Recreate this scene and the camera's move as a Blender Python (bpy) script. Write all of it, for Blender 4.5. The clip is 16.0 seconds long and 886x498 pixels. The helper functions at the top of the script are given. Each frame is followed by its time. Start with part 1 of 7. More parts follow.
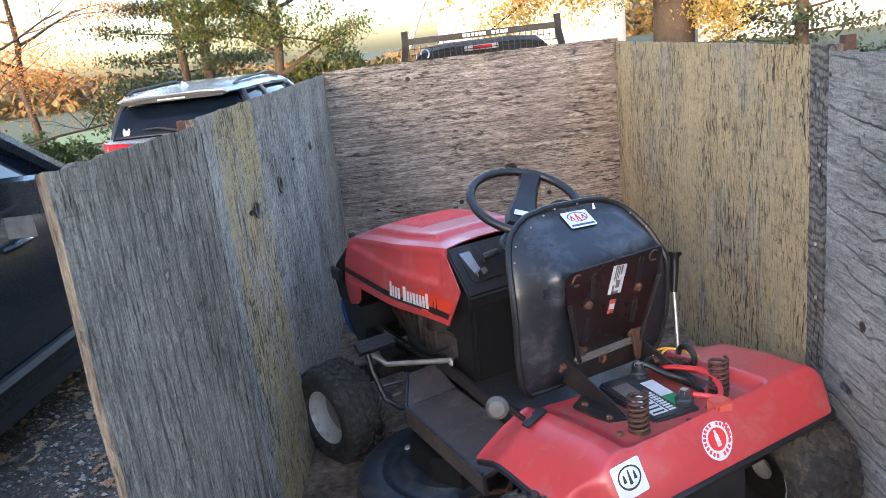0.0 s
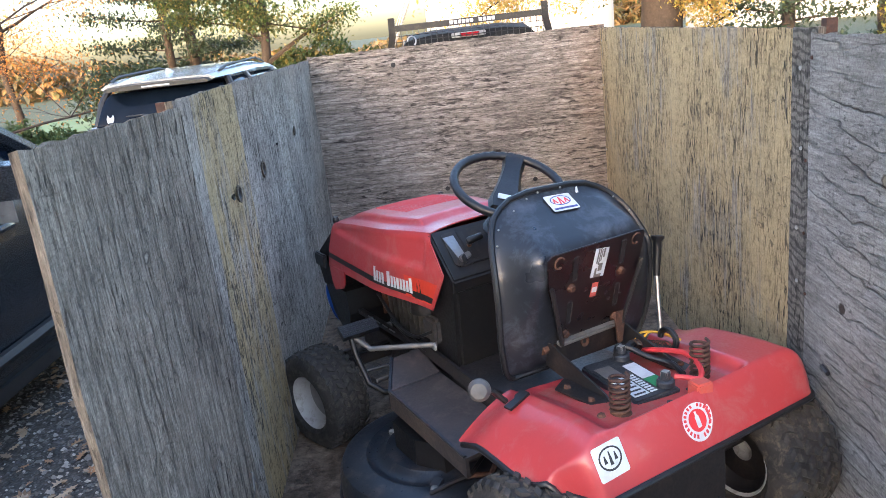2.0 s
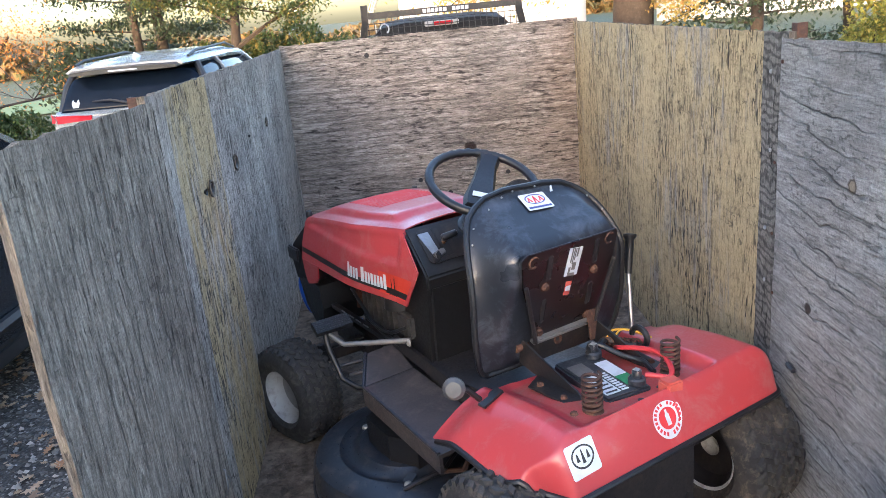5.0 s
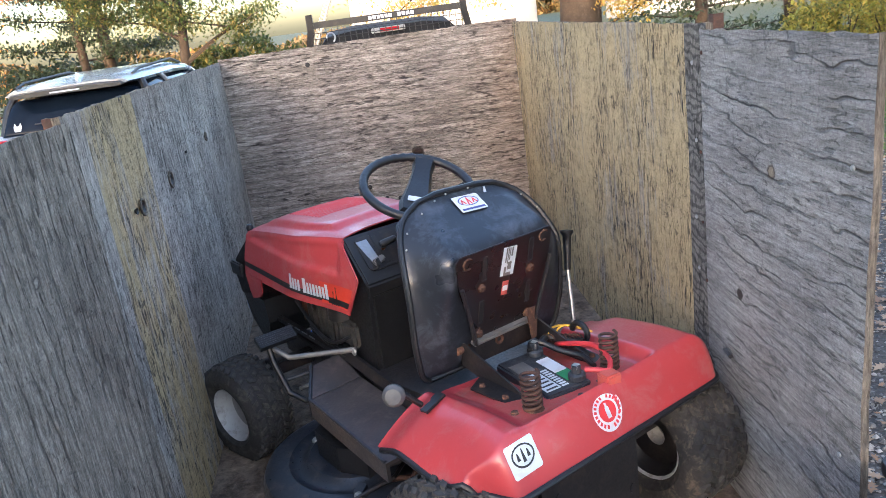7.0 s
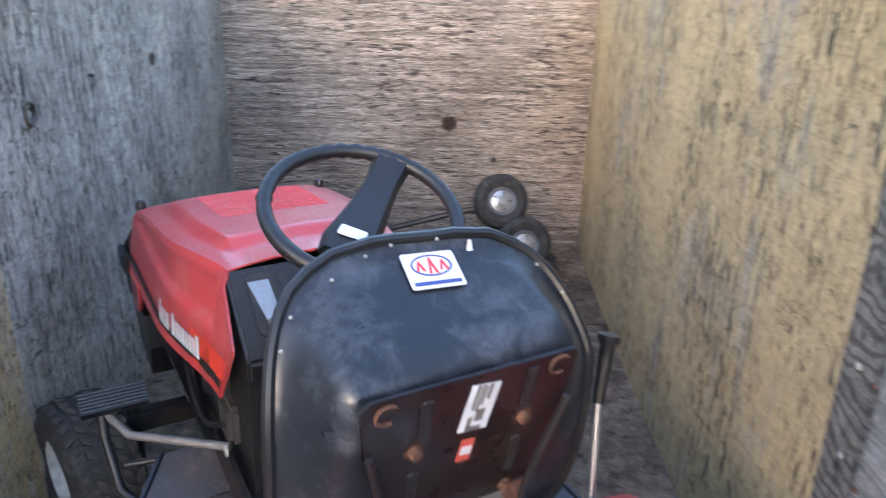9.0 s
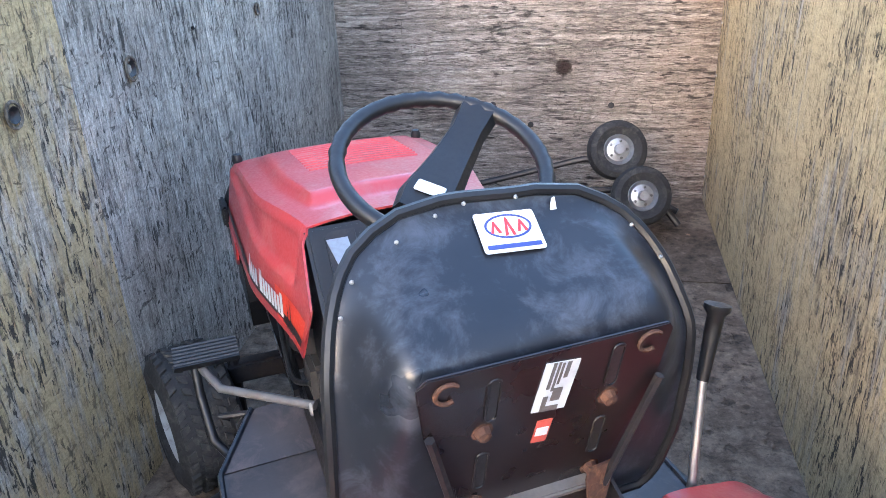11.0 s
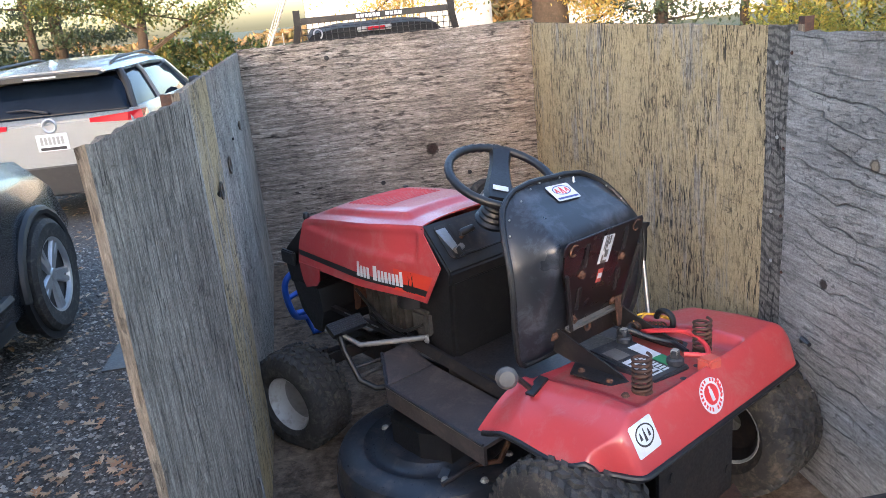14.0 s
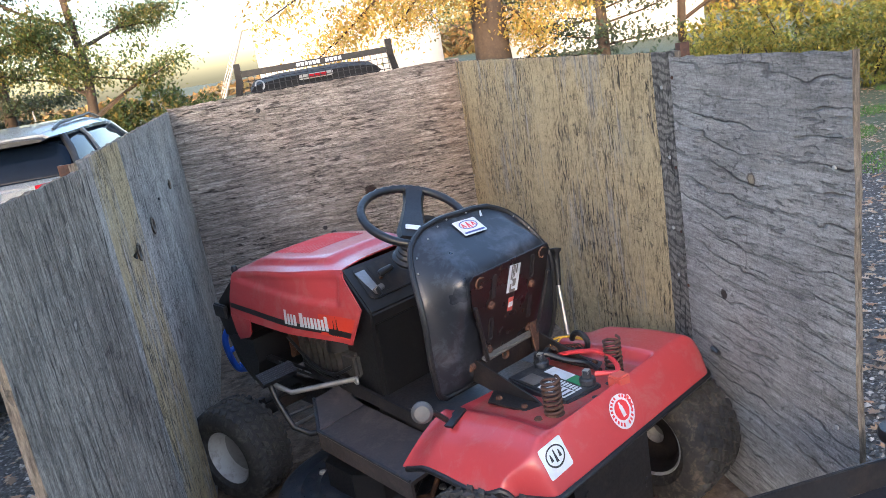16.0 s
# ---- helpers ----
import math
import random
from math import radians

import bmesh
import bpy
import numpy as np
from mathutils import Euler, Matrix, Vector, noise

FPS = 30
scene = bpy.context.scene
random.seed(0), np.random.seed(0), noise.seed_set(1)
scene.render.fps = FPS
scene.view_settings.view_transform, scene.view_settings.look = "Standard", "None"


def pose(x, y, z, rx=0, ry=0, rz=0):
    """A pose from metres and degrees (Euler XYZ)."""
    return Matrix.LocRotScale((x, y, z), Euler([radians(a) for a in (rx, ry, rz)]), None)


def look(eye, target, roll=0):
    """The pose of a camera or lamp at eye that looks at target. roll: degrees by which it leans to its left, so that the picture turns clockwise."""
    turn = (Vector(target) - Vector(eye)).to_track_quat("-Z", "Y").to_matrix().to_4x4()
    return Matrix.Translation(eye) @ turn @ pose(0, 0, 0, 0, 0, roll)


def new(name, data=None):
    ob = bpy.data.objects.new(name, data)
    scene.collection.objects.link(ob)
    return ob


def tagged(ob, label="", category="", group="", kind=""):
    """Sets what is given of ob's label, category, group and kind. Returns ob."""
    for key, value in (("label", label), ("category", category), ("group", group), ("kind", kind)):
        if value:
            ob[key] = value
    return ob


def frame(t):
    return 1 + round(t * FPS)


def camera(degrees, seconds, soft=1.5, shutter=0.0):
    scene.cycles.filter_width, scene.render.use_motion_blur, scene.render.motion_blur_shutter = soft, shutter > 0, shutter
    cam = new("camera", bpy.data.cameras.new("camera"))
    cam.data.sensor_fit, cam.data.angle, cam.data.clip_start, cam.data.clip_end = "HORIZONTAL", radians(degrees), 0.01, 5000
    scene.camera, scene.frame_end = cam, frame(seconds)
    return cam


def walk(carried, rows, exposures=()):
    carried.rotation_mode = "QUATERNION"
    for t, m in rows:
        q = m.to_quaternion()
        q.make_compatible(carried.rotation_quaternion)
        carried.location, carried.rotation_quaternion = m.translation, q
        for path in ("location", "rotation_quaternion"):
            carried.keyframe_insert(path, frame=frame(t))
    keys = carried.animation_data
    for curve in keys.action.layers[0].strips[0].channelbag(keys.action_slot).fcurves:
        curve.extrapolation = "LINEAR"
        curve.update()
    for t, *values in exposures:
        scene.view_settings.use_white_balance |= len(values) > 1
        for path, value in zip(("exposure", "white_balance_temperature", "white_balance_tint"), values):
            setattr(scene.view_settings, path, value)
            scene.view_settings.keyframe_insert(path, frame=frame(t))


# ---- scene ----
cam = camera(61.5, 16.0, soft=0.85, shutter=0.15)
PATH = [
    (0, (-0.052, -1.284, 1.549), (-0.146, 0.64, 1.013), -6.8),
    (0.5, (-0.041, -1.288, 1.554), (-0.106, 0.639, 1.022), -7.0),
    (1, (-0.048, -1.288, 1.553), (-0.092, 0.641, 1.027), -6.7),
    (1.5, (-0.047, -1.29, 1.541), (-0.104, 0.638, 1.012), -6.7),
    (2, (-0.04, -1.284, 1.532), (-0.106, 0.633, 0.965), -6.6),
    (2.5, (-0.03, -1.282, 1.527), (-0.063, 0.61, 0.881), -6.6),
    (3, (-0.034, -1.275, 1.542), (-0.031, 0.609, 0.869), -6.4),
    (3.5, (-0.048, -1.28, 1.554), (-0.018, 0.603, 0.881), -5.8),
    (4, (-0.048, -1.279, 1.556), (-0.025, 0.613, 0.91), -5.5),
    (4.5, (-0.048, -1.28, 1.561), (-0.041, 0.623, 0.947), -5.6),
    (7, (0.029, -1.277, 1.55), (0.129, 0.626, 0.944), -8.0),
    (7.5, (0.189, -1.235, 1.504), (0.727, 0.577, 0.851), -11.2),
    (8, (0.187, -1.038, 1.473), (0.842, 0.714, 0.766), -7.4),
    (8.5, (0.159, -0.699, 1.515), (0.72, 1.078, 0.79), -1.4),
    (9, (0.241, -0.355, 1.453), (0.204, 1.516, 0.747), 1.2),
    (9.2, (0.274, -0.211, 1.452), (-0.056, 1.613, 0.7), 0.7),
    (11.3, (0.295, -0.283, 1.43), (-0.053, 1.503, 0.6), -2.9),
    (11.5, (0.224, -0.452, 1.45), (0.102, 1.414, 0.74), -4.9),
    (12, (0.119, -0.701, 1.522), (0.418, 1.15, 0.827), -4.4),
    (12.5, (0.113, -0.989, 1.496), (0.502, 0.85, 0.812), -5.1),
    (13, (0.039, -1.191, 1.536), (0.365, 0.664, 0.865), -8.0),
    (13.5, (-0.252, -1.231, 1.542), (-0.017, 0.65, 0.906), -8.4),
    (14, (-0.352, -1.268, 1.558), (-0.113, 0.622, 0.947), -5.7),
    (14.5, (-0.279, -1.319, 1.563), (-0.043, 0.582, 0.989), -6.3),
    (15, (-0.224, -1.328, 1.567), (0.036, 0.579, 1.021), -7.6),
    (15.5, (-0.206, -1.332, 1.565), (0.083, 0.576, 1.037), -9.3),
    (16, (-0.206, -1.345, 1.564), (0.125, 0.555, 1.032), -9.8),
]
walk(cam, [(t, look(eye, target, roll)) for t, eye, target, roll in PATH], [(0.0, 3.0, 5550, 18), (1.6, 3.0, 5550, 18), (2.5, 3.25, 5550, 18), (3.1, 3.32, 5550, 18), (3.7, 3.22, 5550, 18), (4.6, 3.14, 5550, 18), (7.0, 3.05, 5550, 18), (8.0, 3.08, 5500, 18), (9.0, 3.35, 5550, 18), (11.5, 3.75, 5450, 18), (12.0, 3.25, 5500, 18), (12.6, 3.1, 5500, 18), (13.5, 3.05, 5550, 18), (16.0, 2.92, 5550, 18)])

# ---- world and sun ----
SUN_EL, SUN_AZ = 8.0, 200.0          # degrees; azimuth clockwise from +y
world = bpy.data.worlds.new("world")
scene.world = world
world.use_nodes = True
wn, wl = world.node_tree.nodes, world.node_tree.links
sky = wn.new("ShaderNodeTexSky")
sky.sky_type, sky.sun_disc = "NISHITA", False
sky.sun_elevation, sky.sun_rotation = radians(SUN_EL), radians(SUN_AZ)
sky.air_density, sky.dust_density, sky.ozone_density = 1.0, 2.6, 1.0
wl.new(sky.outputs[0], wn["Background"].inputs[0])
wn["Background"].inputs[1].default_value = 0.15
sun_data = bpy.data.lights.new("sun", "SUN")
sun_data.energy, sun_data.angle, sun_data.color = 1.3, radians(0.6), (1.0, 0.66, 0.34)
sun = new("sun", sun_data)
az, el = radians(SUN_AZ), radians(SUN_EL)
sun_from = Vector((math.sin(az) * math.cos(el), math.cos(az) * math.cos(el), math.sin(el)))
sun.matrix_world = look(sun_from * 50, (0, 0, 0))

# ---- materials ----
def node_mat(name):
    m = bpy.data.materials.new(name)
    m.use_nodes = True
    t = m.node_tree
    return m, t, t.nodes["Principled BSDF"]


def coords(t, scale=(1, 1, 1), rot=(0, 0, 0), loc=(0, 0, 0)):
    tc = t.nodes.new("ShaderNodeTexCoord")
    mp = t.nodes.new("ShaderNodeMapping")
    mp.inputs["Scale"].default_value = scale
    mp.inputs["Rotation"].default_value = [radians(a) for a in rot]
    mp.inputs["Location"].default_value = loc
    t.links.new(tc.outputs["Object"], mp.inputs["Vector"])
    return mp.outputs[0]


def noise_fac(t, vec, scale, detail=4, rough=0.6, distort=0.0):
    n = t.nodes.new("ShaderNodeTexNoise")
    n.inputs["Scale"].default_value = scale
    n.inputs["Detail"].default_value = detail
    n.inputs["Roughness"].default_value = rough
    n.inputs["Distortion"].default_value = distort
    t.links.new(vec, n.inputs["Vector"])
    return n.outputs["Fac"]


def ramp(t, fac, stops):
    r = t.nodes.new("ShaderNodeValToRGB")
    e = r.color_ramp.elements
    while len(e) < len(stops):
        e.new(0.5)
    for el_, (p, c) in zip(e, stops):
        el_.position = p
        el_.color = (*c, 1) if len(c) == 3 else c
    t.links.new(fac, r.inputs[0])
    return r.outputs[0]


def grey(a):
    return (a, a, a)


def mix(t, fac, a, b, kind="MIX"):
    n = t.nodes.new("ShaderNodeMix")
    n.data_type, n.blend_type = "RGBA", kind
    for sock, v in ((n.inputs[0], fac), (n.inputs[6], a), (n.inputs[7], b)):
        if isinstance(v, (int, float)):
            sock.default_value = v
        elif isinstance(v, tuple):
            sock.default_value = (*v, 1)
        else:
            t.links.new(v, sock)
    return n.outputs[2]


def math_node(t, op, a, b=0.0):
    n = t.nodes.new("ShaderNodeMath")
    n.operation = op
    for sock, v in ((n.inputs[0], a), (n.inputs[1], b)):
        if isinstance(v, (int, float)):
            sock.default_value = v
        else:
            t.links.new(v, sock)
    return n.outputs[0]


def bump(t, bsdf, height, strength, dist=0.002):
    b = t.nodes.new("ShaderNodeBump")
    b.inputs["Strength"].default_value = strength
    b.inputs["Distance"].default_value = dist
    t.links.new(height, b.inputs["Height"])
    t.links.new(b.outputs[0], bsdf.inputs["Normal"])


def worn(name, base, base2, rough=0.5, metal=0.0, scale=8.0, fine=90.0, dirt=(0.10, 0.08, 0.06), dirt_amount=0.25, bump_s=0.15,
         island=0.0, coat=0.0):
    """Painted, rusted or plastic surface: two tones, patches of dust, dirt or painted sheen, fine relief."""
    m, t, b = node_mat(name)
    v = coords(t)
    big = noise_fac(t, v, scale, 5, 0.6)
    small = noise_fac(t, v, fine, 3, 0.6)
    c = mix(t, ramp(t, big, [(0.3, grey(0)), (0.7, grey(1))]), base, base2)
    d = ramp(t, noise_fac(t, v, scale * 2.3, 8, 0.72, 0.4), [(0.5, grey(0)), (0.75, grey(1))])
    c = mix(t, math_node(t, "MULTIPLY", d, dirt_amount), c, dirt)
    if island:
        g = t.nodes.new("ShaderNodeNewGeometry")
        c = mix(t, island, c, ramp(t, g.outputs["Random Per Island"], [(0, grey(0.3)), (1, grey(1.7))]), "MULTIPLY")
    t.links.new(c, b.inputs["Base Color"])
    rr = ramp(t, small, [(0.2, grey(max(0.03, rough - 0.12))), (0.8, grey(min(1, rough + 0.15)))])
    t.links.new(rr, b.inputs["Roughness"])
    b.inputs["Metallic"].default_value = metal
    b.inputs["Coat Weight"].default_value = coat
    bump(t, b, mix(t, 0.5, small, d), bump_s, 0.001)
    return m


def plywood(name, tones, along, turn=0.0, figure=0.3, checks=0.5, paint=None, knots=(), stains=(), pits=0.0, bare=None, fibres=0.8, rings=0.0):
    """Weathered plywood. along: the axis of the grain ('z' or 'h'). paint: (colour, axis, from, to, cover)."""
    tones = tuple(tuple(0.94 * q for q in c) for c in tones)
    m, t, b = node_mat(name)
    lay = lambda a, c: (c, c, a) if along == "z" else (a, a, c)
    v = coords(t)
    vg = coords(t, lay(4.0, 42), (turn, 0, 0))
    vf = coords(t, lay(26, 240), (turn, 0, 0))
    vc = coords(t, lay(14, 85), (turn, 0, 0), (3.1, 1.7, 0.4))
    g = noise_fac(t, vg, 1.0, 9, 0.7, 0.5)
    f = noise_fac(t, vf, 1.0, 6, 0.75)
    c = ramp(t, mix(t, 0.48, g, f), [(0.36, tones[0]), (0.5, tones[1]), (0.63, tones[2])])
    w = t.nodes.new("ShaderNodeTexWave")
    w.bands_direction = "Z" if along == "h" else "Y"
    w.inputs["Scale"].default_value, w.inputs["Distortion"].default_value = 7.0, 7.0
    w.inputs["Detail"].default_value, w.inputs["Detail Scale"].default_value = 3.0, 0.55
    t.links.new(coords(t, lay(0.45, 1.3), (turn, 0, 0)), w.inputs["Vector"])
    band = ramp(t, w.outputs["Fac"], [(0.0, grey(0.35)), (0.22, grey(1.0))])
    c = mix(t, figure, c, band, "MULTIPLY")
    fib = noise_fac(t, coords(t, lay(20, 170), (turn, 0, 0), (2.9, 6.3, 1.2)), 1.0, 8, 0.82, 0.4)
    c = mix(t, fibres, c, ramp(t, fib, [(0.36, grey(0.38)), (0.46, grey(0.86)), (0.54, grey(1.08)), (0.64, grey(1.5))]), "MULTIPLY")
    blot = noise_fac(t, v, 2.3, 6, 0.65)
    c = mix(t, 0.75, c, ramp(t, blot, [(0.28, (0.52, 0.50, 0.50)), (0.5, grey(1.0)), (0.72, (1.42, 1.40, 1.36))]), "MULTIPLY")
    for col, axis, lo, hi, amount in stains:
        sx = t.nodes.new("ShaderNodeSeparateXYZ")
        t.links.new(v, sx.inputs[0])
        k = t.nodes.new("ShaderNodeMapRange")
        k.interpolation_type = "SMOOTHSTEP"
        k.inputs[1].default_value, k.inputs[2].default_value = lo, hi
        t.links.new(math_node(t, "ADD", sx.outputs[axis], math_node(t, "MULTIPLY", math_node(t, "SUBTRACT", blot, 0.5), 0.8)), k.inputs[0])
        c = mix(t, math_node(t, "MULTIPLY", k.outputs[0], amount), c, mix(t, f, col, tuple(0.6 * q for q in col)))
    crack = ramp(t, noise_fac(t, vc, 1.0, 3, 0.55, 0.3), [(0.585, grey(0)), (0.645, grey(1))])
    fine_crack = ramp(t, noise_fac(t, coords(t, lay(32, 190), (turn, 0, 0), (1.3, 4.2, 2.2)), 1.0, 3, 0.6, 0.2), [(0.60, grey(0)), (0.67, grey(0.85))])
    patch = ramp(t, noise_fac(t, v, 3.4, 5, 0.65), [(0.42, grey(0)), (0.58, grey(1))])
    patch2 = ramp(t, noise_fac(t, coords(t, (1, 1, 1), (0, 0, 0), (5, 3, 8)), 5.0, 5, 0.65), [(0.40, grey(0.15)), (0.6, grey(1))])
    crack = math_node(t, "MULTIPLY", crack, math_node(t, "ADD", math_node(t, "MULTIPLY", patch, 0.8), 0.2))
    crack = math_node(t, "MAXIMUM", crack, math_node(t, "MULTIPLY", fine_crack, patch2))
    cover = None
    if paint:
        col, axis, lo, hi, keep = paint
        sep = t.nodes.new("ShaderNodeSeparateXYZ")
        t.links.new(v, sep.inputs[0])
        u = math_node(t, "ADD", sep.outputs[axis], math_node(t, "MULTIPLY", math_node(t, "SUBTRACT", g, 0.5), 0.03))
        inside = math_node(t, "MULTIPLY", math_node(t, "GREATER_THAN", u, lo), math_node(t, "LESS_THAN", u, hi))
        worn_off = ramp(t, mix(t, 0.5, noise_fac(t, coords(t, lay(3, 26), (0, 0, 0), (7, 2, 5)), 1.0, 7, 0.7), blot),
                        [(keep - 0.03, grey(0.96)), (keep + 0.06, grey(0.15))])
        cover = math_node(t, "MULTIPLY", inside, worn_off)
        pc = mix(t, mix(t, 0.45, noise_fac(t, v, 7, 6, 0.7), fib), tuple(0.75 * q for q in col), tuple(min(1, 1.2 * q) for q in col))
        if bare:
            w2 = t.nodes.new("ShaderNodeTexWave")
            w2.bands_direction = "Z"
            w2.inputs["Scale"].default_value, w2.inputs["Distortion"].default_value = 13.0, 13.0
            w2.inputs["Detail"].default_value, w2.inputs["Detail Scale"].default_value = 4.0, 0.9
            t.links.new(v, w2.inputs["Vector"])
            edge = ramp(t, w2.outputs["Fac"], [(0.1, grey(0.45)), (0.55, grey(1.1))])
            c = mix(t, inside, mix(t, 0.9, mix(t, 0.75, c, bare), edge, "MULTIPLY"), c)
        c = mix(t, cover, c, pc)
    c = mix(t, math_node(t, "MULTIPLY", crack, checks), c, tuple(0.22 * q for q in tones[0]))
    if pits:
        vp = coords(t, lay(24, 66), (turn, 0, 0), (9.3, 2.7, 6.1))
        pit = ramp(t, noise_fac(t, vp, 1.0, 4, 0.6, 0.8), [(0.615, grey(0)), (0.640, grey(1))])
        flake = ramp(t, noise_fac(t, coords(t, lay(48, 20), (0, 0, 0), (2.3, 8.7, 1.1)), 1.0, 4, 0.65, 0.8), [(0.625, grey(0)), (0.655, grey(0.8))])
        pit = math_node(t, "MULTIPLY", math_node(t, "MAXIMUM", pit, flake), math_node(t, "ADD", math_node(t, "MULTIPLY", patch2, 0.8), 0.2))
        crack = math_node(t, "MAXIMUM", crack, pit)
        c = mix(t, math_node(t, "MULTIPLY", pit, pits), c, tuple(0.2 * q for q in tones[0]))
        speck = ramp(t, noise_fac(t, v, 170, 3, 0.7), [(0.30, grey(0.62)), (0.5, grey(1.0)), (0.7, grey(1.3))])
        c = mix(t, 0.8, c, speck, "MULTIPLY")
    if pits > 0.6:
        zone = ramp(t, noise_fac(t, coords(t, lay(1.6, 3.4), (0, 0, 0), (4.4, 1.9, 7.3)), 1.0, 4, 0.6), [(0.43, grey(0)), (0.54, grey(1))])
        gouge = ramp(t, noise_fac(t, coords(t, lay(17, 80), (0, 0, 0), (6.6, 3.3, 0.9)), 1.0, 5, 0.68, 0.6), [(0.555, grey(0)), (0.585, grey(1))])
        smear = ramp(t, noise_fac(t, coords(t, lay(4, 24), (0, 0, 0), (1.6, 5.3, 2.9)), 1.0, 5, 0.65), [(0.53, grey(0)), (0.70, grey(0.6))])
        c = mix(t, math_node(t, "MULTIPLY", smear, zone), c, tuple(0.9 * q for q in tones[0]))
        gouge = math_node(t, "MULTIPLY", gouge, zone)
        c = mix(t, math_node(t, "MULTIPLY", gouge, 0.92), c, tuple(0.2 * q for q in tones[0]))
        crack = math_node(t, "MAXIMUM", crack, gouge)
        cross = noise_fac(t, coords(t, (9, 9, 42), (7, 0, 0), (0.7, 2.1, 3.8)), 1.0, 6, 0.7, 1.2)
        c = mix(t, 0.6, c, ramp(t, cross, [(0.34, grey(0.6)), (0.48, grey(1.0)), (0.7, grey(1.12))]), "MULTIPLY")
    if rings:
        # thin dark checks that follow the growth rings
        w3 = t.nodes.new("ShaderNodeTexWave")
        w3.bands_direction = "Z" if along == "h" else "Y"
        w3.inputs["Scale"].default_value, w3.inputs["Distortion"].default_value = 4.6, 9.0
        w3.inputs["Detail"].default_value, w3.inputs["Detail Scale"].default_value, w3.inputs["Detail Roughness"].default_value = 4.0, 0.8, 0.62
        t.links.new(coords(t, lay(0.5, 1.15), (turn * 0.8, 0, 0), (0.4, 0.9, 1.3)), w3.inputs["Vector"])
        line = math_node(t, "MULTIPLY", ramp(t, w3.outputs["Fac"], [(0.0, grey(1)), (0.010, grey(0.7)), (0.032, grey(0))]), patch2)
        c = mix(t, math_node(t, "MULTIPLY", line, rings), c, tuple(0.3 * q for q in tones[0]))
        crack = math_node(t, "MAXIMUM", crack, line)
    for (kx, ky, kz, r, kc) in knots:
        d = t.nodes.new("ShaderNodeVectorMath")
        d.operation = "DISTANCE"
        d.inputs[1].default_value = (kx, ky, kz)
        t.links.new(v, d.inputs[0])
        dd = math_node(t, "ADD", d.outputs["Value"], math_node(t, "MULTIPLY", math_node(t, "SUBTRACT", noise_fac(t, v, 60, 3), 0.5), r * 0.8))
        ring = ramp(t, math_node(t, "DIVIDE", dd, r * 1.6), [(0.45, grey(1)), (0.7, grey(0))])
        halo = ramp(t, math_node(t, "DIVIDE", dd, r * 1.6), [(0.38, grey(0)), (0.52, grey(0.8)), (0.72, grey(0))])
        c = mix(t, ring, c, mix(t, noise_fac(t, v, 130, 3), kc, tuple(0.25 * q for q in kc)))
        c = mix(t, halo, c, (0.035, 0.026, 0.02))
    t.links.new(c, b.inputs["Base Color"])
    b.inputs["Roughness"].default_value = 0.88
    b.inputs["Specular IOR Level"].default_value = 0.25
    h = math_node(t, "SUBTRACT", mix(t, 0.5, mix(t, 0.5, g, f), fib), math_node(t, "MULTIPLY", crack, 1.2))
    bump(t, b, h, 0.9, 0.007)
    return m


GREY3 = ((0.10, 0.088, 0.072), (0.26, 0.238, 0.205), (0.45, 0.42, 0.37))
COOL3 = ((0.175, 0.166, 0.151), (0.275, 0.264, 0.244), (0.37, 0.358, 0.338))
WARM3 = ((0.095, 0.080, 0.067), (0.275, 0.237, 0.202), (0.50, 0.45, 0.395))
YELLOW = (0.46, 0.35, 0.185)
M_ply_near_left = plywood("plywood_grey_vertical", ((0.125, 0.106, 0.085), (0.265, 0.231, 0.188), (0.41, 0.365, 0.30)), "z", figure=0.35, checks=0.85, pits=0.4, rings=0.6,
                          knots=[(-0.70, 0.15, 1.155, 0.022, (0.55, 0.5, 0.42))])
M_ply_far_left = plywood("plywood_grey_yellow_band", ((0.19, 0.17, 0.145), (0.38, 0.35, 0.305), (0.56, 0.52, 0.46)), "z", figure=0.12, checks=0.6, pits=0.9, fibres=0.5, paint=(YELLOW, 1, 0.58, 1.06, 0.52),
                         stains=[((0.16, 0.08, 0.05), 2, 1.25, 1.6, 0.4)])
M_ply_front = plywood("plywood_brown_horizontal", WARM3, "h", figure=0.3, checks=0.85, pits=0.35, rings=0.4, stains=[((0.20, 0.10, 0.055), 0, 0.50, 1.25, 0.5)],
                      knots=[(0.19, 3.05, 0.785, 0.035, (0.05, 0.03, 0.025))])
M_ply_right = plywood("plywood_yellow_worn", GREY3, "z", figure=0.1, checks=0.55, pits=0.75, fibres=0.5, bare=(0.15, 0.138, 0.118), paint=(YELLOW, 1, 0.645, 9.0, 0.545))
M_ply_right_grey = plywood("plywood_pale_grey", COOL3, "h", turn=-11, figure=0.22, checks=0.55, pits=0.5, fibres=0.45, rings=0.75,
                           knots=[(0.81, 0.20, 1.135, 0.017, (0.36, 0.29, 0.20)), (0.81, 0.35, 0.80, 0.016, (0.07, 0.05, 0.04))])
M_ply_edge = plywood("plywood_cut_edge", ((0.07, 0.056, 0.042), (0.17, 0.142, 0.11), (0.29, 0.25, 0.20)), "z", figure=0.2, checks=0.5)
M_floor = plywood("plywood_floor_dirty", ((0.060, 0.045, 0.033), (0.150, 0.112, 0.080), (0.27, 0.205, 0.148)), "h", figure=0.2, checks=0.5)
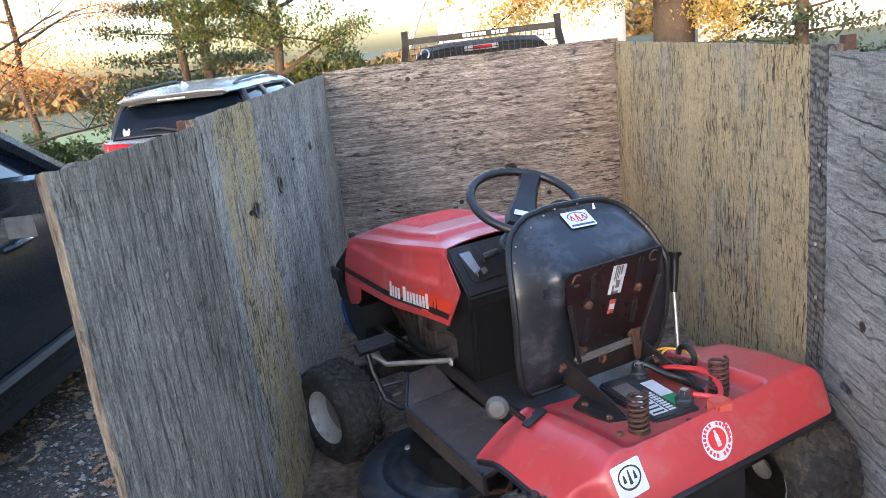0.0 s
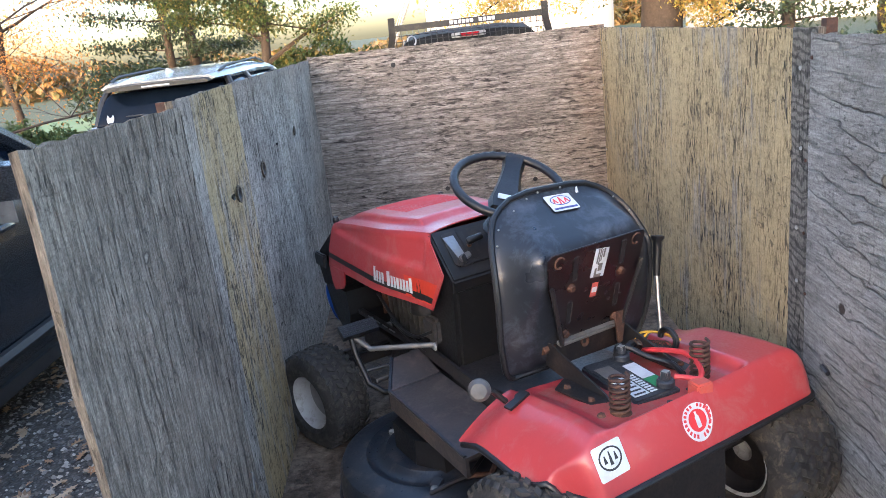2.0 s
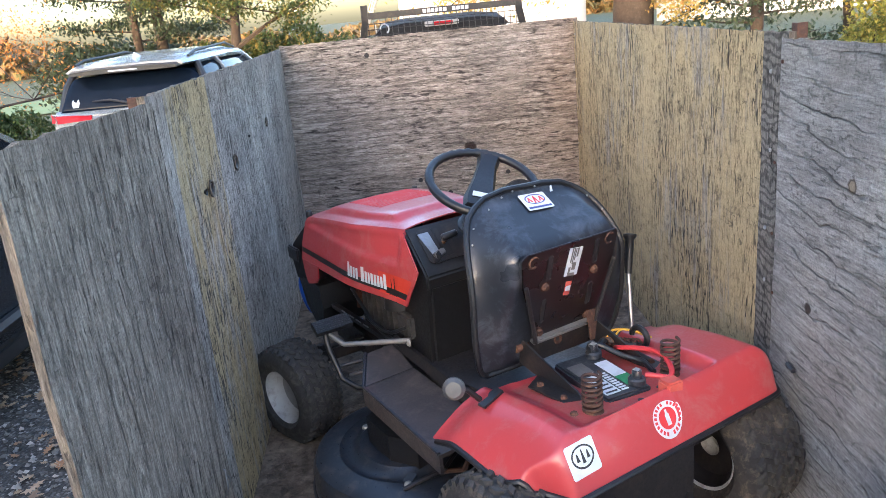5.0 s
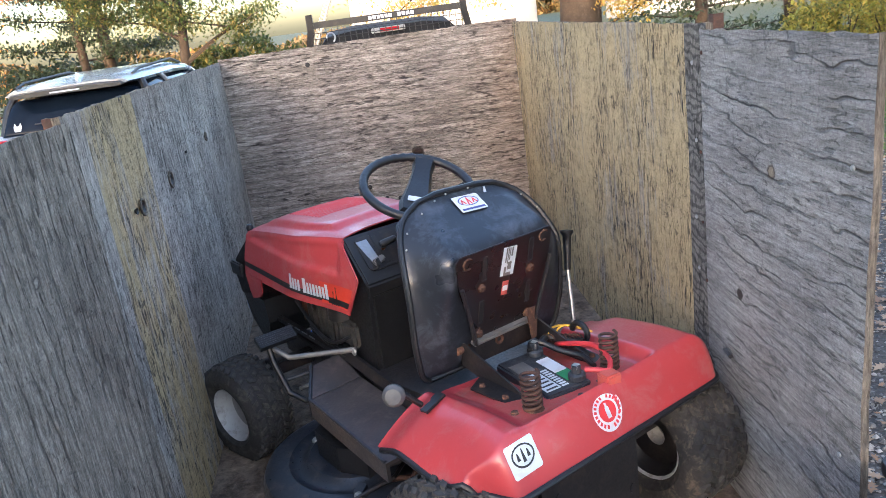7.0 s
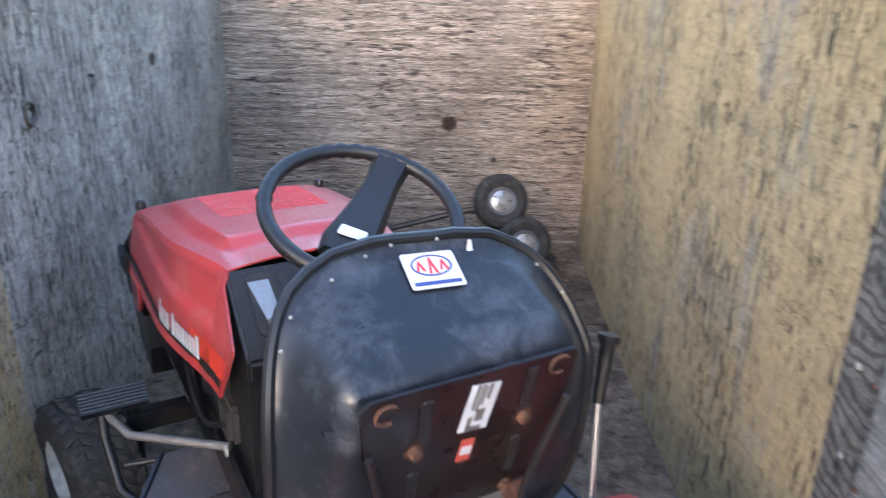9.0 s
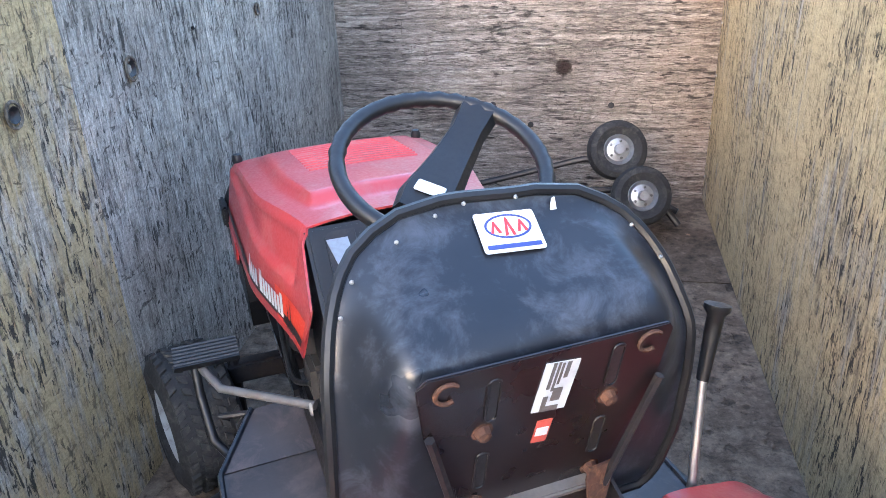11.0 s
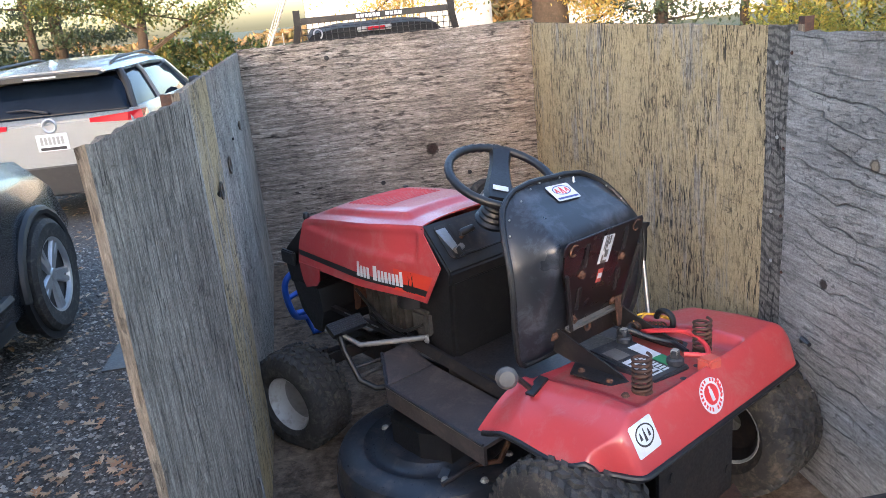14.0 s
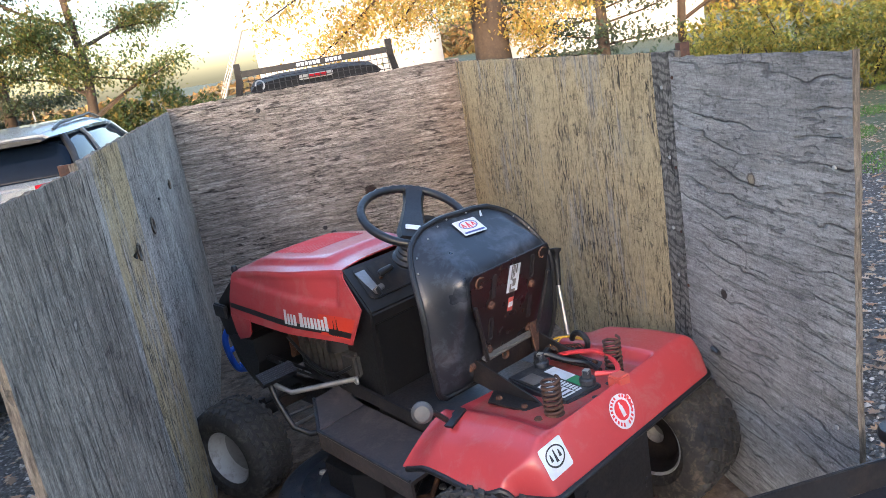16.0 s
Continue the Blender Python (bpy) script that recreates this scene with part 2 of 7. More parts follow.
M_red = worn("red_paint", (0.40, 0.040, 0.044), (0.35, 0.040, 0.044), 0.38, 0, 5, 160, (0.34, 0.21, 0.19), 0.45, 0.05, coat=0.35)
M_red_tray = worn("red_paint_dusty", (0.40, 0.05, 0.045), (0.30, 0.06, 0.05), 0.6, 0, 9, 160, (0.20, 0.13, 0.10), 0.75, 0.1)
M_black = worn("black_plastic", (0.006, 0.0065, 0.0075), (0.010, 0.0105, 0.012), 0.42, 0, 6, 140, (0.07, 0.06, 0.055), 0.16, 0.1)
M_black_steel = worn("black_painted_steel", (0.008, 0.008, 0.0095), (0.016, 0.015, 0.016), 0.42, 0, 9, 120, (0.11, 0.075, 0.05), 0.35, 0.15)
# the blue-grey patches are dust and also sky sheen painted into the colour
M_seat = worn("seat_shell_dust_sheen", (0.008, 0.010, 0.014), (0.014, 0.017, 0.023), 0.34, 0, 7, 9, (0.085, 0.095, 0.115), 0.75, 0.01)
M_bracket = worn("seat_bracket_steel", (0.008, 0.0065, 0.007), (0.013, 0.0085, 0.009), 0.28, 0, 7, 10, (0.05, 0.033, 0.028), 0.15, 0.02)
M_deck = worn("deck_paint", (0.010, 0.014, 0.021), (0.022, 0.027, 0.036), 0.34, 0, 9, 90, (0.12, 0.095, 0.075), 0.6, 0.3)
M_foot = worn("footboard_dust", (0.028, 0.027, 0.030), (0.055, 0.048, 0.047), 0.40, 0, 7, 150, (0.17, 0.13, 0.11), 0.5, 0.2)
M_rust = worn("rust", (0.095, 0.040, 0.024), (0.05, 0.026, 0.018), 0.85, 0.1, 25, 200, (0.28, 0.13, 0.06), 0.6, 0.5)
M_spring = worn("spring_rust", (0.085, 0.040, 0.026), (0.045, 0.027, 0.021), 0.7, 0.3, 30, 200, (0.20, 0.09, 0.045), 0.4, 0.4)
M_rubber = worn("tyre_rubber", (0.014, 0.0135, 0.0135), (0.024, 0.023, 0.022), 0.8, 0, 12, 120, (0.13, 0.115, 0.095), 0.6, 0.3)
M_rubber_mud = worn("tyre_rubber_muddy", (0.018, 0.0165, 0.015), (0.036, 0.032, 0.027), 0.85, 0, 14, 80, (0.19, 0.145, 0.10), 0.7, 0.6)
M_tread = worn("tyre_tread_dusty", (0.026, 0.0245, 0.023), (0.044, 0.041, 0.037), 0.9, 0, 14, 80, (0.15, 0.125, 0.095), 0.5, 0.4)
M_rim = worn("rim_white", (0.42, 0.42, 0.41), (0.32, 0.32, 0.31), 0.45, 0.0, 14, 120, (0.10, 0.07, 0.05), 0.75, 0.1)
# darker rim grey: the shade inside the dish is put into the colour
M_dish = worn("rim_dish_shaded", (0.20, 0.20, 0.195), (0.13, 0.13, 0.125), 0.6, 0.0, 14, 120, (0.07, 0.055, 0.04), 0.6, 0.1)
M_matte = worn("matte_black_roof", (0.010, 0.010, 0.011), (0.014, 0.014, 0.015), 0.9, 0, 6, 120, (0.04, 0.04, 0.04), 0.2, 0.05)
M_steel = worn("bare_steel", (0.45, 0.46, 0.47), (0.30, 0.30, 0.31), 0.38, 0.9, 20, 150, (0.20, 0.13, 0.08), 0.4, 0.1)
M_greysteel = worn("grey_rod", (0.14, 0.135, 0.13), (0.22, 0.21, 0.20), 0.55, 0.5, 20, 150, (0.18, 0.12, 0.08), 0.5, 0.2)
M_knob = worn("grey_plastic", (0.085, 0.085, 0.085), (0.065, 0.065, 0.066), 0.55, 0, 20, 150, (0.12, 0.11, 0.10), 0.4, 0.1)
M_engine = worn("engine_metal", (0.085, 0.082, 0.08), (0.030, 0.029, 0.028), 0.6, 0.4, 20, 90, (0.10, 0.07, 0.05), 0.6, 0.3)
M_white = worn("white_sticker", (0.58, 0.61, 0.65), (0.52, 0.55, 0.58), 0.4, 0, 12, 200, (0.30, 0.28, 0.25), 0.5, 0.02)
M_blue = worn("blue_print", (0.03, 0.05, 0.22), (0.03, 0.05, 0.20), 0.4, 0, 12, 200, (0.2, 0.2, 0.3), 0.1, 0.02)
M_redprint = worn("red_print", (0.60, 0.03, 0.035), (0.55, 0.03, 0.035), 0.4, 0, 12, 200, (0.4, 0.2, 0.2), 0.15, 0.02)
# black for print, and for the shade painted into wheel wells
M_ink_shade = worn("black_print_and_shade", (0.012, 0.012, 0.013), (0.016, 0.016, 0.017), 0.4, 0, 12, 200, (0.1, 0.1, 0.1), 0.1, 0.02)
M_orange = worn("orange_decal", (0.55, 0.045, 0.02), (0.50, 0.04, 0.02), 0.4, 0, 12, 200, (0.3, 0.15, 0.1), 0.1, 0.02)
M_greenprint = worn("green_print", (0.02, 0.22, 0.08), (0.02, 0.19, 0.07), 0.45, 0, 12, 200, (0.2, 0.2, 0.15), 0.2, 0.02)
M_yellowwire = worn("yellow_wire", (0.65, 0.36, 0.02), (0.6, 0.32, 0.02), 0.5, 0, 20, 200, (0.2, 0.15, 0.1), 0.3, 0.05)
M_redwire = worn("red_cable", (0.50, 0.035, 0.04), (0.42, 0.03, 0.035), 0.5, 0, 20, 200, (0.2, 0.12, 0.1), 0.3, 0.05)
M_redcap = worn("red_terminal_cap", (0.50, 0.085, 0.06), (0.44, 0.07, 0.05), 0.6, 0, 20, 200, (0.25, 0.15, 0.12), 0.4, 0.1)
M_battery = worn("battery_case", (0.018, 0.021, 0.027), (0.026, 0.03, 0.036), 0.45, 0, 14, 150, (0.14, 0.13, 0.12), 0.5, 0.1)
M_lead = worn("lead_post", (0.30, 0.30, 0.29), (0.42, 0.42, 0.38), 0.6, 0.6, 40, 150, (0.35, 0.36, 0.30), 0.6, 0.3)
M_bluepaint = worn("blue_paint", (0.02, 0.10, 0.52), (0.015, 0.08, 0.42), 0.4, 0, 10, 150, (0.1, 0.1, 0.2), 0.2, 0.05)
M_bark = worn("bark", (0.050, 0.036, 0.026), (0.028, 0.021, 0.016), 0.95, 0, 9, 40, (0.085, 0.062, 0.045), 0.6, 1.0)
M_carwhite = worn("silver_white_car_paint", (0.40, 0.40, 0.39), (0.38, 0.38, 0.37), 0.25, 0.35, 2, 200, (0.4, 0.38, 0.35), 0.08, 0.01, coat=0.6)
M_cardark = worn("dark_car_paint", (0.012, 0.015, 0.020), (0.011, 0.014, 0.019), 0.24, 0.0, 2, 200, (0.08, 0.08, 0.08), 0.1, 0.01, coat=0.3)
M_trim = worn("car_black_trim", (0.015, 0.015, 0.016), (0.02, 0.02, 0.021), 0.5, 0, 8, 200, (0.06, 0.055, 0.05), 0.3, 0.05)
M_taillight = worn("red_lens", (0.50, 0.012, 0.02), (0.42, 0.01, 0.018), 0.15, 0, 8, 200, (0.3, 0.05, 0.05), 0.1, 0.0, coat=0.6)
M_alloy = worn("alloy_wheel", (0.42, 0.43, 0.44), (0.36, 0.37, 0.38), 0.35, 0.7, 8, 200, (0.15, 0.12, 0.1), 0.3, 0.05)
M_tank = worn("white_tank_paint", (0.56, 0.54, 0.50), (0.48, 0.46, 0.42), 0.6, 0, 0.25, 3, (0.55, 0.45, 0.34), 0.35, 0.02)
M_galv = worn("galvanised_steel", (0.33, 0.34, 0.34), (0.26, 0.27, 0.28), 0.5, 0.6, 10, 100, (0.2, 0.18, 0.15), 0.3, 0.05)
M_field = worn("far_field_green", (0.12, 0.20, 0.06), (0.16, 0.21, 0.08), 0.95, 0, 0.2, 4, (0.25, 0.22, 0.12), 0.3, 0.1)


def glass_dark(name, gloss):
    m, t, b = node_mat(name)
    v = coords(t)
    t.links.new(ramp(t, noise_fac(t, v, 3, 4), [(0.3, (0.004, 0.007, 0.014)), (0.7, (0.007, 0.012, 0.022))]), b.inputs["Base Color"])
    b.inputs["Roughness"].default_value = 0.04
    b.inputs["Specular IOR Level"].default_value = gloss
    return m


M_glass = glass_dark("tinted_car_glass", 0.10)
M_side_glass = glass_dark("car_door_glass", 0.5)


def leaf_mat(name, cols, through_amount=0.35):
    m, t, b = node_mat(name)
    g = t.nodes.new("ShaderNodeNewGeometry")
    n = len(cols)
    c = ramp(t, g.outputs["Random Per Island"], [((i + 0.5) / n, q) for i, q in enumerate(cols)])
    t.links.new(c, b.inputs["Base Color"])
    b.inputs["Roughness"].default_value = 0.6
    tr = t.nodes.new("ShaderNodeBsdfTranslucent")
    t.links.new(c, tr.inputs["Color"])
    ms = t.nodes.new("ShaderNodeMixShader")
    ms.inputs[0].default_value = through_amount
    t.links.new(b.outputs[0], ms.inputs[1])
    t.links.new(tr.outputs[0], ms.inputs[2])
    t.links.new(ms.outputs[0], t.nodes["Material Output"].inputs[0])
    return m


L_yellow = leaf_mat("leaves_autumn_yellow", [(0.46, 0.31, 0.06), (0.36, 0.29, 0.06), (0.52, 0.38, 0.10), (0.20, 0.21, 0.05), (0.40, 0.22, 0.05)])
L_orange = leaf_mat("leaves_autumn_orange", [(0.50, 0.20, 0.04), (0.42, 0.15, 0.03), (0.55, 0.28, 0.06), (0.33, 0.16, 0.05)])
L_green = leaf_mat("leaves_turning_green", [(0.05, 0.085, 0.025), (0.08, 0.12, 0.03), (0.14, 0.15, 0.04), (0.045, 0.07, 0.022), (0.22, 0.18, 0.05)])
L_pine = leaf_mat("pine_needles", [(0.030, 0.050, 0.026), (0.045, 0.068, 0.034), (0.022, 0.038, 0.022), (0.06, 0.08, 0.035)], 0.15)
L_hedge = leaf_mat("hedge_leaves", [(0.22, 0.24, 0.04), (0.34, 0.29, 0.04), (0.13, 0.16, 0.035), (0.42, 0.30, 0.05), (0.09, 0.11, 0.03)])
L_shrub = leaf_mat("shrub_leaves", [(0.05, 0.09, 0.025), (0.08, 0.12, 0.03), (0.12, 0.14, 0.04)])
L_fallen = leaf_mat("fallen_leaves", [(0.42, 0.30, 0.19), (0.30, 0.19, 0.10), (0.50, 0.39, 0.27), (0.19, 0.115, 0.065), (0.36, 0.19, 0.09), (0.24, 0.15, 0.085)], 0.1)
L_grass = leaf_mat("grass_blades", [(0.08, 0.18, 0.025), (0.11, 0.22, 0.035), (0.06, 0.13, 0.025), (0.15, 0.19, 0.05)], 0.25)
L_far = leaf_mat("far_woods", [(0.16, 0.12, 0.05), (0.24, 0.15, 0.05), (0.10, 0.10, 0.05), (0.30, 0.17, 0.06), (0.14, 0.13, 0.06)], 0.1)


# ---- mesh helpers ----
def part(name, bm, material, parent=None, label="", smooth=False):
    """Links a bmesh as one mesh object, under a thing if one is given."""
    me = bpy.data.meshes.new(name)
    if smooth:
        for f in bm.faces:
            f.smooth = True
    bm.to_mesh(me)
    bm.free()
    me.materials.append(material)
    ob = new(name, me)
    if smooth:
        me.set_sharp_from_angle(angle=radians(38))
    if parent:
        ob.parent = parent
    if label:
        ob["label"] = label
    return ob


def thing(name, m, label, category, group="", kind=""):
    ob = new(name)
    ob.matrix_world = m
    return tagged(ob, label, category, group, kind)


def box(bm, lo, hi, m=None, bevel=0.0):
    """A box from corner to corner, in the frame m, with bevelled edges."""
    lo, hi = Vector(lo), Vector(hi)
    r = bmesh.ops.create_cube(bm, size=1.0)
    s = hi - lo
    bmesh.ops.scale(bm, vec=s, verts=r["verts"])
    bmesh.ops.translate(bm, vec=(lo + hi) / 2, verts=r["verts"])
    vs = r["verts"]
    if bevel:
        es = list({e for v in vs for e in v.link_edges})
        q = bmesh.ops.bevel(bm, geom=es, offset=bevel, segments=2, affect="EDGES")
        vs = q["verts"]
        vs = list({v for f in q["faces"] for v in f.verts} | {v for v in r["verts"] if v.is_valid})
    if m is not None:
        bmesh.ops.transform(bm, matrix=m, verts=vs)
    return bm


def ring_faces(bm, rings, closed=True, cap=True):
    for a, b in zip(rings, rings[1:]):
        n = len(a)
        for i in range(n if closed else n - 1):
            j = (i + 1) % n
            try:
                bm.faces.new((a[i], a[j], b[j], b[i]))
            except ValueError:
                pass
    if cap and closed:
        bm.faces.new(list(reversed(rings[0])))
        bm.faces.new(rings[-1])


def tube(bm, pts, r, sides=8, cap=True):
    """A round bar along the points; r is one radius or one for each point."""
    pts = [Vector(p) for p in pts]
    rr = r if isinstance(r, (list, tuple)) else [r] * len(pts)
    rings, up = [], None
    for i, p in enumerate(pts):
        d = (pts[min(i + 1, len(pts) - 1)] - pts[max(i - 1, 0)]).normalized()
        if up is None:
            up = Vector((0, 0, 1)) if abs(d.z) < 0.9 else Vector((1, 0, 0))
        a = d.cross(up).normalized()
        b = a.cross(d).normalized()
        up = b
        rings.append([bm.verts.new(p + rr[i] * (math.cos(q) * a + math.sin(q) * b)) for q in [2 * math.pi * k / sides for k in range(sides)]])
    ring_faces(bm, rings, True, cap)
    return bm


def supple(pts, n=6):
    """Rounds a coarse line of points (Catmull-Rom)."""
    p = [Vector(q) for q in pts]
    p = [2 * p[0] - p[1]] + p + [2 * p[-1] - p[-2]]
    out = []
    for a, b, c, d in zip(p, p[1:], p[2:], p[3:]):
        for k in range(n):
            t = k / n
            out.append(0.5 * (2 * b + (c - a) * t + (2 * a - 5 * b + 4 * c - d) * t * t + (3 * b - a - 3 * c + d) * t ** 3))
    return out + [p[-2]]


def lathe(bm, profile, m=None, n=32, closed=False):
    """Turns (radius, height) pairs round the z axis of m."""
    m = m or Matrix()
    rings = [[bm.verts.new(m @ Vector((r * math.cos(q), r * math.sin(q), z))) for q in [2 * math.pi * k / n for k in range(n)]] for r, z in profile]
    if closed:
        rings.append(rings[0])
    ring_faces(bm, rings, True, False)
    bmesh.ops.recalc_face_normals(bm, faces=bm.faces)
    return bm


def loft(bm, sections, cap=True):
    rings = [[bm.verts.new(Vector(p)) for p in s] for s in sections]
    ring_faces(bm, rings, True, cap)
    bmesh.ops.recalc_face_normals(bm, faces=bm.faces)
    return bm


def plate(bm, outline, thick, m=None):
    """A flat plate: outline of (x, y) pairs in the plane of m, thick along its z."""
    m = m or Matrix()
    a = [bm.verts.new(m @ Vector((x, y, 0))) for x, y in outline]
    b = [bm.verts.new(m @ Vector((x, y, thick))) for x, y in outline]
    ring_faces(bm, [a, b])
    bmesh.ops.recalc_face_normals(bm, faces=bm.faces)
    return bm


def round_rect(w, h, r, n=5):
    out = []
    for cx, cy, a0 in ((w - r, h - r, 0), (r - w, h - r, 90), (r - w, r - h, 180), (w - r, r - h, 270)):
        out += [(cx + r * math.cos(radians(a0 + 90 * k / n)), cy + r * math.sin(radians(a0 + 90 * k / n))) for k in range(n + 1)]
    return out


def ellipse(a, b, n=28, cx=0, cy=0):
    return [(cx + a * math.cos(2 * math.pi * k / n), cy + b * math.sin(2 * math.pi * k / n)) for k in range(n)]


def ellipse_ring(bm, a, b, w, thick, m, n=36):
    o, i = ellipse(a, b, n), ellipse(a - w, b - w, n)
    lo = [bm.verts.new(m @ Vector((x, y, thick))) for x, y in o]
    hi = [bm.verts.new(m @ Vector((x, y, thick))) for x, y in i]
    for k in range(n):
        bm.faces.new((lo[k], lo[(k + 1) % n], hi[(k + 1) % n], hi[k]))
    return bm


def facing(origin, right, up):
    """A frame whose x runs along right and whose y runs close to up."""
    x = Vector(right).normalized()
    z = x.cross(Vector(up)).normalized()
    y = z.cross(x)
    m = Matrix((x, y, z)).transposed().to_4x4()
    m.translation = Vector(origin)
    return m


def cloud(name, verts, faces, material, parent=None, label=""):
    me = bpy.data.meshes.new(name)
    me.from_pydata(verts, [], faces)
    me.materials.append(material)
    ob = new(name, me)
    if parent:
        ob.parent = parent
    if label:
        ob["label"] = label
    return ob


rng = np.random.default_rng(7)


def leaf_cards(centres, size, spread=0.35, flat=False):
    """Small bent two-piece leaves at the given places."""
    n = len(centres)
    a = rng.uniform(0, 2 * np.pi, n)
    tilt = rng.uniform(-0.25, 0.25, n) if flat else rng.uniform(-1.2, 1.2, n)
    s = size * rng.uniform(1 - spread, 1 + spread, n)
    d = np.stack([np.cos(a) * np.cos(tilt), np.sin(a) * np.cos(tilt), np.sin(tilt)], 1)
    side = np.stack([-np.sin(a), np.cos(a), rng.uniform(-0.5, 0.5, n) * (0.4 if flat else 1)], 1)
    side /= np.linalg.norm(side, axis=1, keepdims=True)
    nn = np.cross(d, side)
    s = s[:, None]
    tip, base = centres + d * s, centres - d * s
    l = centres + side * s * 0.55 + nn * s * 0.18
    r = centres - side * s * 0.55 + nn * s * 0.18
    v = np.stack([base, r, tip, l], 1).reshape(-1, 3)
    i = np.arange(n)[:, None] * 4
    f = np.concatenate([i + np.array([[0, 1, 2]]), i + np.array([[0, 2, 3]])])
    return v.tolist(), f.tolist()


# ---- ground ----
def ground_z(x, y):
    """The yard falls away gently ahead of the trailer and to its left."""
    z = -1.9 * (1 - math.exp(-max(y - 1.0, 0) / 45.0))
    return z - 0.025 * min(max(-x - 4.0, 0), 60) + 0.02 * math.sin(0.9 * x) * math.sin(0.7 * y + 1)


def gravel_mat():
    m, t, b = node_mat("gravel_ground")
    v = coords(t)
    vo = t.nodes.new("ShaderNodeTexVoronoi")
    vo.inputs["Scale"].default_value = 62
    t.links.new(v, vo.inputs["Vector"])
    sep = t.nodes.new("ShaderNodeSeparateColor")
    t.links.new(vo.outputs["Color"], sep.inputs[0])
    stone = ramp(t, sep.outputs[0], [(0.0, (0.036, 0.034, 0.032)), (0.5, (0.080, 0.074, 0.066)), (0.85, (0.19, 0.177, 0.158)), (1.0, (0.36, 0.34, 0.305))])
    dirt = ramp(t, noise_fac(t, v, 30, 6), [(0.3, (0.035, 0.030, 0.026)), (0.7, (0.085, 0.072, 0.06))])
    gap = ramp(t, vo.outputs["Distance"], [(0.35, grey(0)), (0.6, grey(1))])
    c = mix(t, gap, stone, dirt)
    c = mix(t, ramp(t, noise_fac(t, v, 1.2, 5), [(0.45, grey(0)), (0.65, grey(0.8))]), c, dirt)
    sp = t.nodes.new("ShaderNodeSeparateXYZ")
    t.links.new(v, sp.inputs[0])
    away = math_node(t, "ADD", math_node(t, "MULTIPLY", sp.outputs[0], 0.62), math_node(t, "MULTIPLY", sp.outputs[1], 0.78))
    away = math_node(t, "ADD", away, math_node(t, "MULTIPLY", math_node(t, "SUBTRACT", noise_fac(t, v, 0.9, 5), 0.5), 3.0))
    lawn = ramp(t, math_node(t, "MULTIPLY", away, 0.1), [(0.66, grey(0)), (0.74, grey(1))])
    soil = ramp(t, noise_fac(t, v, 9, 7), [(0.3, (0.045, 0.048, 0.022)), (0.5, (0.07, 0.085, 0.03)), (0.7, (0.13, 0.105, 0.06))])
    c = mix(t, lawn, c, soil)
    t.links.new(c, b.inputs["Base Color"])
    b.inputs["Roughness"].default_value = 0.9
    bump(t, b, vo.outputs["Distance"], 0.8, 0.01)
    return m


def make_ground():
    xs = [-900, -300, -120, -60] + [-40 + 2 * k for k in range(16)] + [-8 + 0.5 * k for k in range(40)] + [12 + 3 * k for k in range(10)] + [60, 120, 300, 900]
    ys = [-600, -150, -50, -20] + [-10 + 0.5 * k for k in range(50)] + [15 + 3 * k for k in range(20)] + [90, 130, 200, 400, 1500]
    verts = [(x, y, ground_z(x, y)) for y in ys for x in xs]
    w = len(xs)
    faces = [(j * w + i, j * w + i + 1, (j + 1) * w + i + 1, (j + 1) * w + i) for j in range(len(ys) - 1) for i in range(w - 1)]
    ob = cloud("ground", verts, faces, gravel_mat())
    for p in ob.data.polygons:
        p.use_smooth = True
    return tagged(ob, "grey gravel yard with dirt, grass and fallen leaves", "ground", kind="structure")


make_ground()

# ---- trailer with plywood sides ----
FLOOR, TOP = 0.20, 1.425


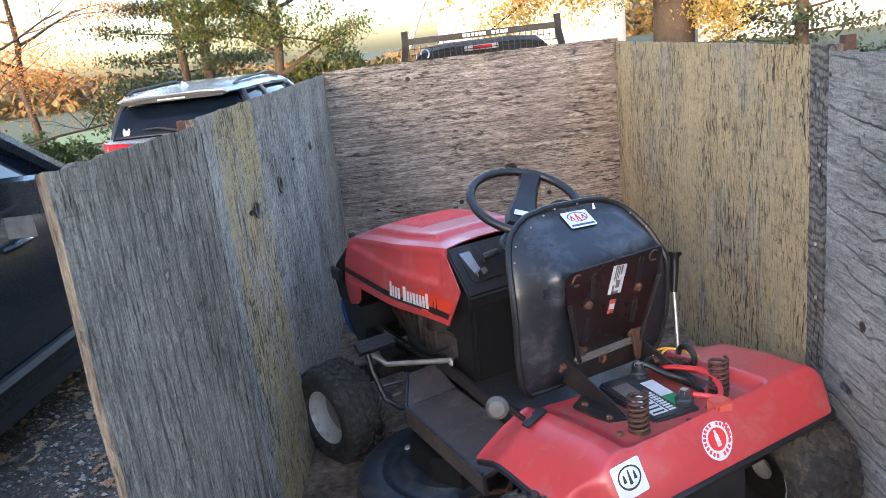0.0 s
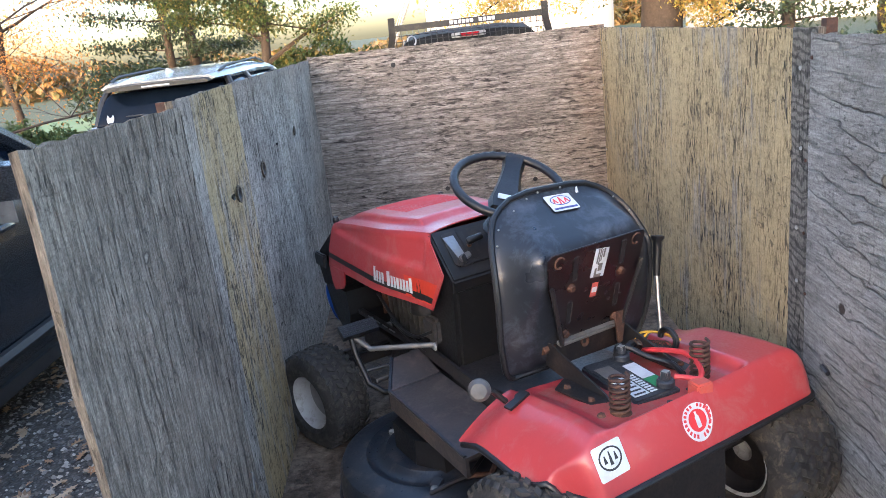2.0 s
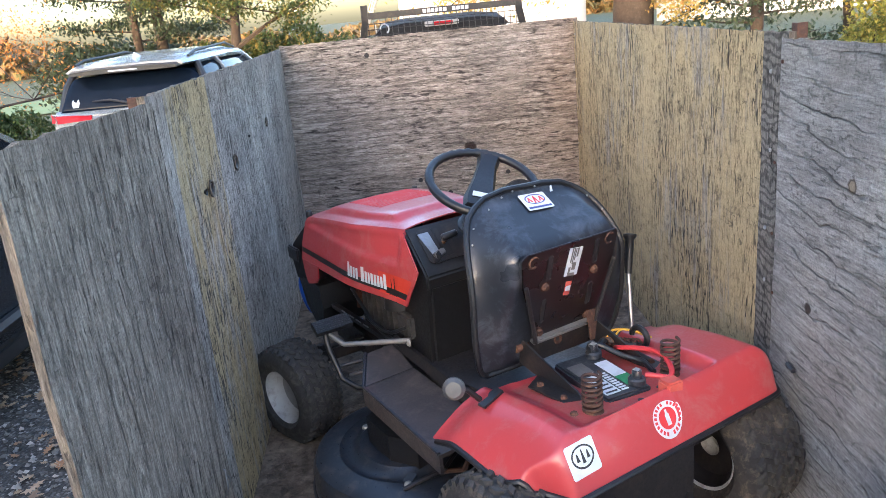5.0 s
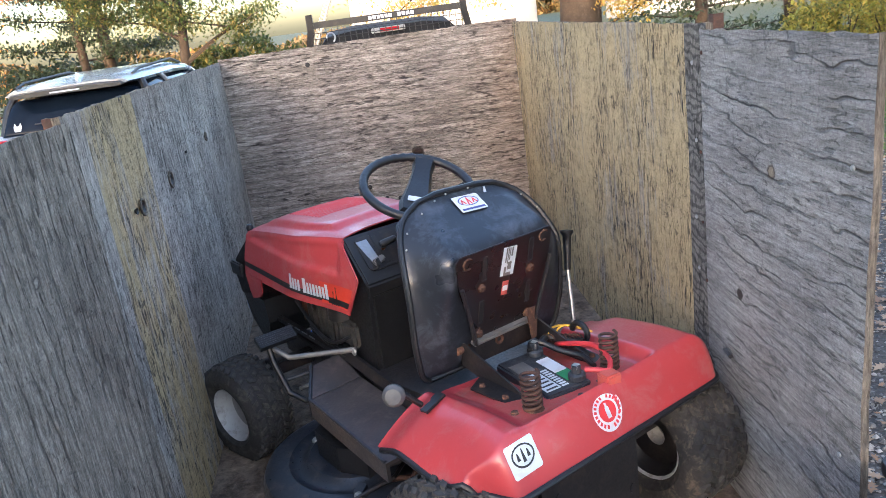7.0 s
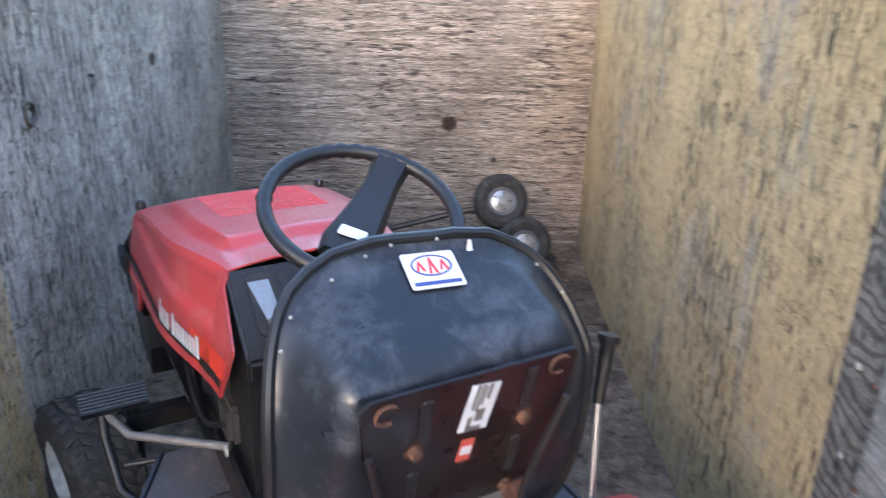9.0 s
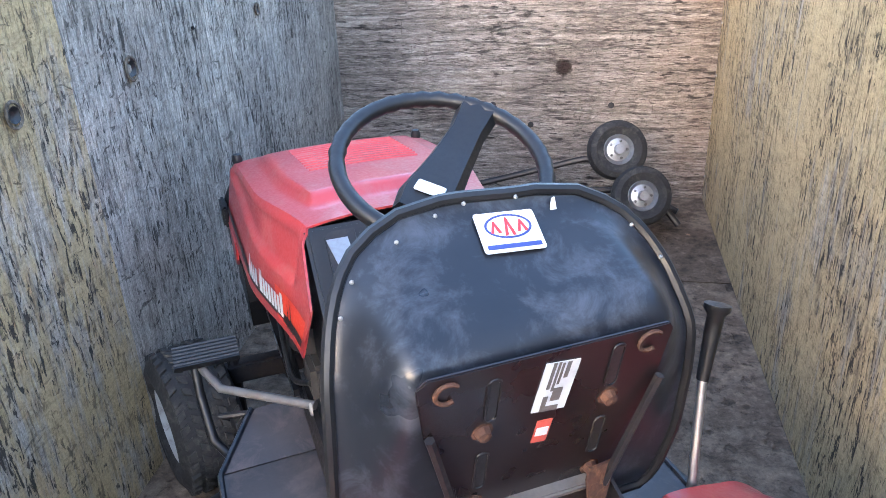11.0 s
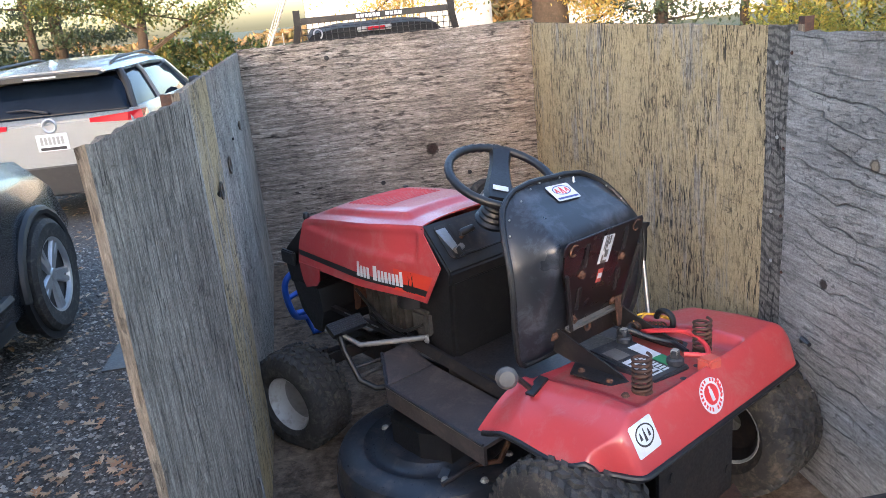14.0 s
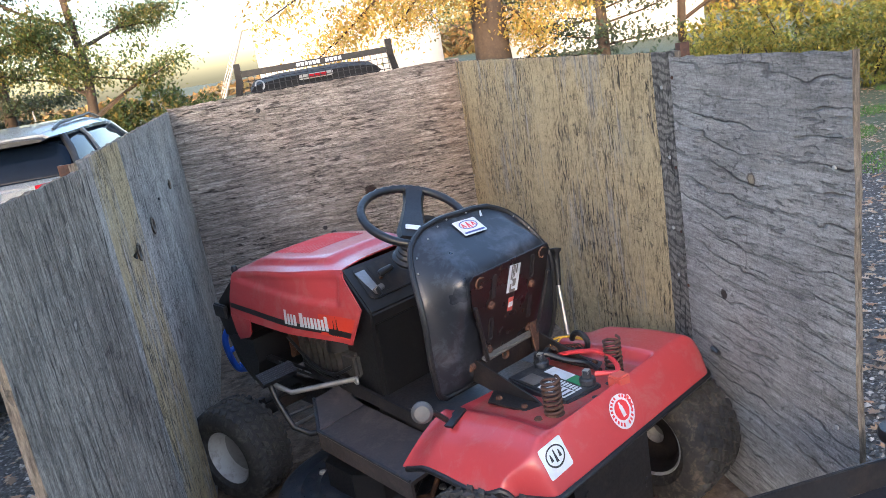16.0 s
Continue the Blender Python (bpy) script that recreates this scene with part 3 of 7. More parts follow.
def panel(name, a, b, z0, z1, thick, material, label, chip=0.004, sag=0.0):
    """An upright plywood sheet from plan point a to b; thick to its left, with ragged plies along its edges."""
    a, b = Vector((*a, 0)), Vector((*b, 0))
    d = b - a
    n = Vector((-d.y, d.x, 0)).normalized()
    bm = bmesh.new()
    length = d.length
    k = max(6, int(length / 0.03))
    rows = 9
    front, back = [], []
    rnd = random.Random(hash(name) % 97 + len(name))
    tops = [rnd.uniform(-chip, chip * 0.4) for _ in range(k + 1)]
    for j in range(rows + 1):
        f, g = [], []
        for i in range(k + 1):
            s = i / k
            z = z0 + (z1 - z0) * j / rows + (tops[i] - sag * math.sin(math.pi * s) if j == rows else 0)
            end = rnd.uniform(-chip, chip) * (1 if i in (0, k) else 0)
            w = 0.004 * math.sin(3.1 * s * length + 1.3) * math.sin(2.2 * z)
            p = a + d * s + d.normalized() * end + n * w
            f.append(bm.verts.new((p.x, p.y, z)))
            q = p + n * thick
            g.append(bm.verts.new((q.x, q.y, z - (rnd.uniform(0, chip) if j == rows else 0))))
        front.append(f)
        back.append(g)
    for rowsx, flip in ((front, False), (back, True)):
        for r0, r1 in zip(rowsx, rowsx[1:]):
            for i in range(k):
                q = (r0[i], r0[i + 1], r1[i + 1], r1[i])
                bm.faces.new(q if not flip else tuple(reversed(q)))
    for i in range(k):
        bm.faces.new((front[-1][i], front[-1][i + 1], back[-1][i + 1], back[-1][i])).material_index = 1
        bm.faces.new((front[0][i + 1], front[0][i], back[0][i], back[0][i + 1])).material_index = 1
    for j in range(rows):
        bm.faces.new((front[j][0], front[j + 1][0], back[j + 1][0], back[j][0])).material_index = 1
        bm.faces.new((front[j + 1][k], front[j][k], back[j][k], back[j + 1][k])).material_index = 1
    bmesh.ops.recalc_face_normals(bm, faces=bm.faces)
    ob = part(name, bm, material)
    ob.data.materials.append(M_ply_edge)
    return tagged(ob, label, "plywood panel")


panel("plywood_panel", (-0.83, 3.05), (0.845, 3.05), FLOOR, TOP + 0.03, 0.018, M_ply_front, "brown-grey weathered plywood front panel of the trailer", sag=0.0)
panel("plywood_panel", (0.82, 3.046), (0.82, 0.515), FLOOR, TOP + 0.012, 0.018, M_ply_right, "plywood side panel with worn yellow paint and dark splits")
panel("plywood_panel", (0.812, 0.532), (0.815, -0.13), FLOOR + 0.01, TOP, 0.016, M_ply_right_grey, "pale grey bare plywood panel with wavy grain and a knot")
panel("plywood_panel", (-0.675, 0.44), (-0.825, 3.046), FLOOR, TOP + 0.015, 0.018, M_ply_far_left, "grey plywood side panel with a faded yellow band")
panel("plywood_panel", (-0.700, -0.165), (-0.668, 0.46), FLOOR + 0.01, TOP, 0.016, M_ply_near_left, "bare grey plywood panel with upright grain and split edge")


def make_trailer():
    t = thing("trailer", pose(0, 0, 0), "black steel utility trailer with a dirty plywood floor", "trailer")
    for k, (y0, y1) in enumerate(((-0.2, 1.02), (1.024, 2.2), (2.204, 3.05))):
        part("floor_board", box(bmesh.new(), (-0.84, y0, FLOOR - 0.03), (0.85, y1, FLOOR - 0.002 * (k % 2))), M_floor, t, "dirty brown plywood deck board")
    for x0, x1 in ((-0.90, -0.85), (0.86, 0.91)):
        bm = box(bmesh.new(), (x0, -0.25, 0.10), (x1, 3.1, 0.24), bevel=0.004)
        part("side_rail", bm, M_black_steel, t)
    bm = box(bmesh.new(), (-0.9, 3.075, 0.10), (0.91, 3.12, 0.24), bevel=0.004)
    part("front_rail", bm, M_black_steel, t)
    for y in (0.0, 1.0, 2.0):
        part("cross_member", box(bmesh.new(), (-0.85, y, 0.09), (0.86, y + 0.05, 0.168)), M_black_steel, t)
    for x, y in ((-0.706, 0.462), (0.856, 0.535), (-0.87, 2.95), (0.868, 2.9)):
        bm = bmesh.new()
        box(bm, (x - 0.013, y - 0.012, 0.2), (x + 0.013, y - 0.007, TOP + ((0.03 if x > 0 else 0.014) if y < 1 else -0.05)))
        box(bm, (x - 0.013, y - 0.007, 0.2), (x - 0.008, y + 0.014, TOP + ((0.03 if x > 0 else 0.014) if y < 1 else -0.05)))
        part("post", bm, M_spring, t, "rusty angle-iron stake post")
    for s in (-1, 1):
        part("tongue_bar", tube(bmesh.new(), [(0.6 * s, 3.1, 0.17), (0.0, 4.35, 0.17)], 0.035, 6), M_black_steel, t)
        w = part("wheel", lathe(bmesh.new(), [(0.13, -0.07), (0.24, -0.08), (0.28, -0.05), (0.285, 0.05), (0.24, 0.08), (0.13, 0.07)],
                                pose(1.02 * s, 1.3, 0.285, 0, 90, 0), 28), M_rubber, t, smooth=True)
        part("rim", lathe(bmesh.new(), [(0.0, 0.0), (0.08, 0.01), (0.11, -0.03), (0.135, 0.0), (0.14, 0.06)],
                          pose(1.02 * s, 1.3, 0.285, 0, 90 * s, 0), 24), M_rim, w, smooth=True)
        part("fender", plate(bmesh.new(), [(0.9, 0.0), (1.16, 0.0), (1.16, 0.72), (0.9, 0.72)] if s > 0 else [(-1.16, 0), (-0.9, 0), (-0.9, 0.72), (-1.16, 0.72)],
                             0.006, pose(0, 0.94, 0.60)), M_black_steel, t)
    return t


make_trailer()


def make_tailgate():
    g = thing("tailgate", pose(0, -0.27, 0.035), "black steel tailgate with angle-iron top bar across the trailer", "tailgate")
    bm = bmesh.new()
    box(bm, (-0.88, -0.025, 0.595), (0.90, -0.017, 0.655), bevel=0.002)
    box(bm, (-0.88, -0.075, 0.590), (0.90, -0.0252, 0.598), bevel=0.002)
    part("top_bar", bm, M_black_steel, g, "scratched black angle iron")
    for x in (-0.86, -0.3, 0.3, 0.86):
        part("upright", box(bmesh.new(), (x - 0.02, -0.055, 0.16), (x + 0.02, -0.026, 0.589), bevel=0.002), M_black_steel, g)
    part("bottom_bar", box(bmesh.new(), (-0.88, -0.05, 0.12), (0.90, 0.0, 0.158), bevel=0.002), M_black_steel, g)
    loop = [(0.80 + 0.024 * math.cos(a), -0.052, 0.628 + 0.024 * math.sin(a)) for a in [2 * math.pi * k / 16 for k in range(17)]]
    p = part("pin_ring", tube(bmesh.new(), loop, 0.004, 6), M_steel, g, "bright steel ring pin", smooth=True)
    part("pin", tube(bmesh.new(), [(0.80, -0.08, 0.606), (0.80, -0.0, 0.606)], 0.007, 8), M_steel, g)
    part("spacer", lathe(bmesh.new(), [(0.010, 0), (0.032, 0), (0.034, 0.008), (0.034, 0.020), (0.031, 0.025), (0.010, 0.025), (0.010, 0.0)],
                         pose(0.862, 0.09, 0.60), 24), M_black, g, "black rubber washer", smooth=True)
    part("latch_post", tube(bmesh.new(), [(0.862, 0.09, 0.07), (0.862, 0.09, 0.60)], 0.02, 8), M_black_steel, g)
    return g


make_tailgate()


# ---- the lawn tractor ----
MOWER = pose(0.36, 0.28, FLOOR, 0, 0, 31)
mower = thing("lawn_tractor", MOWER, "red and black riding lawn tractor with its seat tipped forward", "lawn tractor")


def smoothstep(a, b, x):
    q = min(1, max(0, (x - a) / (b - a)))
    return q * q * (3 - 2 * q)


def grid_shell(bm, fn, nu, nv, thick):
    """A bent sheet over the unit square with thickness along its normals."""
    top = [[bm.verts.new(fn(i / nu, j / nv)) for i in range(nu + 1)] for j in range(nv + 1)]
    for j in range(nv):
        for i in range(nu):
            bm.faces.new((top[j][i], top[j][i + 1], top[j + 1][i + 1], top[j + 1][i]))
    bm.normal_update()
    low = [[bm.verts.new(v.co - v.normal * thick) for v in row] for row in top]
    for j in range(nv):
        for i in range(nu):
            bm.faces.new((low[j + 1][i], low[j + 1][i + 1], low[j][i + 1], low[j][i]))
    ring = lambda g: g[0] + [r[-1] for r in g[1:]] + g[-1][-2::-1] + [r[0] for r in g[-2:0:-1]]
    a, b = ring(top), ring(low)
    for k in range(len(a)):
        bm.faces.new((a[k], b[k], b[(k + 1) % len(a)], a[(k + 1) % len(a)]))
    return bm


def make_hood():
    # upper shell: cross-sections from the dash (s = 0) to the nose (s = 1); it widens away from the dash
    def fn(a, s):
        a2 = 2 * a - 1
        side = abs(a2)
        sg = 1 if a2 >= 0 else -1
        half_top = 0.166 + 0.044 * smoothstep(0, 0.5, s) + 0.016 * s
        half_hem = 0.205 + 0.044 * smoothstep(0, 0.5, s) + 0.010 * s
        top = 0.782 - 0.040 * s - 0.014 * s ** 4
        hem = 0.547 + 0.010 * s
        # across: crowned top to 0.5, then the side down to the hem
        if side < 0.5:
            w = side / 0.5
            u = half_top * w
            z = top - 0.014 * w ** 2.5
            z += 0.018 * smoothstep(0.82, 0.72, w) * smoothstep(0.13, 0.19, s) * smoothstep(1.0, 0.82, s)
            q = 0.0
        else:
            q = (side - 0.5) / 0.5
            u = half_top + (half_hem - half_top) * (0.30 * smoothstep(0, 0.10, q) + 0.70 * q)
            z = (top - 0.014) * (1 - q) + hem * q
            # pressed facet: the upper part of the side is sunk above a crease that runs up again near the dash
            line = 0.655 + 0.036 * s + 0.85 * max(0.0, 0.15 - s)
            u -= 0.011 * smoothstep(line - 0.004, line + 0.012, z) * smoothstep(0.02, 0.13, q) * smoothstep(0.99, 0.93, s)
        # rear edge: back along the dash slope to a corner, then forward down to the tail
        rear = 0.705 - 0.097 * min(1.0, max(0.0, (0.770 - z) / 0.107)) + 0.062 * min(1.0, max(0.0, (0.663 - z) / 0.115))
        front = 1.295 + 0.030 * smoothstep(0.0, 0.7, q)
        return Vector((sg * u, rear + (front - rear) * s, z))
    h = part("hood", grid_shell(bmesh.new(), fn, 120, 48, 0.004), M_red, mower, "glossy red hood with a raised centre", smooth=True)
    # nose: red corner cheeks and the black grille between them
    for sg in (-1, 1):
        bm = bmesh.new()
        plate(bm, [(1.185, 0.562), (1.322, 0.562), (1.312, 0.50), (1.295, 0.472), (1.222, 0.492), (1.200, 0.515), (1.192, 0.548)], 0.006 * sg, facing((sg * 0.254, 0, 0), (0, 1, 0), (0, 0, 1)))
        part("cheek", bm, M_red, h)
    part("nose", loft(bmesh.new(), [[(sg * 0.222, 1.285, 0.712), (sg * 0.222, 1.318, 0.690), (sg * 0.255, 1.405, 0.600), (sg * 0.260, 1.425, 0.545), (sg * 0.258, 1.405, 0.47), (sg * 0.24, 1.30, 0.47)]
                                    for sg in (-1, 0, 1)]), M_black, h, "black front grille")
    for sg in (-1, 1):
        part("corner_bump", box(bmesh.new(), (sg * 0.262 - 0.008, 1.345, 0.540), (sg * 0.262 + 0.008, 1.435, 0.592), bevel=0.005), M_black, h)
    for sg in (-1, 1):
        part("headlight_lens", lathe(bmesh.new(), [(0.0, 0.016), (0.035, 0.012), (0.05, 0.0)], pose(0.14 * sg, 1.338, 0.64, -75, 0, 0), 20), M_white, h)
        part("corner_bumper", lathe(bmesh.new(), [(0.0, 0.014), (0.009, 0.012), (0.013, 0.0), (0.010, -0.012), (0, -0.014)], pose(0.218 * sg, 1.297, 0.722), 14),
             M_black, h, smooth=True)
    for k in range(11):
        s = 0.42 + 0.036 * k
        p0, p1 = fn(0.5 - 0.13, s), fn(0.5 + 0.13, s)
        part("louvre", loft(bmesh.new(), [[(x, p0.y, z0 - 0.004), (x, p0.y + 0.004, z0 + 0.0035), (x, p0.y + 0.012, z0 - 0.004)] for x, z0 in ((p0.x, p0.z), (0.0, fn(0.5, s).z), (p1.x, p1.z))]), M_red, h)
    # side stripe and decal laid on the flank: plain bars stand for the maker's name
    def flank(sg, y, z, lift):
        lo, hi = 0.5, 1.0
        for _ in range(22):
            m = (lo + hi) / 2
            if fn(0.5 + m / 2, 0.5).z > z:
                lo = m
            else:
                hi = m
        a, lo, hi = 0.5 + lo / 2, 0.0, 1.0
        for _ in range(22):
            m = (lo + hi) / 2
            if fn(a, m).y < y:
                lo = m
            else:
                hi = m
        p = fn(a, lo)
        return Vector((sg * (p.x + lift), p.y, z))

    def decal(name, pts, sg, lift, material, parent, label="", cuts=1):
        """A four-cornered patch on the flank, split along its length to follow it."""
        (y0, z0), (y1, z1), (y2, z2), (y3, z3) = pts
        bm = bmesh.new()
        rows = []
        for k in range(cuts + 1):
            f = k / cuts
            rows.append([bm.verts.new(flank(sg, y0 + (y1 - y0) * f, z0 + (z1 - z0) * f, lift)), bm.verts.new(flank(sg, y3 + (y2 - y3) * f, z3 + (z2 - z3) * f, lift))])
        ring_faces(bm, rows, False, False)
        return part(name, bm, material, parent, label)

    for sg in (-1, 1):
        decal("stripe", [(0.672, 0.567), (1.316, 0.590), (1.318, 0.608), (0.662, 0.586)], sg, 0.0022, M_ink_shade, h, cuts=16)
        d = decal("decal", [(0.676, 0.562), (0.80, 0.566), (0.80, 0.634), (0.640, 0.630)], sg, 0.0016, M_orange, h, "orange-red decal", cuts=5)
        y = 0.762
        letters = part("lettering", bmesh.new(), M_white, h, "white lettering bars")
        for k, (w_, tall) in enumerate(((0.017, 0.047), (0.015, 0.036), (0.015, 0.036), (0.014, 0.036), (0.016, 0.036), (0.013, 0.036), (0.015, 0.036), (0.020, 0.047), (-0.012, 0), (0.016, 0.036), (0.015, 0.036), (0.015, 0.036), (0.017, 0.047))):
            if w_ > 0:
                z0 = 0.580 + 0.035 * (y - 0.76)
                decal("letter_bar", [(y, z0), (y + w_ - 0.003, z0), (y + w_ - 0.004, z0 + tall), (y + 0.001, z0 + tall)], sg, 0.0032, M_white, letters)
            y += abs(w_)
        decal("mark_bar", [(0.765, 0.569), (0.795, 0.570), (0.795, 0.577), (0.765, 0.576)], sg, 0.0034, M_orange, d)
        for k, (x, lean) in enumerate(((0.716, 0.012), (0.726, -0.004), (0.736, 0.004), (0.746, -0.012))):
            decal("grass_mark", [(x, 0.567), (x + 0.006, 0.567), (x + lean + 0.001, 0.630 - 0.006 * k), (x + lean, 0.630 - 0.006 * k)], sg, 0.0030, M_ink_shade, d, cuts=4)
    return h


make_hood()


def make_body():
    # dash panel and pedestal
    dash = loft(bmesh.new(), [[(x, 0.730, 0.755), (x, 0.698, 0.768), (x, 0.604, 0.664), (x, 0.590, 0.645), (x, 0.594, 0.606), (x, 0.70, 0.590)] for x in (-0.172, -0.16, 0.16, 0.172)])
    bmesh.ops.bevel(dash, geom=list(dash.edges), offset=0.006, segments=2, affect="EDGES", clamp_overlap=True)
    d = part("dash", dash, M_black, mower, "black plastic dashboard", smooth=True)
    slope = facing((-0.12, 0.651, 0.7175), (1, 0, 0), (0, 0.094, 0.104))
    part("gauge_panel", plate(bmesh.new(), round_rect(0.142, 0.056, 0.014), 0.004, slope @ pose(0.12, 0.0, 0)), M_black_steel, d, "smooth black control panel")
    part("throttle_slot", plate(bmesh.new(), round_rect(0.017, 0.050, 0.004), 0.006, slope @ pose(0.045, 0.004, 0)), M_black, d)
    part("slot_gap", plate(bmesh.new(), round_rect(0.006, 0.036, 0.003), 0.0068, slope @ pose(0.040, 0.012, 0)), M_ink_shade, d)
    part("instruction_plate", plate(bmesh.new(), [(-0.022, 0.042), (0.014, 0.042), (0.020, -0.024), (-0.004, -0.030)], 0.006, slope @ pose(0.0, 0.0, 0)), M_steel, d, "worn silver instruction plate")
    lever = slope @ pose(0.045, -0.004, 0)
    part("throttle_lever", tube(bmesh.new(), [lever @ Vector((0, 0, 0)), lever @ Vector((0.004, 0.004, 0.03))], 0.006, 8), M_rust, d)
    part("throttle_knob", tube(bmesh.new(), [lever @ Vector(p) for p in ((-0.014, 0.004, 0.032), (-0.008, 0.004, 0.033), (0.035, 0.008, 0.036), (0.038, 0.008, 0.036))], [0.009, 0.012, 0.010, 0.006], 10), M_black, d, smooth=True)
    part("ignition_plate", plate(bmesh.new(), round_rect(0.022, 0.014, 0.003), 0.006, slope @ pose(0.012, -0.044, 0)), M_black_steel, d)
    part("ignition_switch", box(bmesh.new(), (-0.020, -0.008, 0.006), (0.018, 0.010, 0.022), slope @ pose(0.014, -0.036, 0.0, 0, 0, 14), 0.003), M_greysteel, d)
    part("ignition_key", box(bmesh.new(), (-0.003, -0.018, 0.016), (0.003, 0.006, 0.036), slope @ pose(0.0, -0.042, 0.0), 0.001), M_black, d)
    ped = bmesh.new()
    loft(ped, [[(-0.170, 0.790, z0), (-0.170 + k, 0.603 - 2 * k, z0), (0.170 - k, 0.603 - 2 * k, z0), (0.170, 0.790, z0)] for z0, k in ((0.345, 0.0), (0.45, 0.001), (0.62, 0.004))])
    bmesh.ops.bevel(ped, geom=list(ped.edges), offset=0.012, segments=2, affect="EDGES", clamp_overlap=True)
    part("pedestal", ped, M_black, mower, "black plastic side panel", smooth=True)
    # steering
    bm = lathe(bmesh.new(), [(0.052, 0.0), (0.055, 0.01)] + [(0.046 - 0.0018 * k + (0.004 if k % 2 else 0), 0.018 + 0.008 * k) for k in range(9)] + [(0.030, 0.095), (0.028, 0.11)],
               pose(0.008, 0.592, 0.755, 25, 0, 0), 24)
    part("steering_boot", bm, M_black, mower, "ribbed rubber boot", smooth=True)
    sw = pose(0.020, 0.553, 0.892, 25, 0, 0) @ pose(0, 0, 0, 0, 0, -42)
    bm = bmesh.new()
    n, rings = 72, []
    for k in range(n):
        a = 2 * math.pi * k / n
        rad = 0.0125 + (0.0016 * math.cos(3 * k) if -0.5 < math.sin(a) else 0)
        c = Vector((0.154 * math.cos(a), 0.154 * math.sin(a), 0))
        o = Vector((math.cos(a), math.sin(a), 0))
        rings.append([bm.verts.new(sw @ (c + rad * (math.cos(q) * o + math.sin(q) * Vector((0, 0, 1))))) for q in [2 * math.pi * i / 10 for i in range(10)]])
    ring_faces(bm, rings + [rings[0]], True, False)
    w = part("steering_wheel", bm, M_black, mower, "black plastic steering wheel", smooth=True)
    bm = bmesh.new()
    secs = []
    for y, hw, zz in ((0.156, 0.036, -0.004), (0.10, 0.030, -0.02), (0.03, 0.036, -0.028), (-0.05, 0.046, -0.03), (-0.085, 0.040, -0.034)):
        secs.append([tuple(sw @ Vector(p)) for p in ((-hw, y, zz), (-hw * 0.75, y, zz + 0.016), (hw * 0.75, y, zz + 0.016), (hw, y, zz), (hw * 0.7, y, zz - 0.016), (-hw * 0.7, y, zz - 0.016))])
    loft(bm, secs)
    part("spoke", bm, M_black, w, smooth=True)
    part("hub_label", plate(bmesh.new(), round_rect(0.022, 0.011, 0.003), 0.002, sw @ pose(0, -0.045, -0.0125)), M_white, w)
    part("column", tube(bmesh.new(), [sw @ Vector((0, -0.02, -0.09)), sw @ Vector((0, -0.02, -0.03))], 0.024, 14), M_black, w)
    # footboards, tunnel and frame
    for sg in (-1, 1):
        bm = bmesh.new()
        loft(bm, [[(sg * 0.375, v, w_ - 0.055), (sg * 0.375, v, w_), (sg * 0.20, v, w_ + 0.004), (sg * 0.20, v, w_ - 0.006), (sg * 0.365, v, w_ - 0.01), (sg * 0.365, v, w_ - 0.055)]
                  for v, w_ in ((0.27, 0.318), (0.68, 0.340))] )
        loft(bm, [[(sg * 0.375, 0.684, 0.29), (sg * 0.375, 0.684, 0.340), (sg * 0.20, 0.684, 0.344), (sg * 0.20, 0.684, 0.334), (sg * 0.365, 0.684, 0.33), (sg * 0.365, 0.684, 0.29)],
                  [(sg * 0.30, 0.80, 0.33), (sg * 0.30, 0.80, 0.380), (sg * 0.20, 0.80, 0.384), (sg * 0.20, 0.80, 0.374), (sg * 0.29, 0.80, 0.37), (sg * 0.29, 0.80, 0.33)]])
        part("footboard", bm, M_foot, mower, "dusty black steel footboard")
        part("footboard_lip", tube(bmesh.new(), [(sg * 0.372, 0.275, 0.319), (sg * 0.372, 0.68, 0.342), (sg * 0.298, 0.80, 0.382)], 0.0055, 6), M_deck, mower, smooth=True)
        bm = loft(bmesh.new(), [[(sg * 0.205, v, w_), (sg * 0.195, v, w_ + 0.03), (sg * 0.185, v, w_ + 0.03), (sg * 0.195, v, w_)] for v, w_ in ((0.23, 0.325), (0.8, 0.38))])
        part("toe_rail", bm, M_black_steel, mower)
    part("tunnel", loft(bmesh.new(), [[(-0.19, v, 0.30), (-0.185, v, z), (-0.16, v, z + 0.012), (0.16, v, z + 0.012), (0.185, v, z), (0.19, v, 0.30)] for v, z in ((0.20, 0.40), (0.36, 0.395), (0.62, 0.365))]),
         M_black_steel, mower, smooth=True)
    for sg in (-1, 1):
        part("frame_rail", box(bmesh.new(), (sg * 0.14 - 0.012, 0.10, 0.21), (sg * 0.14 + 0.012, 1.36, 0.30), bevel=0.003), M_black_steel, mower)
    bm = plate(bmesh.new(), [(-0.235, 0.15), (0.062, 0.15), (0.062, 0.385), (-0.235, 0.385)], 0.008, facing((0, -0.135, 0), (1, 0, 0), (0, 0, 1)))
    rear = part("rear_plate", bm, M_black_steel, mower, "black steel rear plate")
    for x, z in ((-0.16, 0.21), (0.04, 0.235), (-0.19, 0.33)):
        part("slot", plate(bmesh.new(), ellipse(0.009, 0.014, 12), 0.003, facing((x, -0.1435, z), (1, 0, 0), (0, 0, 1))), M_ink_shade, rear)
    part("hitch_plate", plate(bmesh.new(), [(-0.10, 0), (0.10, 0), (0.14, 0.05), (-0.14, 0.05)], 0.008, pose(-0.06, -0.19, 0.165)), M_spring, rear, "rusty drawbar plate")
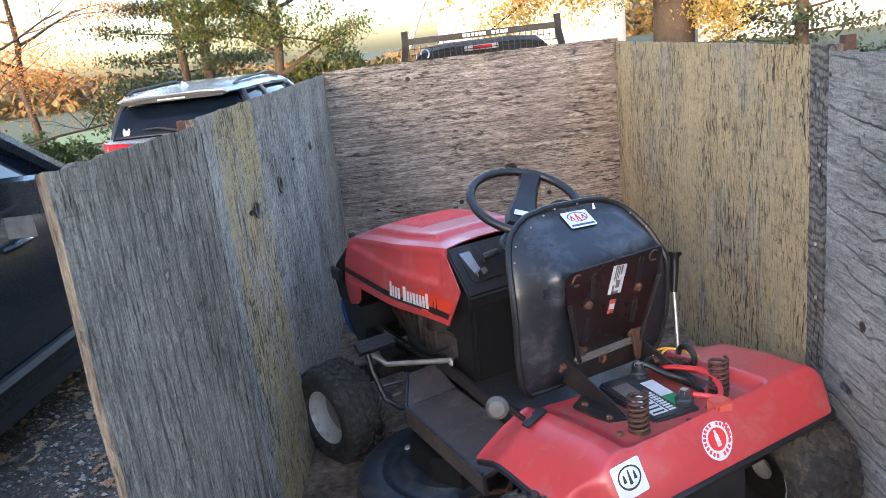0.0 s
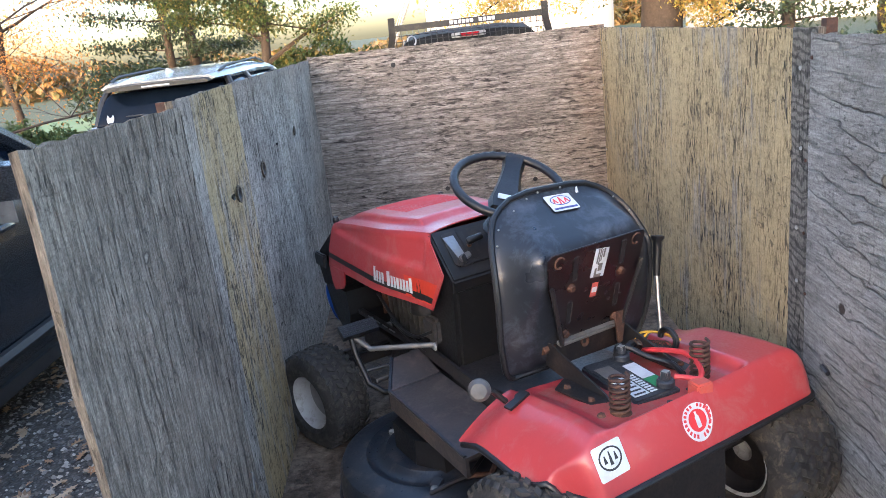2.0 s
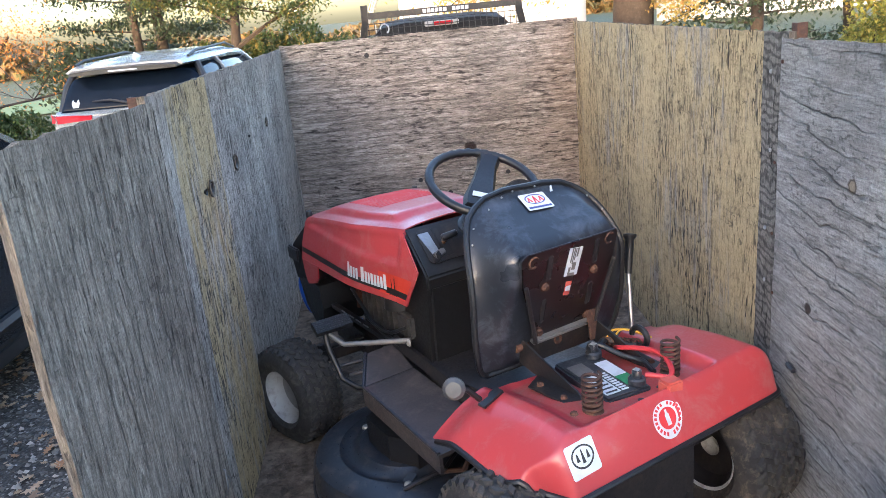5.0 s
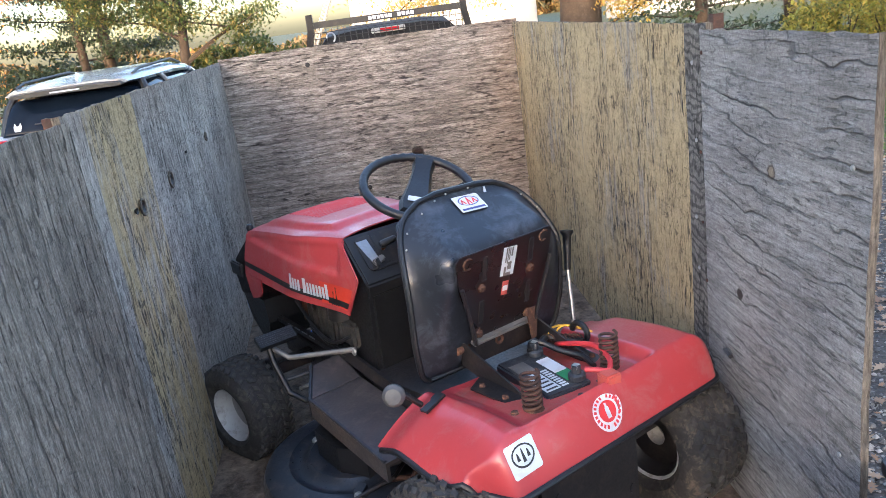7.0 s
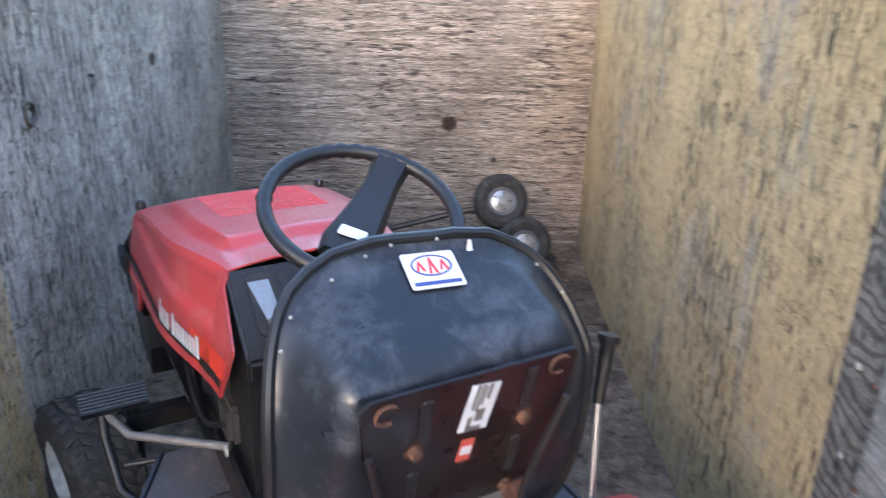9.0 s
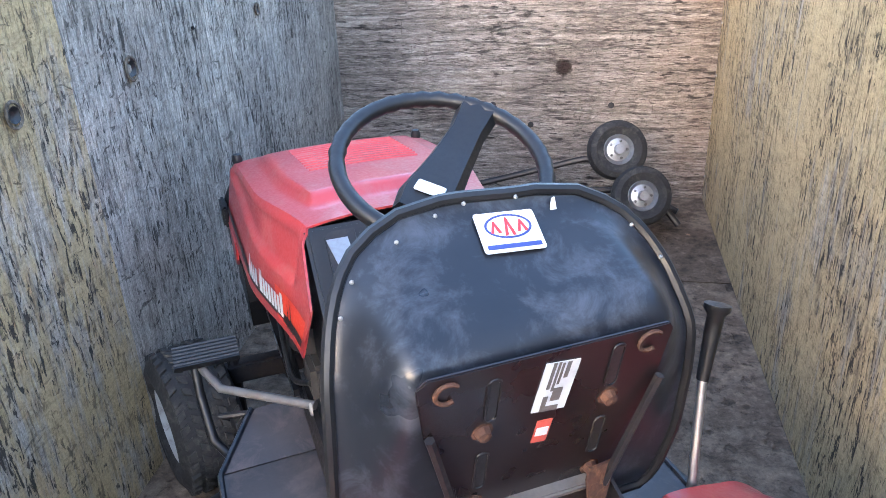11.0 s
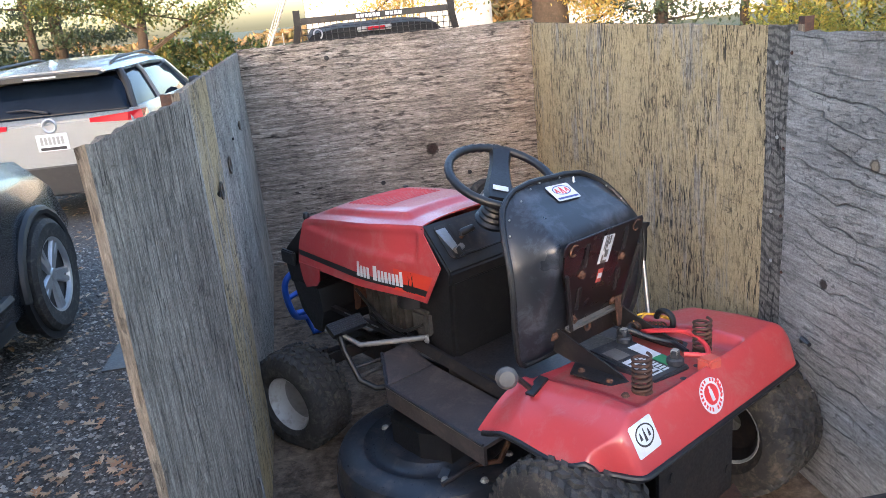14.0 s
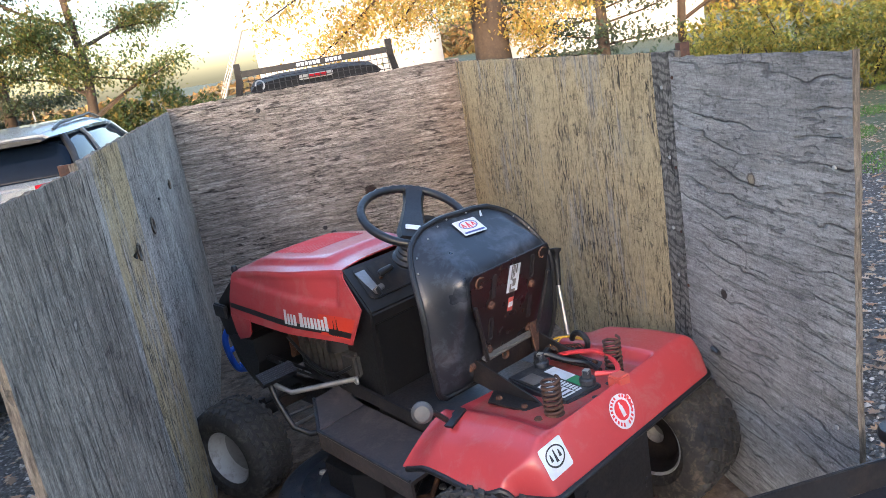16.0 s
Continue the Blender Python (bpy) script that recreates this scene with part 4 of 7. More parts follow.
    part("axle", tube(bmesh.new(), [(-0.36, 0.02, 0.225), (0.36, 0.02, 0.225)], 0.022, 12), M_engine, mower)
    part("transaxle", box(bmesh.new(), (-0.13, -0.09, 0.15), (0.13, 0.14, 0.33), bevel=0.03), M_engine, mower)


make_body()


def make_fender():
    # one moulded pan over both rear wheels, with the seat tray sunk into it
    U0, U1, V0 = -0.386, 0.440, -0.152

    def fn(a, b):
        u = U0 + (U1 - U0) * a
        c = abs(2 * a - 1)
        front = 0.222 + (0.050 if a < 0.5 else 0.012) * smoothstep(0.40, 0.80, c) - 0.075 * smoothstep(0.72, 1.0, c) ** 2 * (a > 0.5)
        v = V0 + (front - V0) * b
        # round the rear corners in plan
        k = smoothstep(0.70, 1.0, c)
        bend = 0.055 if a > 0.5 else 0.080
        v += (1 - b) ** 3 * bend * k ** 3
        u -= (0.022 if a > 0.5 else -0.036) * (1 - b) ** 6 * k
        # how far in from the side and rear hems
        wide = 0.115 + 0.045 * smoothstep(0.1, 0.7, b) * (a < 0.5)
        side = min(1.0, min(u - U0, U1 - u) / wide)
        rear = min(1.0, (v - V0 - bend * k ** 3 * (1 - b) ** 3) / 0.062)
        fall = min(1.0, (max(0.0, 1 - side) ** 3.2 + max(0.0, 1 - rear) ** 3.2) ** (1 / 3.2)) ** (1.5 if a < 0.5 else 1.75)
        z = 0.506 - (0.114 - 0.012 * smoothstep(0.2, 0.7, b) * (a < 0.5)) * fall
        z -= 0.030 * smoothstep(0.75, 1.0, b) * smoothstep(0.45, 0.8, c)
        z -= 0.024 * smoothstep(0.3, 1.0, b) * (1 - fall)
        tray = smoothstep(0.225, 0.195, abs(u + 0.015)) * smoothstep(-0.096, -0.074, v)
        z -= (0.030 - 0.010 * smoothstep(0.0, -0.2, u)) * tray
        return Vector((u, v, z))
    f = part("fender", grid_shell(bmesh.new(), fn, 120, 84, 0.004), M_red, mower, "red moulded rear fender pan", smooth=True)
    rim = [fn(0, b / 20) + Vector((-0.002, 0, -0.004)) for b in range(19, -1, -1)] + [fn(a / 48, 0) + Vector((0, -0.002, -0.004)) for a in range(1, 48)] \
        + [fn(1, b / 20) + Vector((0.002, 0, -0.004)) for b in range(0, 20)]
    part("edge_trim", tube(bmesh.new(), rim, 0.0075, 8), M_black, f, "black rubber edge trim", smooth=True)

    # hem that hangs below the trim at the rear of each wheel arch
    for a0, a1 in ((0.0, 0.24), (0.76, 1.0)):
        rows = [[tuple(fn(a0 + (a1 - a0) * k / 10, 0.0) + Vector((0, 0.006, -q))) for k in range(11)] for q in (0.0, 0.02)]
        bm = bmesh.new()
        r = [[bm.verts.new(p) for p in row] for row in rows]
        ring_faces(bm, r, False, False)
        part("hem", bm, M_black, f)

    def on(u, v):
        a = (u - U0) / (U1 - U0)
        lo, hi = 0.0, 1.0
        for _ in range(30):
            b = (lo + hi) / 2
            if fn(a, b).y < v:
                lo = b
            else:
                hi = b
        return fn(a, lo)

    def patch(u, v, heading):
        p = on(u, v)
        e = 0.012
        du, dv = on(u + e, v) - on(u - e, v), on(u, v + e) - on(u, v - e)
        x = (du.normalized() * math.cos(heading) + dv.normalized() * math.sin(heading))
        y = (-du.normalized() * math.sin(heading) + dv.normalized() * math.cos(heading))
        m = facing(p, x, y)
        m.translation = p + m.to_3x3() @ Vector((0, 0, 0.002))
        return m

    def drape(name, outline, m, lift, material, parent, label=""):
        """A thin decal that follows the pan."""
        bm = bmesh.new()
        rings = []
        for s in (0.02, 0.2, 0.4, 0.6, 0.8, 1.0):
            rr = []
            for x, y in outline:
                p = m @ Vector((x * s, y * s, 0))
                q = on(p.x, p.y)
                rr.append(bm.verts.new((p.x, p.y, q.z + lift)))
            rings.append(rr)
        ring_faces(bm, rings, True, False)
        bm.faces.new(rings[0])
        bmesh.ops.recalc_face_normals(bm, faces=bm.faces)
        return part(name, bm, material, parent, label)

    def drape_ring(name, a, b, w, m, lift, material, parent):
        bm = bmesh.new()
        rings = []
        for aa, bb in ((a, b), (a - w, b - w)):
            rr = []
            for x, y in ellipse(aa, bb, 36):
                p = m @ Vector((x, y, 0))
                rr.append(bm.verts.new((p.x, p.y, on(p.x, p.y).z + lift)))
            rings.append(rr)
        ring_faces(bm, rings, True, False)
        return part(name, bm, material, parent)

    sq = patch(-0.258, -0.122, 0.03)
    s = drape("square_sticker", round_rect(0.039, 0.035, 0.006), sq, 0.0034, M_white, f, "white square sticker with a dark oval emblem")
    drape_ring("oval", 0.030, 0.024, 0.004, sq, 0.0046, M_ink_shade, s)
    for x, h in ((-0.014, 0.008), (0.0, 0.014), (0.014, 0.008)):
        bm = bmesh.new()
        bm.faces.new([bm.verts.new((p.x, p.y, on(p.x, p.y).z + 0.0048)) for p in [sq @ Vector((q, w_, 0)) for q, w_ in ((x - 0.0045, -h), (x + 0.0045, -h), (x + 0.0015, h), (x - 0.0015, h))]])
        part("emblem_bar", bm, M_ink_shade, s)
    rd = patch(-0.008, -0.126, 0.05)
    s = drape("round_sticker", ellipse(0.043, 0.041, 32), rd, 0.0034, M_white, f, "white round sticker with a red centre")
    drape("red_disc", ellipse(0.026, 0.024, 28), rd, 0.0046, M_redprint, s)
    drape("bottle_shape", [(-0.006, -0.017), (0.006, -0.017), (0.006, 0.006), (0.003, 0.010), (0.003, 0.018), (-0.003, 0.018), (-0.003, 0.010), (-0.006, 0.006)], rd, 0.0056, M_white, s)
    for k in range(22):
        a = 2 * math.pi * k / 22
        if k in (5, 16):
            continue
        c, sn = math.cos(a), math.sin(a)
        pts = [(0.036 * c - 0.003 * sn + q * c, 0.033 * sn + 0.003 * c + q * sn) for q in (-0.004, 0.004)] + [(0.036 * c + 0.003 * sn + q * c, 0.033 * sn - 0.003 * c + q * sn) for q in (0.004, -0.004)]
        bm = bmesh.new()
        vs = [bm.verts.new((p.x, p.y, on(p.x, p.y).z + 0.0048)) for p in [rd @ Vector((x, y, 0)) for x, y in pts]]
        bm.faces.new(vs)
        part("print_bar", bm, M_redprint, s)

    # dust lies on the floor of the tray
    bm = bmesh.new()
    g = [[bm.verts.new(on(-0.198 + 0.366 * i / 30, -0.066 + 0.26 * j / 22) + Vector((0, 0, 0.0015))) for i in range(31)] for j in range(23)]
    ring_faces(bm, g, False, False)
    part("tray_floor", bm, M_red_tray, f, "dusty worn red tray floor", smooth=True)

    # battery in the tray
    tray_z = on(0.0, 0.04).z
    bat = part("battery", box(bmesh.new(), (-0.0625, -0.112, tray_z - 0.06), (0.0625, 0.112, 0.488), pose(-0.013, 0.074, 0, 0, 0, -8), 0.005), M_battery, mower, "dusty black starter battery")
    lm = pose(-0.013, 0.074, 0.4895, 0, 0, -8) @ pose(0.0225, -0.06, 0)
    for name, pts, mt in (("label_white", [(-0.075, -0.035), (-0.035, -0.035), (-0.035, 0.06), (-0.075, 0.06)], M_white), ("label_cream", [(-0.005, 0.03), (0.03, 0.03), (0.03, 0.11), (-0.005, 0.11)], M_white),
                          ("label_green", [(-0.005, -0.02), (0.03, -0.02), (0.03, 0.028), (-0.005, 0.028)], M_greenprint), ("label_grey", [(-0.075, 0.075), (-0.03, 0.075), (-0.03, 0.13), (-0.075, 0.13)], M_greysteel)):
        part(name, plate(bmesh.new(), pts, 0.0012, lm), mt, bat)
    for k in range(9):
        part("print_bar", plate(bmesh.new(), [(-0.03, -0.034 + 0.011 * k), (-0.012, -0.034 + 0.011 * k), (-0.012, -0.028 + 0.011 * k), (-0.03, -0.028 + 0.011 * k)], 0.0010, lm), M_white, bat)
    for k in range(5):
        part("print_bar", plate(bmesh.new(), [(-0.071, -0.03 + 0.017 * k), (-0.04, -0.03 + 0.017 * k), (-0.04, -0.024 + 0.017 * k), (-0.071, -0.024 + 0.017 * k)], 0.0018, lm), M_ink_shade, bat)
    for y in (0.145, -0.025):
        t_ = part("terminal", lathe(bmesh.new(), [(0.021, 0.0), (0.021, 0.012), (0.017, 0.016), (0.012, 0.016), (0.011, 0.034), (0.0, 0.036)], lm @ pose(0.018, y, 0), 16), M_battery, bat, smooth=True)
        part("post_bolt", box(bmesh.new(), (-0.009, -0.009, 0.016), (0.009, 0.009, 0.036), lm @ pose(0.018, y, 0, 0, 0, 20), 0.002), M_lead, t_)
    # seat springs
    for u, v in ((-0.143, -0.034), (0.122, -0.022)):
        z0 = on(u, v).z
        pts = [(u + 0.0205 * math.cos(a), v + 0.0205 * math.sin(a), z0 + 0.004 + 0.088 * k / 130) for k, a in [(k, 2 * math.pi * 7.0 * k / 130) for k in range(131)]]
        part("seat_spring", tube(bmesh.new(), pts, 0.0038, 7), M_spring, mower, "rusty coil seat spring", smooth=True)
        part("spring_seat", lathe(bmesh.new(), [(0, 0.006), (0.018, 0.006), (0.026, 0.0)], pose(u, v, z0), 18), M_rust, mower)
    # hinge brackets
    for sg, u in ((-1, -0.118), (1, 0.112)):
        bm = plate(bmesh.new(), [(0.025, 0.478), (0.20, 0.478), (0.262, 0.49), (0.266, 0.548), (0.235, 0.555), (0.19, 0.538), (0.045, 0.492)], 0.005, facing((u, 0, 0), (0, 1, 0), (0, 0, 1)))
        part("hinge_bracket", bm, M_black_steel, mower, "black steel seat hinge bracket")
        zf = on(u + 0.03 * sg, 0.08).z + 0.003
        part("bracket_foot", plate(bmesh.new(), [(0, 0.02), (0.045 * sg, 0.04), (0.055 * sg, 0.155), (0, 0.185)], 0.005, pose(u, 0, zf)), M_black_steel, mower)
        for v in (0.055, 0.140):
            part("bolt", lathe(bmesh.new(), [(0, 0.008), (0.007, 0.007), (0.009, 0.0)], pose(u + 0.030 * sg, v, zf + 0.005), 6), M_rust, mower)
        part("hinge_pivot", tube(bmesh.new(), [(u - 0.016, 0.248, 0.536), (u + 0.022, 0.248, 0.536)], [0.012, 0.009], 8), M_rust, mower, "rusted pivot bolt")
    part("latch_plate", plate(bmesh.new(), [(0.078, 0.505), (0.096, 0.503), (0.118, 0.585), (0.072, 0.592), (0.068, 0.575)], 0.004, facing((0, 0.185, 0), (1, 0.25, 0), (0, 0, 1))), M_rust, mower, "rusty bent hinge plate")
    helix = [(0.095 + 0.085 * k / 90, 0.17 - 0.045 * k / 90 + 0.011 * math.cos(a), 0.508 - 0.018 * k / 90 + 0.011 * math.sin(a)) for k, a in [(k, 2 * math.pi * 9 * k / 90) for k in range(91)]]
    part("return_spring", tube(bmesh.new(), helix, 0.0022, 6), M_spring, mower, "rusty return spring", smooth=True)
    loop = [(0.165, 0.115 + 0.026 * math.cos(a), 0.515 + 0.026 * math.sin(a)) for a in [2 * math.pi * k / 20 for k in range(17)]]
    part("cable_loop", tube(bmesh.new(), loop, 0.008, 8), M_black, mower, smooth=True)
    part("tray_bolt", lathe(bmesh.new(), [(0, 0.008), (0.008, 0.007), (0.011, 0.0)], pose(-0.185, -0.02, on(-0.185, -0.02).z), 6), M_rust, mower)
    for u, v in ((-0.02, -0.062), (0.055, -0.05)):
        part("tray_hole", lathe(bmesh.new(), [(0, 0.0012), (0.008, 0.0012), (0.009, 0.0)], pose(u, v, on(u, v).z + 0.001), 12), M_ink_shade, mower)
    # cables
    part("red_cable", tube(bmesh.new(), supple([(0.03, -0.03, 0.512), (0.045, -0.055, 0.512), (0.062, -0.075, 0.512), (0.095, -0.045, 0.520), (0.115, 0.015, 0.526), (0.105, 0.075, 0.518), (0.10, 0.12, 0.505), (0.12, 0.16, 0.485)]), 0.0065, 8), M_redwire, mower, "red battery cable", smooth=True)
    part("terminal_boot", box(bmesh.new(), (0.037, -0.100, 0.478), (0.082, -0.060, 0.516), pose(0, 0, 0, 0, 0, -8), 0.005), M_redcap, mower, "faded red rubber terminal boot")
    part("black_cable", tube(bmesh.new(), supple([(0.02, 0.15, 0.508), (0.045, 0.17, 0.514), (0.07, 0.155, 0.508), (0.085, 0.11, 0.496), (0.105, 0.05, 0.490), (0.09, 0.0, 0.486)]), 0.0075, 8), M_black, mower, "black battery cable", smooth=True)
    part("black_cable", tube(bmesh.new(), supple([(0.07, 0.165, 0.505), (0.10, 0.172, 0.508), (0.13, 0.15, 0.498), (0.17, 0.12, 0.486)]), 0.009, 8), M_black, mower, smooth=True)
    part("yellow_wire", tube(bmesh.new(), supple([(0.10, 0.17, 0.505), (0.13, 0.18, 0.522), (0.17, 0.165, 0.518), (0.215, 0.13, 0.496)]), 0.003, 6), M_yellowwire, mower, "yellow wire", smooth=True)
    part("yellow_wire", tube(bmesh.new(), supple([(0.11, 0.16, 0.505), (0.15, 0.165, 0.524), (0.19, 0.14, 0.512), (0.215, 0.12, 0.496)]), 0.0028, 6), M_yellowwire, mower, smooth=True)
    # deck height lever with its round knob
    part("lift_lever", tube(bmesh.new(), [(-0.315, 0.155, 0.50), (-0.345, 0.160, 0.535), (-0.372, 0.163, 0.548)], 0.007, 8), M_black_steel, mower)
    part("lever_knob", lathe(bmesh.new(), [(0, -0.017), (0.018, -0.015), (0.026, -0.004), (0.026, 0.006), (0.018, 0.016), (0, 0.018)], pose(-0.377, 0.163, 0.549, 75, 0, -38), 24), M_knob, mower, "worn grey plastic knob", smooth=True)
    part("lever_gate", plate(bmesh.new(), [(-0.035, -0.014), (0.03, -0.018), (0.036, 0.010), (0.012, 0.014), (0.0, 0.006), (-0.032, 0.012)], 0.006, pose(-0.272, 0.175, on(-0.272, 0.175).z + 0.004, -8, -14, 12)), M_black, mower, "black lever gate plate")
    # throttle-side lever with bright rod
    part("blade_lever", tube(bmesh.new(), [(0.262, 0.232, 0.42), (0.298, 0.279, 0.618)], 0.007, 10), M_steel, mower, "bright steel lever rod", smooth=True)
    part("lever_grip", lathe(bmesh.new(), [(0.0, 0.0), (0.009, 0.0), (0.012, 0.07), (0.012, 0.095), (0.019, 0.104), (0.019, 0.111), (0.0, 0.113)],
                             facing((0.298, 0.279, 0.612), (1, 0, -0.25), (0, 1, -0.166)), 14), M_black, mower, "black plastic lever grip", smooth=True)
    return on


pan_point = make_fender()


def make_seat():
    # the seat is tipped on its front edge, underside to the rear; r runs up the underside, over the knee and along the backrest
    def curve(r, rows):
        for (r0, *p0), (r1, *p1) in zip(rows, rows[1:]):
            if r <= r1:
                f = (r - r0) / (r1 - r0)
                return [q0 + (q1 - q0) * f for q0, q1 in zip(p0, p1)]
        return list(rows[-1][1:])

    MID = [(0, 0.262, 0.474), (0.2, 0.243, 0.555), (0.4, 0.218, 0.645), (0.55, 0.199, 0.725), (0.64, 0.190, 0.775), (0.70, 0.197, 0.802), (0.77, 0.232, 0.824), (0.86, 0.296, 0.855), (0.95, 0.354, 0.888), (1, 0.374, 0.904)]
    LEFT = [(0, -0.208, 0.275, 0.476), (0.05, -0.232, 0.272, 0.492), (0.25, -0.238, 0.272, 0.58), (0.5, -0.232, 0.276, 0.68), (0.64, -0.227, 0.286, 0.742), (0.78, -0.213, 0.312, 0.802), (0.86, -0.193, 0.338, 0.846),
            (0.92, -0.160, 0.368, 0.878), (0.96, -0.115, 0.380, 0.896), (1, -0.05, 0.376, 0.908)]
    RIGHT = [(0, 0.190, 0.262, 0.476), (0.05, 0.212, 0.256, 0.50), (0.25, 0.230, 0.245, 0.58), (0.5, 0.236, 0.240, 0.68), (0.64, 0.236, 0.243, 0.742), (0.78, 0.226, 0.290, 0.806), (0.86, 0.206, 0.322, 0.848),
             (0.92, 0.178, 0.344, 0.878), (0.96, 0.140, 0.356, 0.898), (1, 0.07, 0.362, 0.908)]

    def soft(r, rows):
        p = [curve(min(1, max(0, r + d)), rows) for d in (-0.035, -0.0175, 0, 0.0175, 0.035)]
        if r < 0.035 or r > 0.965:
            return p[2]
        return [sum(q) / 5 for q in zip(*p)]

    def fn(a, r):
        x = 2 * a - 1
        l, m, h = soft(r, LEFT), soft(r, MID), soft(r, RIGHT)
        rim = [p + (q - p) * a for p, q in zip(l, h)]
        edge = l if x < 0 else h
        flat = smoothstep(1.0, 0.66, abs(x)) * smoothstep(1.0, 0.90, r) * smoothstep(-0.02, 0.05, r)
        k = smoothstep(0.0, 0.8, abs(x))
        rim_v, rim_z = rim[1] + (edge[1] - rim[1]) * k, rim[2] + (edge[2] - rim[2]) * k
        return Vector((rim[0], rim_v + (m[0] - rim_v) * flat, rim_z + (m[1] - rim_z) * flat))
    seat = part("seat_pan", grid_shell(bmesh.new(), fn, 56, 64, 0.004), M_seat, mower, "dusty black seat shell with painted sky sheen, seen from below", smooth=True)
    edge = [fn(0, k / 30) for k in range(31)] + [fn(a / 24, 1.0) for a in range(1, 24)] + [fn(1, 1 - k / 30) for k in range(31)] + [fn(1 - a / 12, 0) for a in range(1, 13)]
    pts = [edge[0]]
    for p in edge[1:]:
        if (p - pts[-1]).length > 0.006:
            pts.append(p)
    part("seat_piping", tube(bmesh.new(), pts, 0.008, 8), M_black, seat, "black vinyl piping", smooth=True)
    # padding on the far side, thin enough to stay inside the rim
    def pad(a, r):
        p = fn(0.04 + 0.92 * a, 0.03 + 0.94 * r)
        e = math.sin(math.pi * a) ** 0.4 * math.sin(math.pi * r) ** 0.4
        return p + Vector((0, 0.012 + 0.035 * e, -0.004 - 0.03 * e * smoothstep(0.6, 0.9, r)))
    part("cushion", grid_shell(bmesh.new(), pad, 20, 24, 0.006), M_black, seat, smooth=True)
    for a, r in ((0.02, 0.80), (0.03, 0.86), (0.10, 0.925), (0.18, 0.965), (0.30, 0.985), (0.70, 0.99), (0.97, 0.875), (0.985, 0.80)):
        p = fn(a, r)
        part("clip", lathe(bmesh.new(), [(0, 0.003), (0.0024, 0.002), (0.003, 0)], facing(p + Vector((0, -0.0095, 0)), (1, 0, 0), (0, 0, 1)), 8), M_lead, seat)
    p = fn(0.80, 0.950)
    part("tag", plate(bmesh.new(), [(-0.005, -0.007), (0.004, -0.008), (0.002, 0.009), (-0.002, 0.008)], 0.002, facing(p + Vector((0, -0.004, 0)), (1, 0, 0), (0, 0.2, 1))), M_white, seat)
    # sticker with oval emblem
    c = fn(0.53, 0.905)
    du, dr = fn(0.57, 0.905) - fn(0.49, 0.905), fn(0.53, 0.935) - fn(0.53, 0.875)
    m = facing(c, du, dr)
    m.translation = c + m.to_3x3() @ Vector((0, 0, 0.0035))
    m = m @ pose(0, 0, 0, 0, 0, -5)
    st = part("sticker", plate(bmesh.new(), round_rect(0.039, 0.031, 0.004), 0.0012, m), M_white, seat, "white sticker with a blue and red oval emblem")
    part("oval", ellipse_ring(bmesh.new(), 0.030, 0.019, 0.003, 0.0022, m @ pose(0, 0.007, 0)), M_blue, st)
    for x, h in ((-0.017, 0.009), (0.0, 0.014), (0.017, 0.009)):
        part("emblem_bar", plate(bmesh.new(), [(x - 0.007, -h), (x - 0.003, -h), (x, 0.3 * h), (x + 0.003, -h), (x + 0.007, -h), (x + 0.001, h), (x - 0.001, h)], 0.001, m @ pose(0, 0.007, 0.0012)), M_redprint, st)
    part("print_bar", plate(bmesh.new(), [(-0.034, -0.026), (0.034, -0.026), (0.034, -0.020), (-0.034, -0.020)], 0.001, m @ pose(0, 0, 0.0012)), M_blue, st)
    # mounting plate with slots
    out = [(-0.094, 0.556), (0.105, 0.556), (0.112, 0.60), (0.144, 0.70), (0.148, 0.795), (0.140, 0.806), (-0.146, 0.806), (-0.158, 0.795), (-0.146, 0.715), (-0.104, 0.61)]
    tilt = math.hypot(1.0, 0.268)
    lean = facing((0, 0.2345, 0.556), (1, 0, 0), (0, -0.268, 1)) @ Matrix.Diagonal((1, tilt, 1, 1)) @ pose(0, -0.556, 0)
    bm = plate(bmesh.new(), out, 0.005, lean)
    top_edge = [e for e in bm.edges if e.calc_length() > 0.004]
    bmesh.ops.bevel(bm, geom=top_edge, offset=0.0015, segments=2, affect="EDGES", clamp_overlap=True)
    pl = part("mounting_plate", bm, M_bracket, seat, "dark maroon-black steel mounting plate")
    fr = lean @ pose(0, 0, 0.0055)
    for x, z in ((-0.070, 0.753), (0.079, 0.760), (-0.073, 0.633), (0.080, 0.640)):
        part("slot", plate(bmesh.new(), round_rect(0.0055, 0.030, 0.005, 4), 0.0012, fr @ pose(x, z, 0)), M_ink_shade, pl)
        part("slot_edge", tube(bmesh.new(), [fr @ Vector((x + p * 1.15, z + q * 1.05, 0.001)) for p, q in round_rect(0.0065, 0.031, 0.0062, 4) + [(0.0065, 0.025)]], 0.0016, 5), M_black_steel, pl)
    for x, z in ((-0.077, 0.704), (0.082, 0.708), (0.085, 0.574), (-0.077, 0.573)):
        part("bolt", lathe(bmesh.new(), [(0.0, 0.010), (0.008, 0.009), (0.010, 0.0), (0.014, 0.0)], fr @ pose(x, z, 0), 8), M_rust, pl)
    for x, z in ((-0.124, 0.783), (0.118, 0.787)):
        pts = [fr @ Vector((x + 0.014 * math.cos(a), z + 0.014 * math.sin(a), 0.002)) for a in [radians(40 + 26 * k) for k in range(11)]]
        part("rust_ring", tube(bmesh.new(), pts, 0.0028, 6), M_rust, pl)
